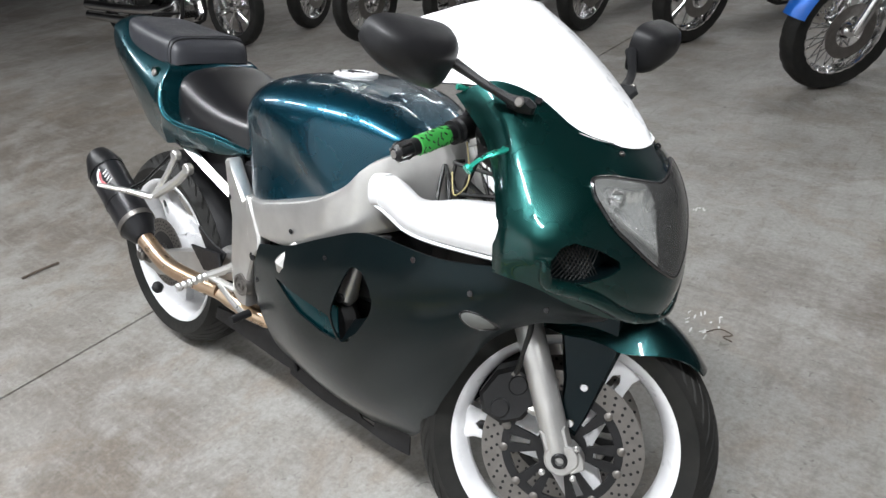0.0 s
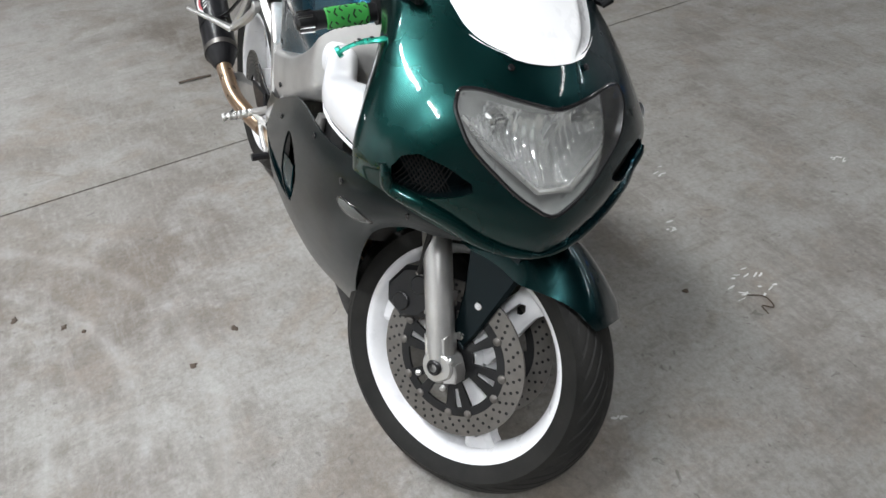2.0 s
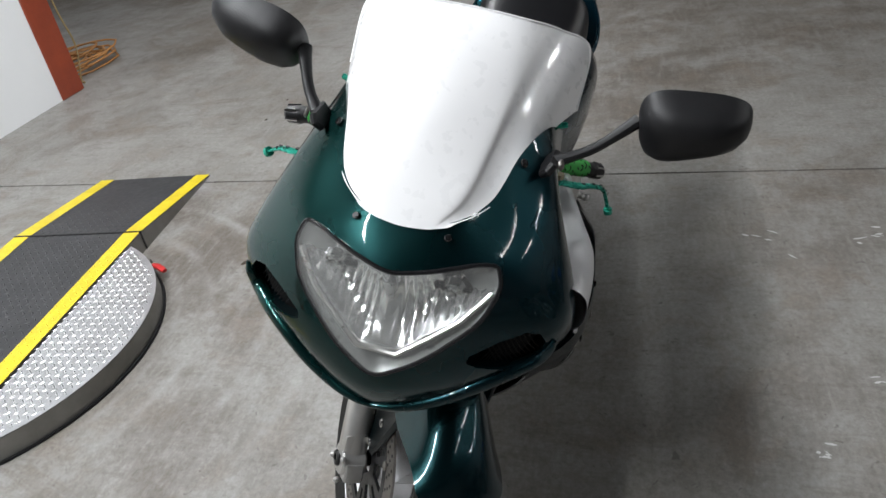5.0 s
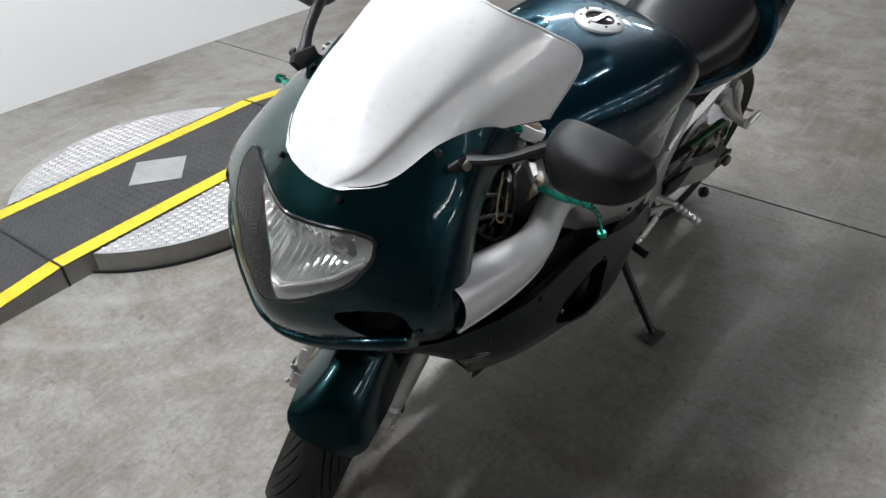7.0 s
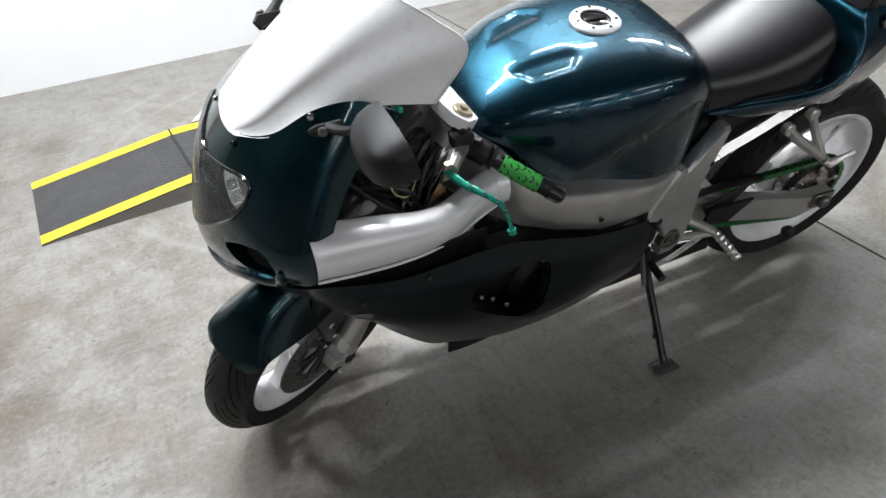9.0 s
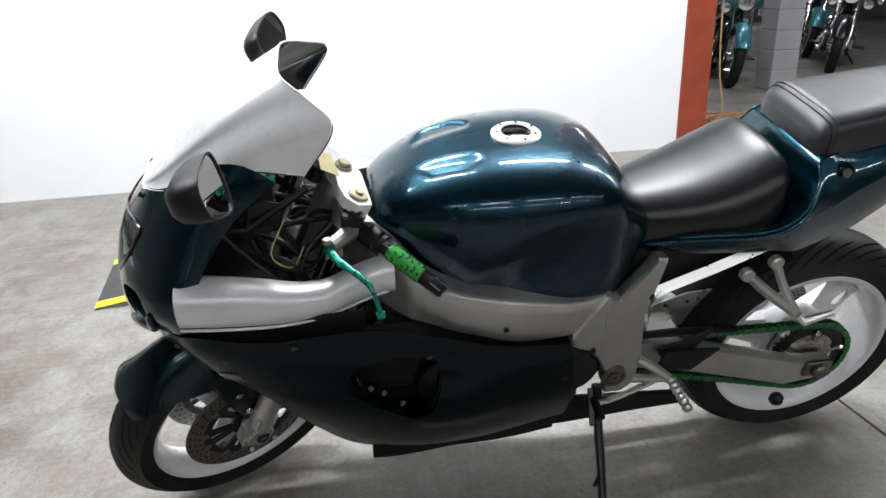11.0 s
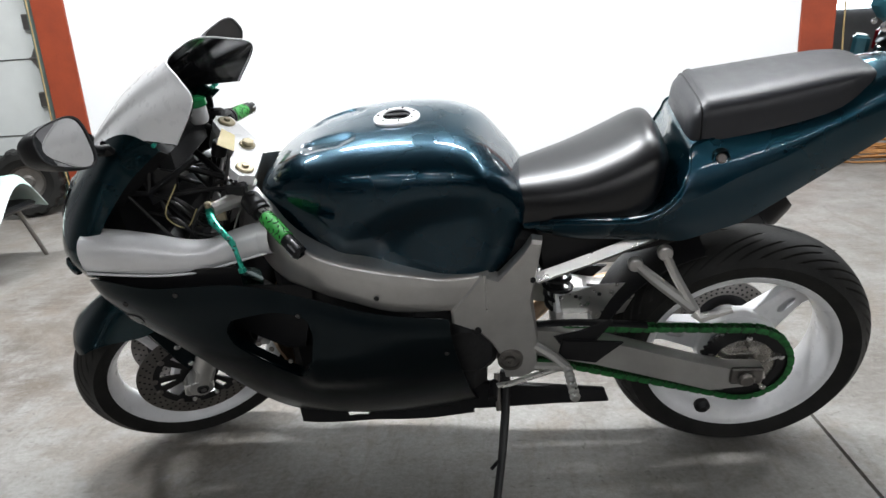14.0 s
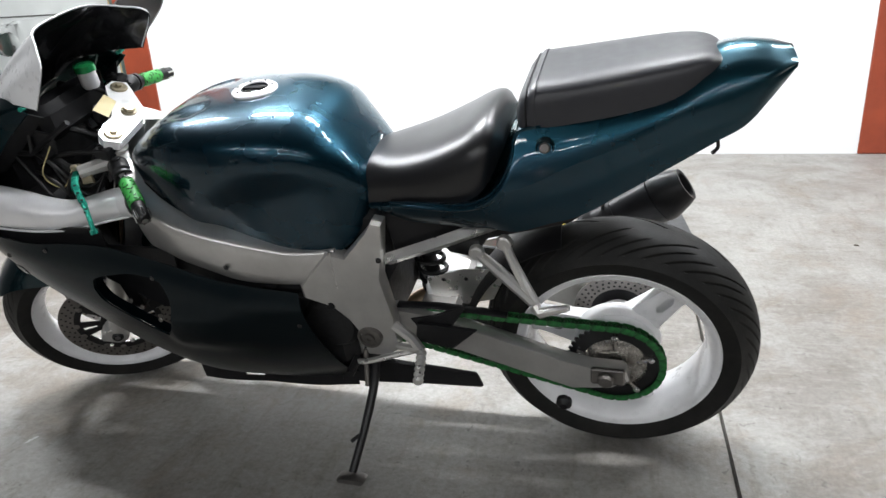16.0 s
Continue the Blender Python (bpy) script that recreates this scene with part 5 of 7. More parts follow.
# rider's seat
S_T = [(0.560, 0.786), (0.47, 0.808), (0.40, 0.830), (0.33, 0.862), (0.275, 0.890), (0.246, 0.890), (0.224, 0.862)]
S_B = [(0.560, 0.705), (0.47, 0.716), (0.40, 0.728), (0.33, 0.742), (0.275, 0.764), (0.246, 0.795), (0.224, 0.838)]
S_W = [(0.560, 0.098), (0.47, 0.128), (0.40, 0.147), (0.33, 0.158), (0.275, 0.156), (0.246, 0.140), (0.224, 0.095)]
a, b, c = catmull(S_T, 40), catmull(S_B, 40), catmull(S_W, 40)
def cushion(a, b, c, pw=0.55, pz=0.75, n=28, crown=2.7):
    rws = []
    for (x, zt), (_, zb), (_, w) in zip(a, b, c):
        row = []
        for k in range(n + 1):
            q = -1 + 2 * k / n
            yy = w * math.copysign(1 - (1 - abs(q)) ** (1 / pw), q)
            zz = zb + (zt - zb) * max(0.0, 1 - abs(q) ** crown) ** pz
            row.append((x, yy, zz))
        rws.append(row)
    return rws
r = cushion(a, b, c, 0.5, 0.66, crown=2.3)
seat = build("rider_seat", G().grid(r).cap(r[0]).cap(r[-1]), VINYL, bike, "smooth black vinyl rider seat", smooth=60)

# passenger seat with a seam across its front
S_T = [(0.196, 0.924), (0.186, 0.948), (0.166, 0.966), (0.145, 0.972), (0.09, 0.979), (0.0, 0.992), (-0.09, 1.004), (-0.140, 1.004), (-0.172, 0.988)]
S_B = [(0.196, 0.896), (0.186, 0.892), (0.166, 0.892), (0.145, 0.895), (0.09, 0.903), (0.0, 0.918), (-0.09, 0.940), (-0.140, 0.962), (-0.172, 0.982)]
S_W = [(0.196, 0.085), (0.186, 0.112), (0.166, 0.122), (0.145, 0.122), (0.09, 0.120), (0.0, 0.112), (-0.09, 0.098), (-0.140, 0.076), (-0.172, 0.042)]
a, b, c = catmull(S_T, 44), catmull(S_B, 44), catmull(S_W, 44)
r = cushion(a, b, c, 0.5, 0.62, crown=3.6)
pillion = build("passenger_seat", G().grid(r).cap(r[0]).cap(r[-1]), VINYL_GRAIN, bike, "grained dark grey passenger seat", smooth=50)
build("seat_seam", G().tube([(x - 0.0, y, z + 0.001) for x, y, z in r[9]], 0.0022, 6), BLACK, pillion)
build("seat_strap", G().grid([[(x, y * 1.012, z + 0.0025) for x, y, z in q] for q in r[11:15]]), VINYL_GRAIN, pillion, "grey seat strap", thick=0.002)

# tail unit: rails from the seat's nose to the tip (rim beside the seats, crease along the flank, lower edge)
T_RIM = [(0.520, 0.110, 0.716), (0.430, 0.150, 0.742), (0.360, 0.168, 0.751), (0.300, 0.178, 0.758), (0.252, 0.183, 0.776), (0.217, 0.176, 0.808), (0.197, 0.157, 0.852), (0.184, 0.128, 0.892), (0.100, 0.116, 0.903), (0.0, 0.107, 0.920), (-0.08, 0.096, 0.942), (-0.135, 0.080, 0.972), (-0.185, 0.066, 0.990), (-0.240, 0.052, 0.991), (-0.284, 0.026, 0.982)]
T_CREASE = [(0.520, 0.113, 0.708), (0.430, 0.155, 0.733), (0.360, 0.174, 0.741), (0.300, 0.184, 0.747), (0.252, 0.187, 0.760), (0.225, 0.186, 0.777), (0.200, 0.182, 0.792), (0.150, 0.172, 0.810), (0.098, 0.160, 0.834), (0.0, 0.140, 0.869), (-0.09, 0.120, 0.909), (-0.145, 0.108, 0.928), (-0.190, 0.096, 0.942), (-0.240, 0.076, 0.964), (-0.284, 0.034, 0.976)]
T_LOW = [(0.520, 0.106, 0.700), (0.430, 0.140, 0.694), (0.360, 0.150, 0.694), (0.300, 0.157, 0.694), (0.245, 0.160, 0.695), (0.215, 0.160, 0.690), (0.190, 0.158, 0.690), (0.135, 0.150, 0.704), (0.070, 0.140, 0.722), (-0.010, 0.126, 0.768), (-0.112, 0.106, 0.828), (-0.160, 0.098, 0.858), (-0.207, 0.088, 0.886), (-0.242, 0.072, 0.926), (-0.284, 0.034, 0.970)]
n = 96
t_rim, t_crease, t_low = catmull(T_RIM, n), catmull(T_CREASE, n), catmull(T_LOW, n)
flank, under, deck = [], [], []
for a, b, c in zip(t_rim, t_crease, t_low):
    row = []
    for k in range(9):
        v = k / 8
        p = a + (b - a) * v
        row.append((p[0], p[1] + 0.007 * math.sin(math.pi * v), p[2]))
    flank.append(row)
    row = []
    for k in range(7):
        v = k / 6
        p = b + (c - b) * v
        row.append((p[0], p[1] + 0.004 * math.sin(math.pi * v), p[2]))
    row += [(c[0], c[1] * 0.7, c[2] + 0.003), (c[0], 0, c[2] + 0.006)]
    under.append(row)
    low_seat = smooth_step(0.17, 0.26, a[0])
    row = []
    for k in range(9):
        v = k / 8
        row.append((a[0] + 0.012 * v * (1 - low_seat), a[1] * (1 - v), a[2] - 0.022 * low_seat * math.sin(math.pi / 2 * v) + (1 - low_seat) * (0.006 + 0.010 * smooth_step(-0.10, -0.18, a[0])) * math.sin(math.pi / 2 * v)))
    deck.append(row)
tail = build("tail_unit", G().grid(flank).grid(deck).mirror(), PAINT_TAIL_LIT, bike, "teal metallic tail fairing", smooth=40)
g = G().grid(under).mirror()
build("tail_flank", g, PAINT_TAIL_LIT, tail, "lower flank of the tail fairing", smooth=40)
g = G()
for s in (-1, 1):
    bolt(g, (0.136, s * 0.146, 0.868), (0, s, 0.4), 0.0105, 0.008)
build("tail_fasteners", g, STEEL, tail, "round tail fasteners")
g = G()
for s in (-1, 1):
    g.lathe([(0.014, s * 0.1485), (0.0165, s * 0.1505), (0.019, s * 0.138)], 20, (0.136, 0, 0.868))
build("fastener_cups", g, PAINT, tail)
g = G().box(0.0, 0.42, -0.10, 0.10, 0.60, 0.69, 0.02)
build("under_tray", G().prism([(0.50, 0.69), (0.28, 0.66), (0.12, 0.70), (-0.05, 0.80), (-0.09, 0.81), (0.1, 0.665), (0.28, 0.615), (0.48, 0.58)], -0.085, 0.085), BLACK, tail, "black under-tail tray")
build("tail_hook", G().tube([tuple(p) for p in catmull([(-0.14, 0.0, 0.85), (-0.165, 0.0, 0.83), (-0.175, 0.0, 0.80), (-0.165, 0.0, 0.785)], 10)], 0.004, 6), BLACK_METAL, tail, "thin black hook under the tail")
build("infill_panels", G().prism([(0.495, 0.715), (0.34, 0.688), (0.25, 0.665), (0.36, 0.635), (0.48, 0.585)], 0.105, 0.118).mirror(), BLACK, tail, "black side infill panel")

# mirrors
def mirror_unit(s, base, inner_p, tip, tilt, turn=0.0):
    """A mirror on its stalk: housing, glass, arm, foot."""
    arm = G().tube([tuple(p) for p in catmull([base, tuple(Vector(base).lerp(Vector(inner_p), 0.5) + Vector((0.01, 0, -0.006))), inner_p], 10)], [0.012, 0.011, 0.010, 0.009, 0.009, 0.009, 0.009, 0.010, 0.011, 0.013], 10, flat=0.8)
    root = build("mirror", arm, BLACK, bike, "black plastic rear-view mirror")
    ft = G().prism([(-0.026, -0.014), (0.022, -0.016), (0.032, 0.0), (0.022, 0.013), (-0.022, 0.014)], -0.005, 0.008, inset=0.004)
    ft.move(Matrix.Translation(Vector(base) + Vector((0.0, -s * 0.004, -0.002))) @ Matrix.Rotation(radians(-s * 35), 4, "X"))
    build("mirror_foot", ft, BLACK, root)
    bolt_g = bolt(G(), Vector(base) + Vector((0.012, s * 0.010, 0.004)), (0.2, s, 0.3), 0.008, 0.006)
    build("foot_bolt", bolt_g, STEEL, root)
    ctr = Vector(inner_p).lerp(Vector(tip), 0.5)
    across = (Vector(tip) - Vector(inner_p)).normalized()
    hw = (Vector(tip) - Vector(inner_p)).length / 2
    back = Vector((-1, 0.0, tilt)).normalized()
    back = (back - across * back.dot(across)).normalized()
    across = (across + back * turn).normalized()
    back = (back - across * back.dot(across)).normalized()
    upw = across.cross(back).normalized()
    if upw.z < 0:
        upw = -upw
    def ring(k, d, shrink=0.0):
        out = []
        for i in range(36):
            t = 2 * math.pi * i / 36
            ca, sa = math.cos(t), math.sin(t)
            uu = math.copysign(abs(ca) ** 0.62, ca) * hw * k
            hgt = 0.045 * (1.0 - 0.30 * uu / hw)
            vv = math.copysign(abs(sa) ** 0.62, sa) * hgt * k
            out.append(tuple(ctr + across * uu + upw * (vv + 0.06 * uu) + back * d))
        return out
    rg = [ring(0.99, 0.014), ring(1.0, 0.010), ring(0.99, -0.002), ring(0.93, -0.018), ring(0.80, -0.032), ring(0.55, -0.043), ring(0.25, -0.048)]
    build("housing", G().grid(rg, closed_v=True).cap(rg[-1]), BLACK, root, "black mirror housing")
    rg = [ring(0.99, 0.014), ring(0.93, 0.014), ring(0.92, 0.010)]
    build("glass_rim", G().grid(rg, closed_v=True), BLACK, root)
    build("mirror_glass", G().cap(ring(0.93, 0.0115)), MIRROR, root, "silvered mirror glass")


mirror_unit(1, (1.376, 0.165, 0.952), (1.328, 0.268, 1.020), (1.346, 0.412, 1.052), 0.26, 0.08)
mirror_unit(-1, (1.380, -0.192, 0.946), (1.288, -0.254, 1.006), (1.263, -0.414, 1.040), 0.62)

# ---- steering: yokes, bars, controls ----
def st(x, y, z):
    """A point given along the turned steering: ahead, left, up the stem."""
    return TURNED @ (STEM + FWD * x + Vector((0, y, 0)) + AXIS * z)


yk = G()
poly = [(-0.032, 0.02), (-0.02, 0.05), (0.0, 0.10), (0.012, 0.126), (0.045, 0.126), (0.058, 0.10), (0.05, 0.06), (0.036, 0.03)]
poly = poly + [(x, -y) for x, y in poly[::-1]]
for z0, z1, gname in ((-0.012, 0.010, "top"),):
    rr = [[tuple(st(x, y, z)) for x, y in poly] for z in (z0, z0 + 0.003, z1 - 0.003, z1)]
    yk.grid(rr, closed_v=True).cap(rr[0], True).cap(rr[-1])
yoke = build("top_yoke", yk, WHITE, bike, "white painted top yoke", smooth=40)
for s in (-1, 1):
    build("fork_cap", G().disc(st(0.027, s * 0.098, 0.008), TURNED.to_3x3() @ AXIS, 0.020, 0.008, 24, 0.003).disc(st(0.027, s * 0.098, 0.015), TURNED.to_3x3() @ AXIS, 0.008, 0.007, 6, 0.001), BRASS, yoke, "brass-toned fork cap")
build("stem_nut", G().disc(st(0, 0, 0.010), TURNED.to_3x3() @ AXIS, 0.018, 0.005, 24, 0.001).disc(st(0, 0, 0.014), TURNED.to_3x3() @ AXIS, 0.014, 0.009, 6, 0.002), BRASS, yoke, "steering stem nut")
build("lower_yoke", G().tube([st(0.027, -0.11, -0.2), st(0.0, 0, -0.2), st(0.027, 0.11, -0.2)], 0.026, 8), ALU, bike, "aluminium lower yoke")
build("head_pipe", G().tube([STEM - AXIS * 0.012, STEM - AXIS * 0.2], 0.036, 20), ALU, bike, "aluminium steering head")
build("ignition_switch", G().disc(st(0.06, 0, -0.02), TURNED.to_3x3() @ AXIS, 0.017, 0.036, 20, 0.003), BLACK, yoke, "black ignition lock")
tag = [(0.055, -0.03, 0.03), (0.075, 0.028, 0.022), (0.040, 0.045, 0.018), (0.028, -0.012, 0.026)]
build("key_tag", G().grid([[tuple(st(*tag[0])), tuple(st(*tag[1]))], [tuple(st(*tag[3])), tuple(st(*tag[2]))]]), YELLOW_TAG, bike, "yellow paper key tag", thick=0.001)

BAR = {1: (Vector((1.118, 0.118, 0.812)), Vector((0.985, 0.246, 0.748))), -1: (Vector((1.246, -0.118, 0.890)), Vector((1.232, -0.296, 0.856)))}
for s, (p0, p1) in BAR.items():
    d = (p1 - p0).normalized()
    n = (p1 - p0).length
    clampc = st(0.027, s * 0.098, -0.035)
    bar = build("handlebar", G().tube([p0 - d * 0.03, p1 - d * 0.012], 0.0112, 14), BLACK_METAL, bike, "black clip-on handlebar")
    build("bar_clamp", G().tube([st(0.027, s * 0.098, -0.055), st(0.027, s * 0.098, -0.018)], 0.031, 20).tube([clampc, p0], 0.014, 10), ALU, bar, "aluminium clip-on clamp")
    # switch block
    sw = G().tube([p0 + d * 0.01, p0 + d * 0.018, p0 + d * 0.050, p0 + d * 0.058], [0.018, 0.023, 0.023, 0.017], 14)
    sw.disc(p0 + d * 0.03 + Vector((0, 0, 0.018)), (0, 0, 1), 0.009, 0.008, 12, 0.002)
    build("switch_block", sw, BLACK, bar, "black switch housing")
    ga, gb = p0 + d * 0.062, p1 - d * 0.016
    m = 28
    pts = [ga.lerp(gb, k / m) for k in range(m + 1)]
    build("grip_flange", G().tube([ga - d * 0.004, ga + d * 0.004], 0.022, 18), BLACK, bar)
    build("grip_core", G().tube(pts, 0.0150, 16), BLACK, bar)
    gc, ge = ga.lerp(gb, 0.16), ga.lerp(gb, 0.84)
    grip = build("grip", G().tube([gc, gc + d * 0.002, ge - d * 0.002, ge], [0.0155, 0.0172, 0.0172, 0.0155], 20), GREEN_GRIP, bar, "bright green rubber grip with dark slots")
    slots = G()
    u = d.orthogonal().normalized()
    w = d.cross(u)
    random.seed(4)
    for k in range(7):
        for j in range(8):
            a = 2 * math.pi * (j + 0.5 * (k % 2)) / 8
            q0 = gc.lerp(ge, (k + 0.30) / 7)
            q1 = gc.lerp(ge, (k + 0.72) / 7)
            b = a + (0.28 if (k + j) % 3 else -0.45)
            slots.tube([q0 + 0.0168 * (math.cos(a) * u + math.sin(a) * w), q1 + 0.0168 * (math.cos(b) * u + math.sin(b) * w)], 0.0017, 4)
    build("grip_slots", slots, BLACK, grip, kind="stuff")
    be = G().tube([p1 - d * 0.018, p1 - d * 0.014, p1 + d * 0.010, p1 + d * 0.016], [0.015, 0.0165, 0.0155, 0.010], 18)
    build("bar_end", be, BLACK_METAL, bar, "black bar-end weight")
    fl = G()
    for k in range(6):
        a = 2 * math.pi * k / 6
        fl.tube([p1 - d * 0.012 + 0.0155 * (math.cos(a) * u + math.sin(a) * w), p1 + d * 0.012 + 0.0145 * (math.cos(a) * u + math.sin(a) * w)], 0.0028, 6)
    fl.disc(p1 + d * 0.015, d, 0.007, 0.003, 12)
    build("bar_end_facets", fl, CHROME, bar)

# levers with drilled holes
LEV = {1: [(1.178, 0.180, 0.812), (1.161, 0.213, 0.803), (1.132, 0.242, 0.793), (1.108, 0.262, 0.778), (1.097, 0.276, 0.748), (1.091, 0.285, 0.722)],
       -1: [(1.300, -0.150, 0.872), (1.345, -0.190, 0.878), (1.388, -0.222, 0.878), (1.376, -0.250, 0.870), (1.368, -0.270, 0.860), (1.363, -0.286, 0.848)]}
for s, pts in LEV.items():
    cpts = [tuple(p) for p in catmull(pts, 16)]
    lv = build("brake_lever" if s < 0 else "clutch_lever", G().tube(cpts, [0.0085] * 5 + [0.0068] * 5 + [0.0050] * 6, 8, flat=0.6), GREEN_ANOD, bike, "green anodised lever with drilled holes")
    build("lever_tip", G().tube([cpts[-2], cpts[-1]], 0.0085, 10), GREEN_ANOD, lv)
    hl = G()
    for k in (4, 6, 8, 10):
        hl.disc(Vector(cpts[k]) + Vector((0, 0, 0.0045)), (0, 0, 1), 0.0032, 0.0012, 10)
        hl.disc(Vector(cpts[k]) + Vector((0, s * 0.0060, 0)), (0, s, 0), 0.0028, 0.0012, 10)
    build("lever_holes", hl, BLACK, lv)
    p0 = BAR[s][0]
    build("lever_perch", G().tube([p0 + Vector((0.0, 0, 0)), Vector(pts[0]) + Vector((-0.006, 0, 0))], [0.018, 0.014], 10), ALU if s > 0 else BLACK_METAL, lv, "lever perch")
    build("lever_adjuster", G().disc(Vector(pts[0]) + Vector((0.0, 0, 0.006)), (0, 0, 1), 0.008, 0.012, 10, 0.002), BRASS, lv)
# brake fluid reservoir with green lid
rp = Vector((1.250, -0.040, 0.952))
res = build("brake_reservoir", G().lathe([(0.0, -0.03), (0.017, -0.03), (0.021, -0.022), (0.021, 0.012), (0.0, 0.012)], 24, axis="z").move(Matrix.Translation(rp)), WHITE_BADGE, bike, "translucent brake fluid reservoir")
build("reservoir_lid", G().lathe([(0.0, 0.030), (0.014, 0.030), (0.024, 0.026), (0.025, 0.012), (0.022, 0.010)], 16, axis="z").move(Matrix.Translation(rp)), GREEN_CAP, res, "green anodised reservoir lid")
build("reservoir_stay", G().tube([tuple(rp - Vector((0, 0, 0.03))), (1.21, -0.10, 0.85)], 0.006, 8), BLACK_METAL, res)

# ---- cockpit: stay, instruments, hoses, wiring ----
stay = build("fairing_stay", G().tube([tuple(p) for p in catmull([(1.21, 0.0, 0.80), (1.30, 0.05, 0.86), (1.40, 0.11, 0.90), (1.44, 0.13, 0.88), (1.45, 0.14, 0.78)], 20)], 0.008, 8).mirror(), BLACK_METAL, bike, "black tubular fairing stay")
build("instrument_pod", G().box(1.27, 1.36, -0.115, 0.115, 0.845, 0.93, 0.02).move(Matrix.Translation((0, 0, 0))), BLACK, bike, "black instrument cluster")
build("lamp_back", G().box(1.38, 1.52, -0.13, 0.13, 0.69, 0.83, 0.03), BLACK, bike, "black rear shell of the headlight")
build("cross_duct", G().box(1.28, 1.40, -0.19, 0.19, 0.66, 0.74, 0.02), BLACK, bike, "black inner duct")
random.seed(11)
for k in range(14):
    s = -1 if k % 2 else 1
    y = s * random.uniform(0.05, 0.16)
    run = [(1.13 + random.uniform(0, 0.04), y * 0.6, 0.80), (1.20 + random.uniform(-0.02, 0.03), y, 0.74 + random.uniform(-0.05, 0.08)), (1.27 + random.uniform(-0.02, 0.03), y * 1.15, 0.76 + random.uniform(-0.05, 0.1)), (1.33 + random.uniform(0, 0.06), y * 0.9, 0.82 + random.uniform(-0.05, 0.05))]
    build("control_cable", G().tube([tuple(p) for p in catmull(run, 14)], random.choice((0.004, 0.0055, 0.009)), 7), HOSE, bike, "black cable behind the fairing")
for s in (-1, 1):
    br = G().tube([(1.395, s * 0.14, 0.838), (1.321, s * 0.14, 0.836), (1.204, s * 0.12, 0.905)], 0.007, 6).tube([(1.321, s * 0.14, 0.836), (1.30, s * 0.13, 0.93)], 0.006, 6)
    br.prism([(1.33, 0.80), (1.26, 0.83), (1.25, 0.88), (1.34, 0.90)], s * 0.125, s * 0.131)
    build("stay_bracket", br, BLACK_METAL, stay)
    build("inner_trim", G().grid([[(1.44, s * 0.205, 0.845), (1.36, s * 0.188, 0.90), (1.28, s * 0.160, 0.945)], [(1.42, s * 0.165, 0.80), (1.34, s * 0.15, 0.865), (1.27, s * 0.135, 0.925)]]), BLACK, cowl, "black inner fairing trim", thick=0.003)
wire = G()
for s in (-1, 1):
    wire.tube([tuple(p) for p in catmull([(1.25, s * 0.15, 0.86), (1.28, s * 0.175, 0.80), (1.245, s * 0.17, 0.765), (1.22, s * 0.15, 0.80)], 14)], 0.0015, 6)
build("loose_wires", wire, YELLOW_TAG, bike, "thin yellowish wire")
build("battery_box", G().box(0.49, 0.79, -0.12, 0.12, 0.56, 0.70, 0.02), BLACK, bike, "black battery box under the tank")
build("air_box", G().box(0.80, 1.06, -0.15, 0.15, 0.62, 0.74, 0.03), BLACK, bike, "black airbox under the tank")

for s, q in ((1, Vector((1.128, 0.128, 0.835))), (-1, Vector((1.252, -0.128, 0.905)))):
    g = G().box(-0.020, 0.022, -0.016, 0.016, -0.014, 0.014, 0.004).disc((0.0, 0.006, 0.013), (0, 0, 1), 0.006, 0.006, 10, 0.001).disc((0.012, -0.006, 0.013), (0, 0, 1), 0.004, 0.005, 10, 0.001)
    build("switch_cluster", g.move(Matrix.Translation(q)), BLACK, bike, "black switch cluster on the handlebar")
build("clutch_bracket", G().prism([(1.185, 0.775), (1.150, 0.780), (1.148, 0.822), (1.175, 0.828)], 0.165, 0.172), BRASS, bike, "gold-toned clutch lever bracket")
for s in (-1, 1):
    build("seat_edge", G().tube([(p[0], s * p[1], p[2]) for p in t_rim[4:52]], 0.0032, 6), PAINT_TAIL_LIT, tail, "raised rim of the tail beside the seat")

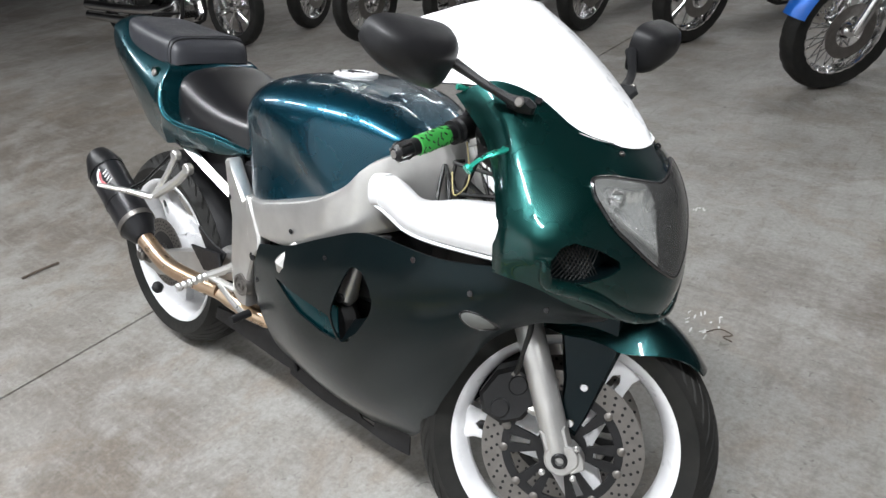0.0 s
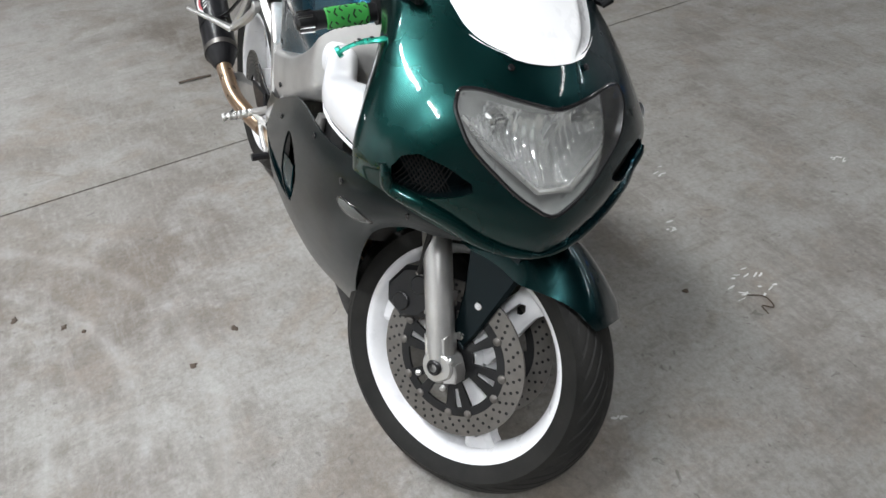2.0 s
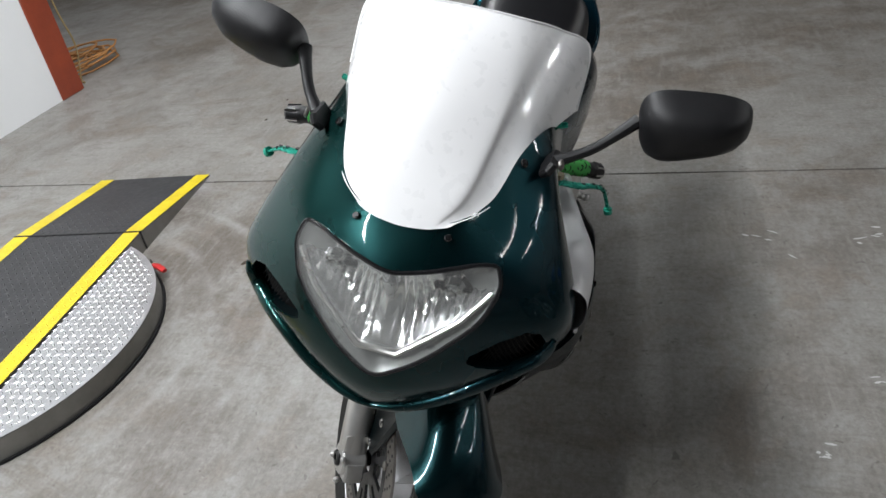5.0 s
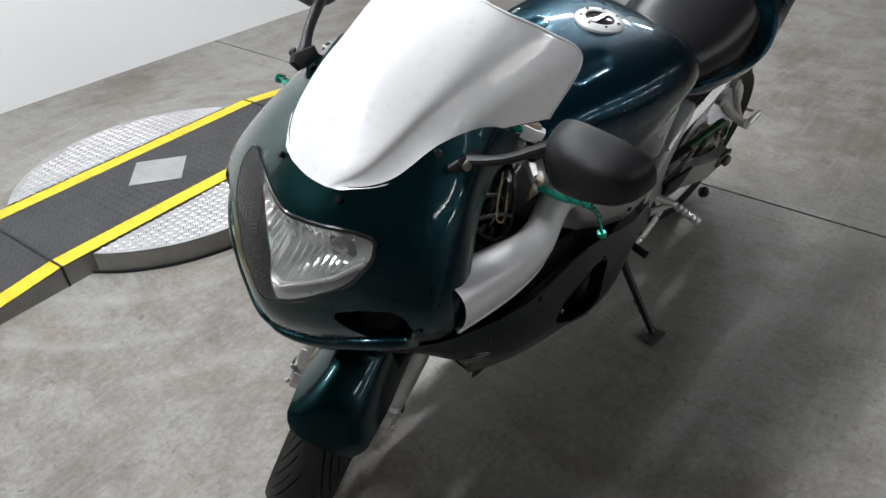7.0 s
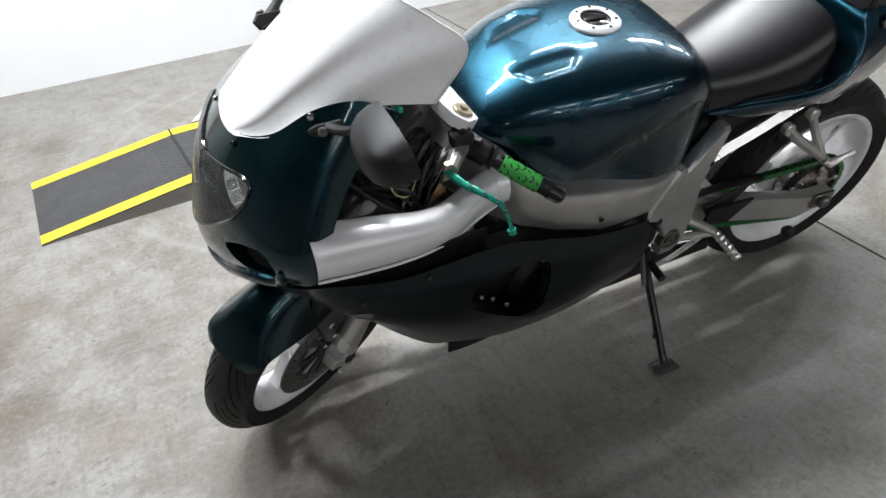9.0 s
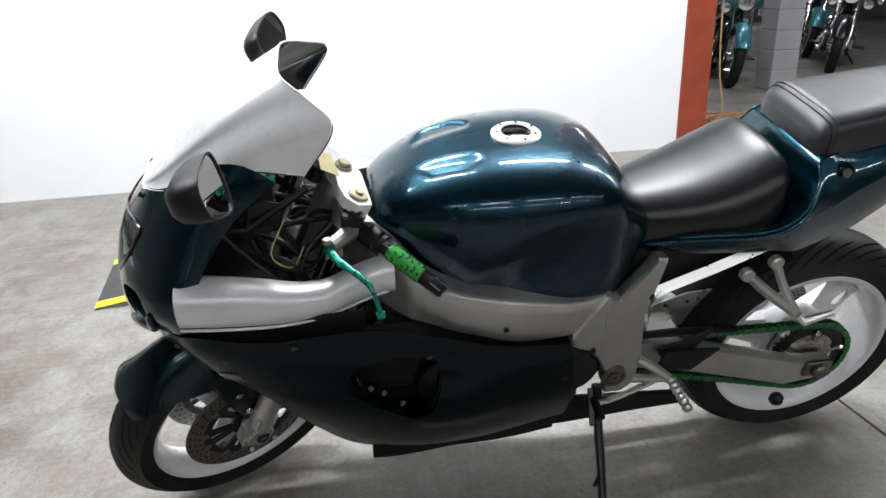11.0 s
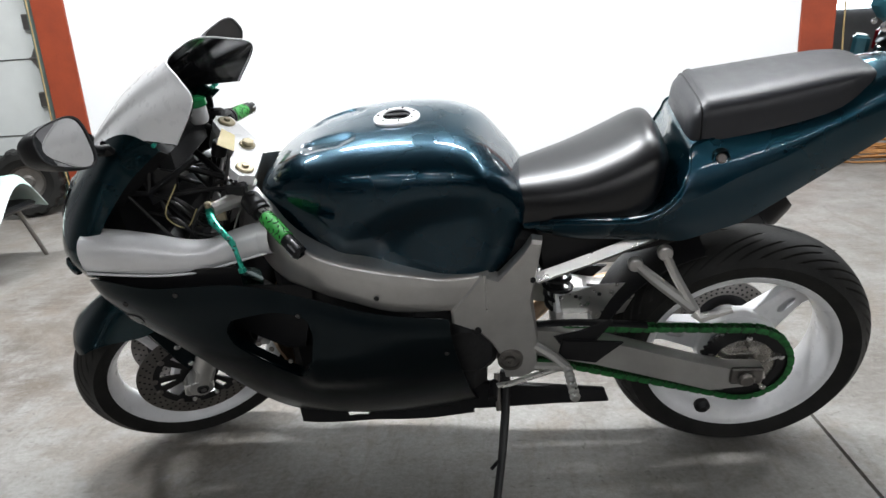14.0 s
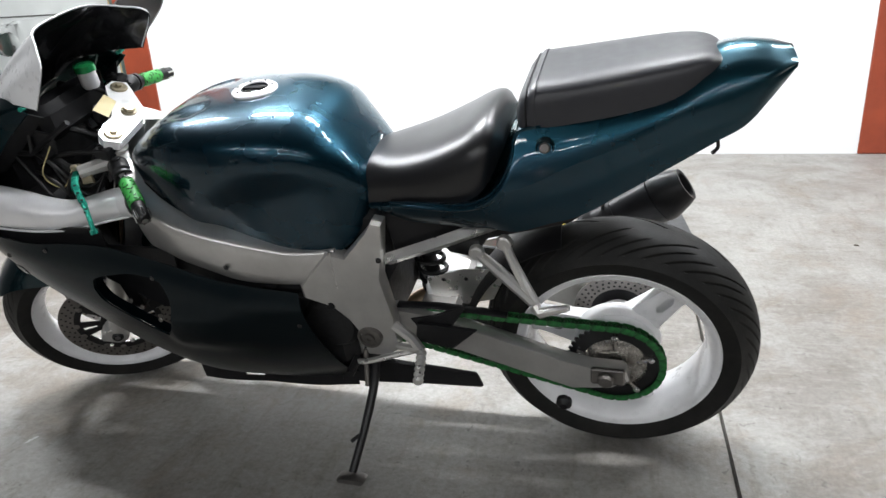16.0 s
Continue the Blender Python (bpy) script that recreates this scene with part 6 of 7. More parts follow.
# ---- the room ----
def material_floor():
    """Old concrete: broad stains, mottling, speckle, dark drips and pale scuffs in rings round the turntable."""
    m = bpy.data.materials.new("stained_concrete")
    m.use_nodes = True
    n, l = m.node_tree.nodes, m.node_tree.links
    b = n["Principled BSDF"]
    co = n.new("ShaderNodeTexCoord")

    def noise_at(scale, detail, rough=0.6, warp=0.0):
        q = n.new("ShaderNodeTexNoise")
        q.inputs["Scale"].default_value, q.inputs["Detail"].default_value, q.inputs["Roughness"].default_value, q.inputs["Distortion"].default_value = scale, detail, rough, warp
        l.new(co.outputs["Object"], q.inputs["Vector"])
        return q.outputs["Fac"]

    def streak(sx, sy, turn):
        mp = n.new("ShaderNodeMapping")
        mp.inputs["Scale"].default_value, mp.inputs["Rotation"].default_value = (sx, sy, 1.0), (0, 0, radians(turn))
        q = n.new("ShaderNodeTexNoise")
        q.inputs["Scale"].default_value, q.inputs["Detail"].default_value, q.inputs["Roughness"].default_value = 1.0, 7.0, 0.66
        l.new(co.outputs["Object"], mp.inputs["Vector"]), l.new(mp.outputs[0], q.inputs["Vector"])
        return q.outputs["Fac"]

    def ramp_of(fac, p0, p1, c0=(0, 0, 0, 1), c1=(1, 1, 1, 1)):
        q = n.new("ShaderNodeValToRGB")
        q.color_ramp.elements[0].position, q.color_ramp.elements[1].position = p0, p1
        q.color_ramp.elements[0].color, q.color_ramp.elements[1].color = c0, c1
        l.new(fac, q.inputs["Fac"])
        return q.outputs["Color"]

    def mixed(fac, a, c, mode="MIX"):
        q = n.new("ShaderNodeMix")
        q.data_type, q.blend_type = "RGBA", mode
        for sock, v in (("Factor", fac), ("A", a), ("B", c)):
            if isinstance(v, (int, float, tuple)):
                q.inputs[sock].default_value = v
            else:
                l.new(v, q.inputs[sock])
        return q.outputs["Result"]

    base = mixed(ramp_of(noise_at(0.6, 6, 0.62, 0.5), 0.42, 0.60), (0.36, 0.348, 0.330, 1), (0.185, 0.160, 0.136, 1))
    base = mixed(ramp_of(noise_at(2.8, 9, 0.70, 0.2), 0.46, 0.62, (0, 0, 0, 1), (0.8, 0.8, 0.8, 1)), base, (0.41, 0.40, 0.385, 1))
    base = mixed(ramp_of(noise_at(8.0, 9, 0.72, 0.3), 0.50, 0.68, (0, 0, 0, 1), (0.5, 0.5, 0.5, 1)), base, (0.170, 0.144, 0.118, 1))
    # trowel marks: streaks drawn out along one direction, faint
    base = mixed(ramp_of(streak(5.0, 42.0, 33), 0.50, 0.70, (0, 0, 0, 1), (0.45, 0.45, 0.45, 1)), base, (0.43, 0.42, 0.40, 1))
    base = mixed(ramp_of(streak(30.0, 4.0, -24), 0.53, 0.72, (0, 0, 0, 1), (0.5, 0.5, 0.5, 1)), base, (0.19, 0.165, 0.14, 1))
    # brown oil-soaked patches with ragged edges
    base = mixed(ramp_of(noise_at(1.1, 10, 0.74, 1.2), 0.54, 0.60, (0, 0, 0, 1), (0.45, 0.45, 0.45, 1)), base, (0.200, 0.160, 0.122, 1))
    base = mixed(ramp_of(noise_at(23.0, 7, 0.75, 0.1), 0.52, 0.70, (0, 0, 0, 1), (0.42, 0.42, 0.42, 1)), base, (0.43, 0.415, 0.39, 1))
    base = mixed(ramp_of(noise_at(3.3, 7, 0.72, 0.5), 0.52, 0.66, (0, 0, 0, 1), (0.6, 0.6, 0.6, 1)), base, (0.28, 0.232, 0.19, 1))
    base = mixed(ramp_of(noise_at(60, 6, 0.8), 0.32, 0.70, (0, 0, 0, 1), (0.8, 0.8, 0.8, 1)), base, (0.24, 0.235, 0.225, 1), "OVERLAY")
    base = mixed(ramp_of(noise_at(34, 3, 0.5, 1.0), 0.66, 0.73, (0, 0, 0, 1), (0.6, 0.6, 0.6, 1)), base, (0.09, 0.08, 0.07, 1))
    # scuffed rings
    off = n.new("ShaderNodeVectorMath")
    off.operation = "SUBTRACT"
    off.inputs[1].default_value = (0.910, -1.654, 0)
    l.new(co.outputs["Object"], off.inputs[0])
    ln = n.new("ShaderNodeVectorMath")
    ln.operation = "LENGTH"
    l.new(off.outputs[0], ln.inputs[0])
    total = None
    for r, w, k in ((1.15, 0.035, 0.3), (0.97, 0.03, 0.34), (0.75, 0.035, 0.34), (0.64, 0.02, 0.25), (0.86, 0.02, 0.15)):
        d = n.new("ShaderNodeMath")
        d.operation = "SUBTRACT"
        d.inputs[1].default_value = r
        l.new(ln.outputs["Value"], d.inputs[0])
        a = n.new("ShaderNodeMath")
        a.operation = "ABSOLUTE"
        l.new(d.outputs[0], a.inputs[0])
        q = n.new("ShaderNodeMapRange")
        q.inputs["From Min"].default_value, q.inputs["From Max"].default_value = w, 0.0
        q.inputs["To Min"].default_value, q.inputs["To Max"].default_value = 0.0, k
        l.new(a.outputs[0], q.inputs["Value"])
        if total is None:
            total = q.outputs["Result"]
        else:
            s = n.new("ShaderNodeMath")
            s.operation = "MAXIMUM"
            l.new(total, s.inputs[0]), l.new(q.outputs["Result"], s.inputs[1])
            total = s.outputs[0]
    brk = n.new("ShaderNodeMath")
    brk.operation = "MULTIPLY"
    l.new(total, brk.inputs[0]), l.new(ramp_of(noise_at(3.5, 6, 0.7), 0.40, 0.62), brk.inputs[1])
    base = mixed(brk.outputs[0], base, (0.50, 0.50, 0.49, 1))
    base = mixed(1.0, base, (0.84, 0.84, 0.83, 1), "MULTIPLY")
    l.new(base, b.inputs["Base Color"])
    mr = n.new("ShaderNodeMapRange")
    mr.inputs["To Min"].default_value, mr.inputs["To Max"].default_value = 0.30, 0.68
    l.new(noise_at(4.0, 7, 0.7), mr.inputs["Value"])
    l.new(mr.outputs["Result"], b.inputs["Roughness"])
    bp = n.new("ShaderNodeBump")
    bp.inputs["Strength"].default_value, bp.inputs["Distance"].default_value = 0.6, 0.003
    l.new(noise_at(70, 8, 0.78), bp.inputs["Height"])
    l.new(bp.outputs["Normal"], b.inputs["Normal"])
    return m


FLOOR = material_floor()
WALLP = mat("white_wall_paint", (0.82, 0.83, 0.83), 0.6, var=0.04, scale=1.5, bump=0.05, bscale=120)
GREYW = mat("grey_painted_wall", (0.22, 0.22, 0.225), 0.7, var=0.15, scale=2)
CEILP = mat("ceiling_paint", (0.10, 0.10, 0.105), 0.8, var=0.1, scale=2)
REDP = mat("worn_red_brown_steel", (0.30, 0.055, 0.022), 0.45, 0.0, (0.22, 0.04, 0.018), scale=5, bump=0.1, bscale=50)
YEL = mat("yellow_line_paint", (0.75, 0.58, 0.02), 0.45, var=0.2, scale=20, bump=0.1, bscale=120)
PLATE = mat("bright_tread_plate", (0.62, 0.62, 0.63), 0.33, 0.85, var=0.2, scale=10)
PLATE_DARK = mat("dark_tread_plate", (0.05, 0.05, 0.052), 0.5, 0.2, var=0.3, scale=10)
SKIRT = mat("grey_ramp_skirt", (0.27, 0.26, 0.24), 0.5, 0.3, var=0.2)
DARKLINE = mat("dark_joint", (0.06, 0.055, 0.05), 0.9)

X0, X1, Y0, Y1 = -9.0, 7.0, -3.135, 9.0
g = G()
prof = [(X0 - 4, 0), (-0.2812, 0), (-0.2800, -0.024), (-0.2720, -0.024), (-0.2708, 0), (X1 + 2, 0), (X1 + 2, -0.2), (X0 - 4, -0.2)]
g.grid([[(x, y, z) for x, z in prof] for y in (-14.0, Y1 + 0.2)], closed_v=True)
build("floor", g, FLOOR, None, "worn, stained grey-brown concrete floor with a saw-cut joint", 0, category="floor", kind="structure")
build("wall_south", G().box(-1.447, 3.347, Y0 - 0.2, Y0, 0, CEIL), WALLP, None, "plain white painted wall", 0, category="wall", kind="structure")
build("wall_north", G().box(X0, X1, Y1, Y1 + 0.2, 0, CEIL), GREYW, None, "grey painted wall", 0, category="wall", kind="structure")
build("wall_east", G().box(X1, X1 + 0.2, Y0 - 0.2, Y1, 0, CEIL), GREYW, None, "grey painted wall", 0, category="wall", kind="structure")
build("wall_west", G().box(X0 - 4.2, X0 - 4, -14, Y1, 0, CEIL), GREYW, None, "grey painted wall", 0, category="wall", kind="structure")
build("wall_far", G().box(X0 - 4, X1, -14.2, -14, 0, CEIL), GREYW, None, "grey painted wall", 0, category="wall", kind="structure")
build("wall_side", G().box(3.2, 3.4, -14, Y0 - 0.2, 0, CEIL), GREYW, None, "grey painted wall", 0, category="wall", kind="structure")
build("ceiling", G().box(X0 - 4, X1, -14, Y1, CEIL, CEIL + 0.2), CEILP, None, "grey painted ceiling", 0, category="ceiling", kind="structure")
LAMPM = emit("lamp_tube", (1.0, 0.97, 0.93), 9.0)
HOUSING = mat("white_lamp_housing", (0.8, 0.8, 0.8), 0.5)
for x, y, n in [(x, y, 1.2) for y in STRIPS for x in STRIP_X[:len(STRIPS[y])]]:
    ob = build("strip_light", G().box(x - n / 2 - 0.03, x + n / 2 + 0.03, y - 0.1, y + 0.1, CEIL - 0.1, CEIL, 0.01), HOUSING, None, "white fluorescent strip light on the ceiling", 0, category="ceiling light", group="strip lights")
    for d in (-0.05, 0.05):
        build("tube", G().tube([(x - n / 2, y + d, CEIL - 0.125), (x + n / 2, y + d, CEIL - 0.125)], 0.013, 8), LAMPM, ob)
for nm, xa, xb in (("door_post_west", -1.665, -1.447), ("door_post_east", 3.347, 3.575)):
    build(nm, G().box(xa, xb, Y0 - 0.14, Y0 + 0.012, 0, CEIL, 0.006), REDP, None, "worn red-brown painted steel door post", 0, category="door post", kind="structure")

# turntable ramp
RM = pose(0.914, -1.668, 0, 0, 0, 3.90)
ramp = tagged(new("turntable_ramp"), "low motorcycle turntable, dark ramps, yellow edges, bright round wings", "ramp")
ramp.matrix_world = RM
HT, HW, FL, RAD = 0.075, 0.283, 0.622, 0.600
prof = [(-1.237, 0.004), (-FL, HT), (FL, HT), (1.22, 0.004)]
g = G()
rr = [[(x, y, z) for x, z in prof] + [(1.22, y, 0), (-1.237, y, 0)] for y in (-HW, HW)]
g.grid(rr, closed_v=True).cap(rr[0]).cap(rr[1])
build("ramp_body", g, SKIRT, ramp, "grey steel ramp sides", 0)
g = G()
g.grid([[(x, y, z + 0.003) for x, z in prof] for y in (-HW + 0.065, HW - 0.065)])
build("deck", g, PLATE_DARK, ramp, "dark tread-plate deck", 0)
for s in (-1, 1):
    g = G().grid([[(x, y, z + 0.0045) for x, z in prof] for y in (s * HW, s * (HW - 0.068))])
    build("edge_stripe", g, YEL, ramp, "yellow painted edge stripe", 0)
    top = [(RAD * math.cos(a), s * RAD * math.sin(a)) for a in np.linspace(0, math.pi, 49) if RAD * math.sin(a) > HW - 0.001]
    g = G()
    g.add([(x, y, HT) for x, y in top] + [(x, y, 0) for x, y in top], [tuple(range(len(top)))] + [(k, k + 1, len(top) + k + 1, len(top) + k) for k in range(len(top) - 1)])
    build("wing_side", g, SKIRT, ramp, "grey steel wing side", 30)
    g = G()
    g.add([(x, y, HT + 0.003) for x, y in top], [tuple(range(len(top)))])
    build("wing", g, PLATE, ramp, "bright aluminium tread-plate wing", 0)
g = G()
for x in (-FL, FL):
    g.box(x - 0.004, x + 0.004, -HW - 0.002, HW + 0.002, 0.0, HT + 0.0065)
build("deck_joints", g, BLACK, ramp, "black joint between ramp and deck", 0)
g = G().box(-0.1, 0.1, -0.1, 0.1, HT + 0.002, HT + 0.006).move(Matrix.Translation((0.04, -0.02, 0)) @ Matrix.Rotation(radians(48), 4, "Z"))
build("plate_square", g, PLATE, ramp, "bright square of tread plate", 0)


# raised tread lozenges
def tread(inside, z_at, pitch, size, h):
    """Rows of raised lozenges, turned this way and that, wherever inside(x, y) holds."""
    g = G()
    n = int(1.4 / pitch)
    for i in range(-n, n + 1):
        for j in range(-n, n + 1):
            x, y = (i + 0.5 * (j % 2)) * pitch, j * pitch * 0.5
            if not inside(x, y):
                continue
            a = 0.79 if (j % 2) else -0.79
            c, s = math.cos(a) * size, math.sin(a) * size
            w = size * 0.28
            px, py = -math.sin(a) * w, math.cos(a) * w
            z = z_at(x)
            g.add([(x - c, y - s, z), (x + px, y + py, z), (x + c, y + s, z), (x - px, y - py, z), (x - c * 0.3, y - s * 0.3, z + h), (x + c * 0.3, y + s * 0.3, z + h)],
                  [(0, 3, 4), (3, 5, 4), (3, 2, 5), (2, 1, 5), (1, 4, 5), (1, 0, 4)])
    return g


def ramp_z(x):
    return HT + 0.003 if abs(x) <= FL else 0.004 + (HT - 0.001) * max(0, (1.237 + x if x < 0 else 1.22 - x) / (0.613 if x < 0 else 0.596))


build("deck_tread", tread(lambda x, y: -1.217 < x < 1.20 and abs(y) < HW - 0.075, ramp_z, 0.034, 0.011, 0.0018), PLATE_DARK, ramp, "raised tread lozenges", 0, kind="stuff", fix=False)
build("stripe_tread", tread(lambda x, y: -1.217 < x < 1.20 and HW - 0.062 < abs(y) < HW - 0.008, lambda x: ramp_z(x) + 0.0015, 0.034, 0.010, 0.0012), YEL, ramp, "raised tread lozenges", 0, kind="stuff", fix=False)
for s in (-1, 1):
    build("wing_tread", tread(lambda x, y, s=s: s * y > HW + 0.008 and x * x + y * y < (RAD - 0.012) ** 2, lambda x: HT + 0.003, 0.030, 0.0115, 0.0022), PLATE, ramp, "raised tread lozenges", 0, kind="stuff", fix=False)
g = G()
ring = [(RAD * math.cos(a) * 1.008, RAD * math.sin(a) * 1.008, 0.004) for a in np.linspace(0.45, math.pi - 0.45, 40)]
g.tube(ring, 0.005, 6)
build("rubber_seal", g, BLACK, ramp, "black rubber edge at the floor")
g = G().tube([(0.463, -1.310, 0.03), (0.433, -1.275, 0.035)], 0.012, 8)
clamp = build("valve", g, BRASS, None, "small valve with a red lever beside the turntable", category="valve")
build("valve_body", G().disc((0.423, -1.320, 0.015), (0, 0, 1), 0.018, 0.03, 12, 0.004), STEEL, clamp)
build("valve_lever", G().tube([(0.448, -1.275, 0.045), (0.463, -1.245, 0.048), (0.478, -1.210, 0.04)], [0.010, 0.014, 0.011], 10, flat=0.6), RED, clamp, "red plastic lever")

# crumbs, scratches and chalk on the floor
CRUMB = mat("dark_crumb", (0.07, 0.05, 0.035), 0.8)
CHALK = mat("white_scratch", (0.62, 0.61, 0.60), 0.8)
random.seed(21)
for x, y, r in ((0.769, -0.405, 0.018), (0.845, -0.534, 0.016), (0.486, -0.826, 0.017), (0.367, -0.952, 0.018), (0.536, -0.777, 0.01), (1.322, 0.695, 0.014), (-1.26, -1.455, 0.012), (-0.979, -1.465, 0.012)):
    g, n = G(), 11
    top = []
    for k in range(n):
        a = 2 * math.pi * k / n
        q = r * random.uniform(0.4, 1.1)
        top.append((x + q * math.cos(a), y + 0.7 * q * math.sin(a)))
    g.add([(a, b, 0.0005) for a, b in top] + [(x + (a - x) * 0.6, y + (b - y) * 0.6, 0.004) for a, b in top], [tuple(range(n, 2 * n))] + [(k, (k + 1) % n, n + (k + 1) % n, n + k) for k in range(n)])
    build("crumb", g, CRUMB, None, "dark crumb of dirt on the concrete", 40, category="dirt", group="crumbs")
for cx, cy, n, spread, ln in ((1.395, 0.847, 16, 0.06, 0.035), (1.087, 0.859, 7, 0.025, 0.03), (1.115, 1.553, 7, 0.02, 0.03), (0.229, 0.854, 5, 0.09, 0.05), (0.197, 1.229, 5, 0.09, 0.05), (0.843, 1.023, 4, 0.04, 0.03), (1.558, 0.278, 4, 0.012, 0.03), (0.206, 1.188, 4, 0.05, 0.06)):
    g = G()
    for k in range(n):
        x, y = cx + random.uniform(-spread, spread), cy + random.uniform(-spread, spread)
        a = random.uniform(0.6, 2.0)
        l2, w = ln * random.uniform(0.3, 1), random.uniform(0.0015, 0.005)
        c, s = math.cos(a), math.sin(a)
        pts = []
        for q in range(8):
            t = 2 * math.pi * q / 8
            u, v = l2 * math.cos(t) * random.uniform(0.7, 1.1) / 2, w * math.sin(t) * random.uniform(0.5, 1.3)
            pts.append((x + u * c - v * s, y + u * s + v * c, 0.0008 + 0.0001 * k))
        g.add(pts, [tuple(range(8))])
    build("floor_scratches", g, CHALK, None, "white scratches and chalk on the concrete", 0, category="scratches", kind="stuff", fix=False)
build("twig", G().tube([tuple(p) for p in catmull([(-1.007, -0.19, 0.006), (-1.001, -0.115, 0.008), (-0.992, -0.042, 0.006)], 8)], 0.008, 6, flat=0.5), CRUMB, None, "brown strip of debris lying on the concrete", category="debris")
build("hair_tie", G().tube([tuple(p) for p in catmull([(1.423, 0.812, 0.003), (1.453, 0.843, 0.004), (1.493, 0.833, 0.003), (1.473, 0.812, 0.003), (1.503, 0.802, 0.003)], 20)], 0.0018, 5), CRUMB, None, "thin brown wire lying on the concrete", category="wire")

# ---- other motorcycles ----
CREAM = mat("pale_paint", (0.6, 0.6, 0.58), 0.3, coat=0.5)
BLUE_P = shiny_paint("bright_blue_paint", (0.01, 0.12, 0.5), (0.01, 0.12, 0.5), metal=0.3)
RED_P = shiny_paint("deep_red_paint", (0.25, 0.01, 0.015), (0.25, 0.01, 0.015), metal=0.3)
BLACK_P = shiny_paint("black_paint", (0.008, 0.008, 0.009), (0.008, 0.008, 0.009), metal=0.1)
TEAL_P = shiny_paint("pale_teal_paint", (0.06, 0.22, 0.28), (0.06, 0.22, 0.28), metal=0.3)


def wire_wheel(root, x, r, w, wire, material):
    """Tyre, rim, hub and spokes of a cruiser's wheel standing at x."""
    m = Matrix.Translation((x, 0, r))
    wh = build("wheel", G().lathe([(r * 0.70, -w * 0.38), (r * 0.74, -w * 0.40), (r * 0.70, -w * 0.30), (r * 0.66, 0), (r * 0.70, w * 0.30), (r * 0.74, w * 0.40), (r * 0.70, w * 0.38), (r * 0.64, 0)], 40, close=True).move(m), material, root, "chrome wheel")
    tr = []
    n = 96
    for k in range(n):
        a = 2 * math.pi * k / n
        lug = 0.004 if k % 4 < 1 else 0
        tr.append([((q - (lug if 0.5 < abs(h) < 0.95 else 0)) * math.cos(a), h * w / 2, (q - (lug if 0.5 < abs(h) < 0.95 else 0)) * math.sin(a)) for q, h in ((r * 0.72, -0.78), (r * 0.84, -1), (r * 0.94, -0.9), (r * 0.985, -0.6), (r, 0), (r * 0.985, 0.6), (r * 0.94, 0.9), (r * 0.84, 1), (r * 0.72, 0.78))])
    build("tyre", G().grid(tr, closed_u=True).move(m), RUBBER, wh, "black rubber tyre")
    build("hub", G().lathe([(0.0, -w * 0.7), (0.03, -w * 0.7), (0.045, -w * 0.45), (0.03, 0), (0.045, w * 0.45), (0.03, w * 0.7), (0.0, w * 0.7)], 20).move(m), material, wh)
    g = G()
    if wire:
        for k in range(44):
            a = 2 * math.pi * k / 44
            b = a + (0.5 if k % 4 < 2 else -0.5)
            s = 1 if k % 2 else -1
            g.tube([(0.04 * math.cos(b), s * w * 0.42, 0.04 * math.sin(b)), (r * 0.68 * math.cos(a), s * w * 0.1, r * 0.68 * math.sin(a))], 0.0032, 5)
        build("wire_spokes", g.move(m), material, wh, "chrome wire spokes", kind="stuff")
    else:
        for k in range(9):
            a = 2 * math.pi * k / 9
            sp = G()
            for d in (-0.07, 0.07):
                sp.tube([(0.03 * math.cos(a), 0, 0.03 * math.sin(a)), (r * 0.4 * math.cos(a + d * 0.5), 0, r * 0.4 * math.sin(a + d * 0.5)), (r * 0.68 * math.cos(a + d), 0, r * 0.68 * math.sin(a + d))], [0.013, 0.010, 0.008], 6)
            build("spoke", sp.move(m), material, wh)
    build("brake_disc", brake_disc(0.08, 0.14, w * 0.62).move(m), STEEL, wh)


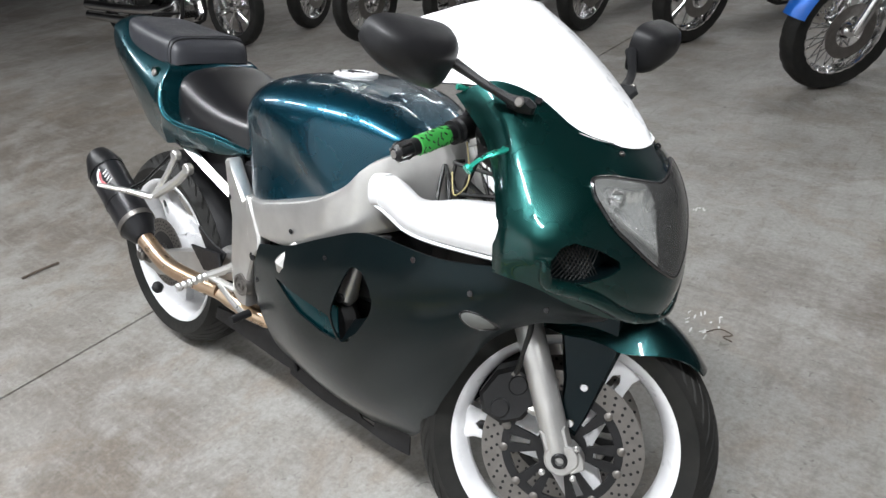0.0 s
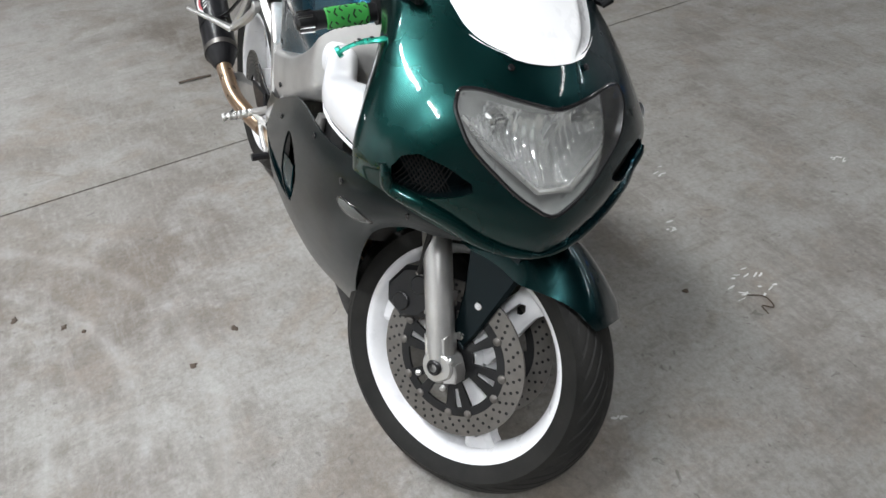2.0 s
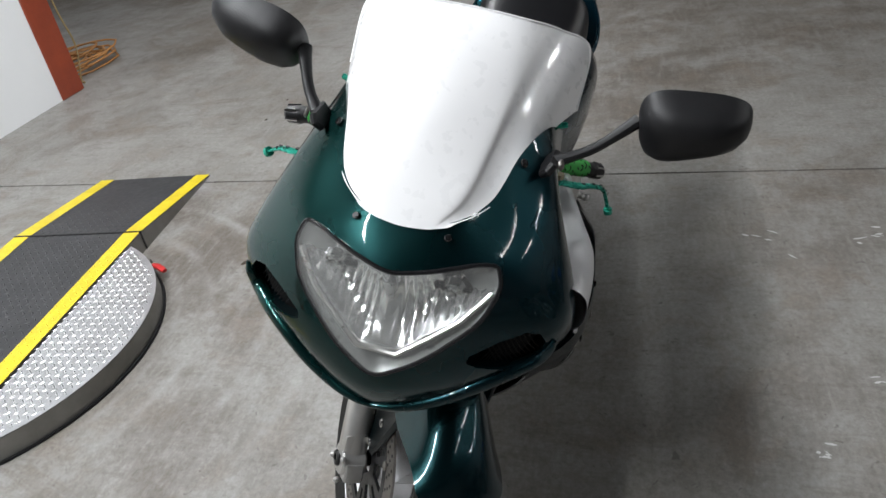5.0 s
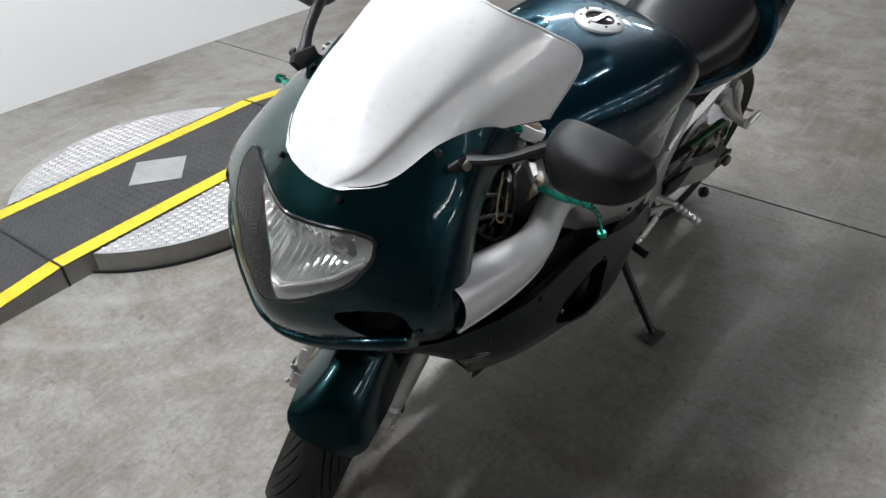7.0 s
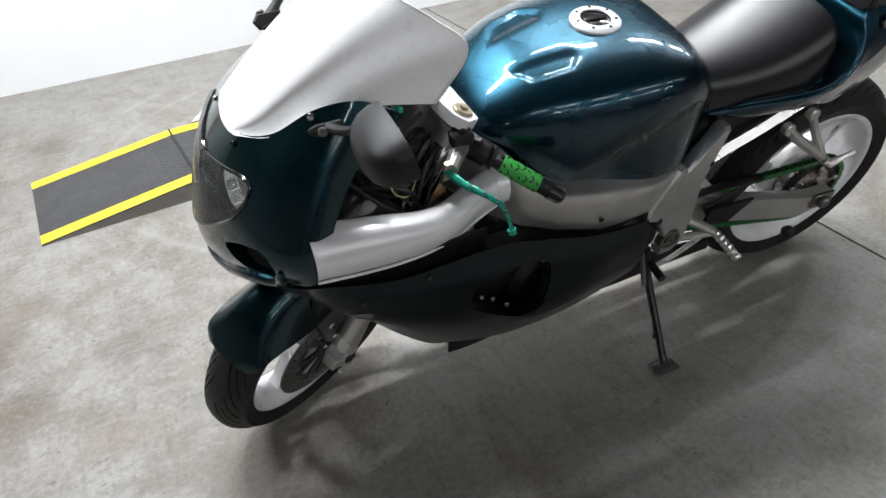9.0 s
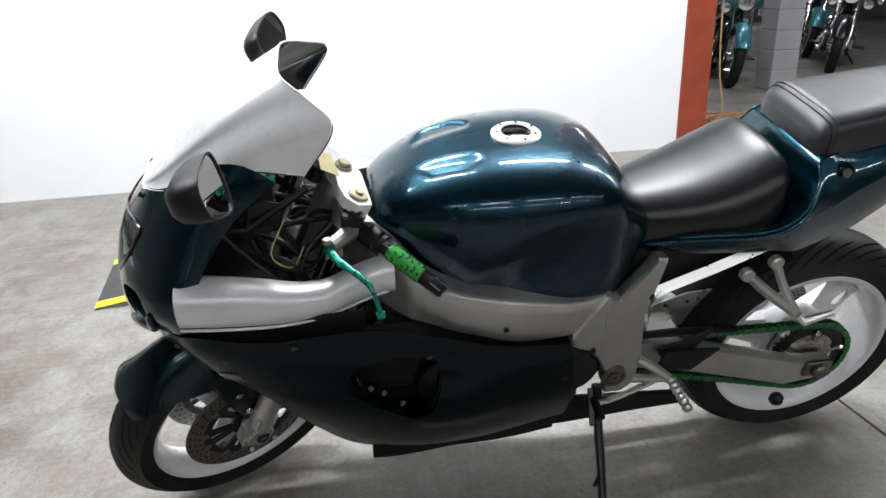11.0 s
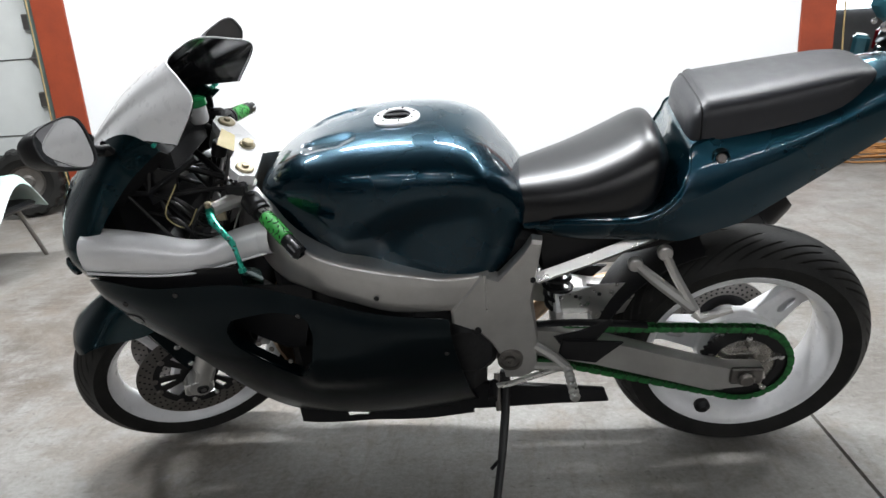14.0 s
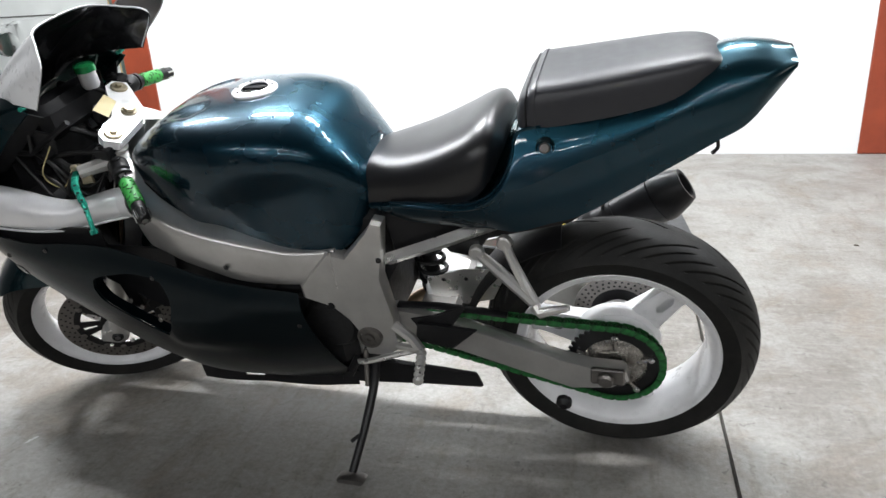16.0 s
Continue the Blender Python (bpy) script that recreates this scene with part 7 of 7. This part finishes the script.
def cruiser(paint, wire, fairing, label):
    """A heavy road motorcycle, rear wheel at x = 0, facing +x, leaning on its stand."""
    root = tagged(new("parked_motorcycle"), label, "motorcycle", "parked motorcycles")
    root.empty_display_size = 0.1
    wire_wheel(root, 0.0, 0.315, 0.15, wire, CHROME)
    wire_wheel(root, 1.62, 0.325, 0.115, wire, CHROME)
    for s in (-1, 1):
        fk = build("fork_leg", G().tube([(1.62, s * 0.095, 0.325), (1.60, s * 0.095, 0.37), (1.48, s * 0.095, 0.62)], [0.026, 0.030, 0.030], 14), CHROME, root, "chrome fork leg")
        build("stanchion", G().tube([(1.49, s * 0.095, 0.60), (1.34, s * 0.095, 0.93)], 0.021, 12), CHROME, fk)
    for x, r, w, a0, a1 in ((1.62, 0.36, 0.075, 20, 165), (0.0, 0.365, 0.095, 25, 190)):
        rows = []
        for k in range(28):
            a = radians(a0 + (a1 - a0) * k / 27)
            rows.append([(x + (r - 0.05 * abs(q) ** 3) * math.cos(a), w * q * 1.05, 0.32 + (r - 0.05 * abs(q) ** 3) * math.sin(a)) for q in np.linspace(-1, 1, 11)])
        build("fender", G().grid(rows), paint, root, thick=0.004)
    eng = build("engine", G().box(0.50, 0.98, -0.13, 0.13, 0.17, 0.38, 0.05), CHROME, root, "chrome and black twin engine")
    for lean in (-0.4, 0.4):
        d = Vector((math.sin(lean), 0, math.cos(lean)))
        p = Vector((0.74, 0, 0.34))
        cy = G()
        for k in range(9):
            cy.disc(p + d * (0.04 + 0.026 * k), d, 0.095 - (0.004 * (k > 6)), 0.012, 20, 0.003)
        cy.tube([p, p + d * 0.27], 0.07, 14)
        build("cylinder", cy, BLACK_METAL, eng, "black finned cylinder")
        build("rocker_box", G().disc(p + d * 0.27, d, 0.085, 0.07, 20, 0.02), CHROME, eng)
    build("air_cleaner", G().disc((0.74, -0.13, 0.52), (0, -1, 0), 0.085, 0.06, 24, 0.015), CHROME, eng)
    build("primary_cover", G().prism([(0.40, 0.20), (0.92, 0.18), (1.0, 0.25), (0.96, 0.36), (0.45, 0.38), (0.36, 0.30)], 0.12, 0.19, inset=0.02), CHROME, eng)
    for k, z in enumerate((0.20, 0.30)):
        build("exhaust_pipe", G().tube([tuple(p) for p in catmull([(0.86 + 0.03 * k, -0.10, 0.50), (1.00, -0.15, 0.42), (0.98, -0.18, z + 0.04), (0.70, -0.19, z), (0.30, -0.20, z), (-0.35, -0.20, z + 0.03)], 26)], [0.026] * 14 + [0.045] * 12, 14), CHROME, root, "chrome exhaust pipe")
    for s in (-1, 1):
        build("frame_tube", G().tube([tuple(p) for p in catmull([(1.30, 0, 0.82), (1.08, s * 0.10, 0.48), (0.98, s * 0.13, 0.18), (0.45, s * 0.13, 0.17), (0.28, s * 0.12, 0.35), (0.30, s * 0.09, 0.62)], 22)], 0.018, 8), BLACK_METAL, root)
        build("swingarm", G().tube([(0.45, s * 0.11, 0.30), (0, s * 0.12, 0.315)], 0.022, 8), BLACK_METAL, root)
        build("foot_board", G().box(0.86, 1.12, s * 0.25 - 0.06, s * 0.25 + 0.06, 0.27, 0.29, 0.006), BLACK, root)
    rows = []
    for x, w, zt, zb in ((1.24, 0.05, 0.84, 0.76), (1.15, 0.11, 0.89, 0.70), (1.0, 0.15, 0.91, 0.68), (0.85, 0.14, 0.88, 0.69), (0.72, 0.09, 0.83, 0.70), (0.66, 0.04, 0.79, 0.73)):
        rows.append([(x, w * math.copysign(abs(math.cos(a)) ** 0.8, math.cos(a)), (zt + zb) / 2 + (zt - zb) / 2 * math.sin(a)) for a in (2 * math.pi * k / 20 for k in range(20))])
    g = G().grid(rows_of(np.stack([catmull([r[i] for r in rows], 20) for i in range(20)], 1)), closed_v=True)
    build("fuel_tank", g, paint, root)
    rows = []
    for x, w, zt in ((0.74, 0.10, 0.75), (0.60, 0.16, 0.70), (0.42, 0.18, 0.70), (0.30, 0.16, 0.76), (0.10, 0.14, 0.80), (-0.12, 0.11, 0.78)):
        rows.append([(x, w * q, zt - 0.09 * abs(q) ** 4) for q in np.linspace(-1, 1, 13)])
    build("seat", G().grid(rows_of(np.stack([catmull([r[i] for r in rows], 20) for i in range(13)], 1))), VINYL, root, thick=0.08)
    build("handlebar", G().tube([tuple(p) for p in catmull([(1.12, -0.40, 1.03), (1.20, -0.30, 1.07), (1.30, -0.10, 1.02), (1.32, 0, 1.0), (1.30, 0.10, 1.02), (1.20, 0.30, 1.07), (1.12, 0.40, 1.03)], 30)], 0.013, 8), CHROME, root)
    hl = build("headlight", G().lathe([(0.0, -0.10), (0.05, -0.09), (0.085, -0.03), (0.092, 0.03), (0.085, 0.045), (0.0, 0.05)], 24, (1.45, 0, 0.88), "x"), CHROME, root, "chrome headlight")
    for s in (-1, 1):
        build("passing_lamp", G().lathe([(0.0, -0.06), (0.04, -0.05), (0.055, 0.0), (0.05, 0.02), (0.0, 0.024)], 18, (1.46, s * 0.19, 0.80), "x"), CHROME, root)
        build("turn_signal", G().lathe([(0.0, -0.03), (0.025, -0.02), (0.03, 0.01), (0.0, 0.02)], 14, (1.40, s * 0.30, 0.84), "x"), CHROME, root)
    build("side_stand", G().tube([(0.62, 0.12, 0.19), (0.60, 0.26, 0.03), (0.60, 0.28, 0.0)], 0.011, 8), BLACK_METAL, root)
    if fairing:
        rows = []
        for z, w, x in ((0.80, 0.14, 1.48), (0.88, 0.28, 1.47), (0.98, 0.36, 1.44), (1.08, 0.34, 1.40), (1.16, 0.26, 1.36), (1.22, 0.20, 1.33)):
            rows.append([(x - 0.20 * abs(q) ** 2.2, w * q, z) for q in np.linspace(-1, 1, 17)])
        build("batwing_fairing", G().grid(rows), paint, root, thick=0.01)
        rows = [[(x - 0.14 * abs(q) ** 2, w * q, z) for q in np.linspace(-1, 1, 13)] for z, w, x in ((1.20, 0.22, 1.34), (1.32, 0.20, 1.28))]
        build("wind_deflector", G().grid(rows), BLACK_GLOSS, root, thick=0.004)
        for s in (-1, 1):
            build("saddlebag", G().box(-0.42, 0.12, s * 0.29 - 0.09, s * 0.29 + 0.09, 0.36, 0.66, 0.04), paint, root)
    root.matrix_world = pose(0, 0, 0, -8)
    return root


def spot(x, y, yaw, lean=-8):
    """The pose for a machine whose front wheel stands at (x, y) and which faces yaw."""
    a = radians(yaw)
    return pose(x - 1.62 * math.cos(a), y - 1.62 * math.sin(a), 0, lean, 0, yaw)


black_cast = cruiser(BLACK_P, False, False, "black cruiser motorcycle with chrome spoked wheels, parked")
black_cast.matrix_world = spot(-3.441, 2.773, 4)
blue_wire = cruiser(BLUE_P, True, False, "bright blue cruiser motorcycle with chrome wire wheels, parked")
blue_wire.matrix_world = spot(1.160, 3.184, -128)
black_wire = cruiser(BLACK_P, True, False, "black cruiser motorcycle with wire wheels, parked in a row")
black_wire.matrix_world = spot(-3.281, 3.485, -75)
for x, y, yaw in ((-2.322, 3.244, -95), (-1.642, 3.561, -100), (-0.752, 3.990, -95), (2.20, 2.65, -150)):
    copy_thing(black_wire, spot(x, y, yaw))
copy_thing(black_cast, spot(0.120, 3.849, -112))
tourer = cruiser(TEAL_P, False, True, "teal touring motorcycle with black screen and chrome lamps, parked")
tourer.matrix_world = spot(-3.35, -5.5, 66)
red_tourer = cruiser(RED_P, False, True, "red touring motorcycle with chrome lamps, parked in a row")
red_tourer.matrix_world = spot(-4.25, -7.0, 62)
copy_thing(tourer, spot(-5.8, -7.5, 58))
copy_thing(black_cast, spot(-2.5, -7.1, 80))
copy_thing(black_wire, spot(-4.95, -5.95, 50))
copy_thing(black_cast, spot(-6.15, -5.4, 40))
copy_thing(red_tourer, spot(-6.8, -4.5, 35))
copy_thing(black_wire, spot(-7.6, -2.8, 20))
copy_thing(black_wire, spot(4.30, -2.83, 168))

# ---- the openings and what stands by them ----
COLUMNP = mat("grey_block_paint", (0.40, 0.40, 0.42), 0.6, var=0.12, scale=5, bump=0.15, bscale=90)
column = build("column", G().box(-3.892, -3.608, -5.392, -5.138, 0, CEIL), COLUMNP, None, "grey painted block column in the next room", 0, category="column", kind="structure")
for k in range(18):
    build("block", G().box(-3.90, -3.60, -5.40, -5.13, k * 0.2 + 0.004, k * 0.2 + 0.196, 0.006), COLUMNP, column, smooth=0)
WINDOW = emit("daylight_backdrop", (0.85, 0.93, 1.0), 6.0)
build("window_1", G().box(-8.5, -5.6, -13.99, -13.97, 0.9, 2.1), WINDOW, None, "bright daylight window at the far end", 0, category="window", kind="structure")
build("garage_door_1", G().box(3.575, 6.9, -3.36, -3.31, 0, 2.6), mat("white_door_panel", (0.62, 0.64, 0.62), 0.5, var=0.1, scale=3), None, "white sectional garage door, closed", 0, category="garage door", kind="structure")
build("wall_over_door", G().box(3.575, 7.0, -3.36, -3.128, 2.6, CEIL), GREYW, None, "grey wall above the garage door", 0, category="wall", kind="structure")
gd = bpy.data.objects["garage_door_1"]
for z in (0.53, 1.06, 1.59, 2.12):
    build("section_gap", G().box(3.58, 6.9, -3.311, -3.306, z - 0.004, z + 0.004), DARKLINE, gd, "", 0)
    g = G().prism([(3.68, z - 0.06), (3.72, z - 0.07), (3.76, z), (3.72, z + 0.07), (3.68, z + 0.06), (3.66, z)], -3.305, -3.285)
    build("hinge", g.tube([(3.60, -3.29, z), (3.76, -3.29, z)], 0.012, 8), STEEL, gd, "steel roller hinge")
    build("bracket", G().box(3.66, 3.76, -3.308, -3.28, z + 0.19, z + 0.30, 0.008), STEEL, gd)
TRACK = mat("green_grey_track", (0.16, 0.22, 0.20), 0.5, 0.4)
g = G().box(3.580, 3.632, -3.300, -3.15, 0.0, 2.5, 0.004)
build("door_track", g, TRACK, None, "green-grey steel door track beside the post", 0, category="door track", kind="structure")
build("door_cable", G().tube([tuple(p) for p in catmull([(3.588, -3.11, 2.3), (3.588, -3.105, 1.2), (3.59, -3.10, 0.5), (3.565, -3.09, 0.16), (3.60, -3.09, 0.06), (3.64, -3.12, 0.10)], 40)], 0.005, 6), TAN, None, "thin tan cable hanging by the post", category="cable")
build("post_bracket", G().box(-1.735, -1.668, -3.14, -3.10, 1.27, 1.36, 0.006), BLACK_METAL, None, "small black bracket on the door post", 0, category="bracket")
ORANGE = mat("orange_cord", (0.45, 0.20, 0.05), 0.6)
random.seed(5)
pts = []
for k in range(150):
    a = 0.42 * k
    r = 0.20 + 0.10 * math.sin(k * 0.31) + random.uniform(-0.02, 0.02)
    pts.append((-2.12 + 1.35 * r * math.cos(a), -3.52 + 0.8 * r * math.sin(a), 0.008 + 0.0006 * k))
build("extension_cord", G().tube(pts, 0.007, 6), ORANGE, None, "tangled orange-brown extension cord heaped on the floor", category="cord")
build("hanging_cord", G().tube([tuple(p) for p in catmull([(-1.74, -3.18, 1.6), (-1.74, -3.17, 0.9), (-1.78, -3.19, 0.5), (-1.84, -3.21, 0.25), (-1.80, -3.24, 0.02), (-1.76, -3.19, 0.01)], 40)], 0.006, 6), TAN, None, "tan cord hanging beside the door post", category="cord")
CLOTH = mat("white_teal_cloth", (0.62, 0.66, 0.64), 0.85, 0.0, (0.35, 0.55, 0.5), scale=2.5, bump=0.4, bscale=30)
seatb = tagged(new("low_bench"), "low metal-legged bench covered with a pale cloth", "bench")
seatb.matrix_world = pose(3.52, -1.72, 0)
build("bench_top", G().box(-0.45, 0.5, -0.24, 0.22, 0.30, 0.34, 0.015), BLACK, seatb)
rows = []
for i in range(25):
    u = i / 24
    rows.append([(-0.49 + 1.0 * u, -0.27 + 0.52 * v, 0.345 + 0.16 * math.sin(math.pi * min(1, 1.25 * v)) * (0.5 + 0.5 * math.sin(1.2 + 2.2 * u)) + 0.012 * math.sin(9 * u + 7 * v) - (0.05 if v < 0.02 or u < 0.01 else 0)) for v in np.linspace(0, 1, 17)])
build("cloth", G().grid(rows), CLOTH, seatb, "rumpled pale teal and white cloth", thick=0.006)
for x in (-0.40, 0.44):
    for y in (-0.24, 0.19):
        build("leg", G().tube([(x + 0.05, y * 0.8, 0.31), (x, y * 1.2, 0.0)], 0.012, 8), STEEL, seatb, "grey metal leg")


# knobby tyre of a small machine standing by the garage door
g, n = G(), 96
rings = []
for k in range(n):
    a = 2 * math.pi * k / n
    up = 0.014 if k % 6 < 3 else 0.0
    ring = []
    for q, h in ((0.12, -0.07), (0.17, -0.10), (0.205, -0.10), (0.222, -0.08), (0.226, -0.03), (0.226, 0.03), (0.222, 0.08), (0.205, 0.10), (0.17, 0.10), (0.12, 0.07)):
        t = a + 0.35 * abs(h)
        lug = up if q > 0.2 else 0.0
        ring.append(((q + lug) * math.cos(t), h * (1 + 0.6 * lug), (q + lug) * math.sin(t)))
    rings.append(ring)
MT = pose(3.80, -3.00, 0.243, 0, 0, 25)
machine_wheel = build("machine_wheel", g.grid(rings, closed_u=True).move(MT), RUBBER, None, "black knobby tyre on a grey rim by the garage door", 25, category="wheel")
build("rim", G().lathe([(0.0, 0.03), (0.035, 0.035), (0.05, 0.02), (0.10, 0.03), (0.122, 0.065), (0.126, 0.05), (0.11, 0.0), (0.0, -0.01)], 32).move(MT), STEEL, machine_wheel, "dusty grey steel rim")
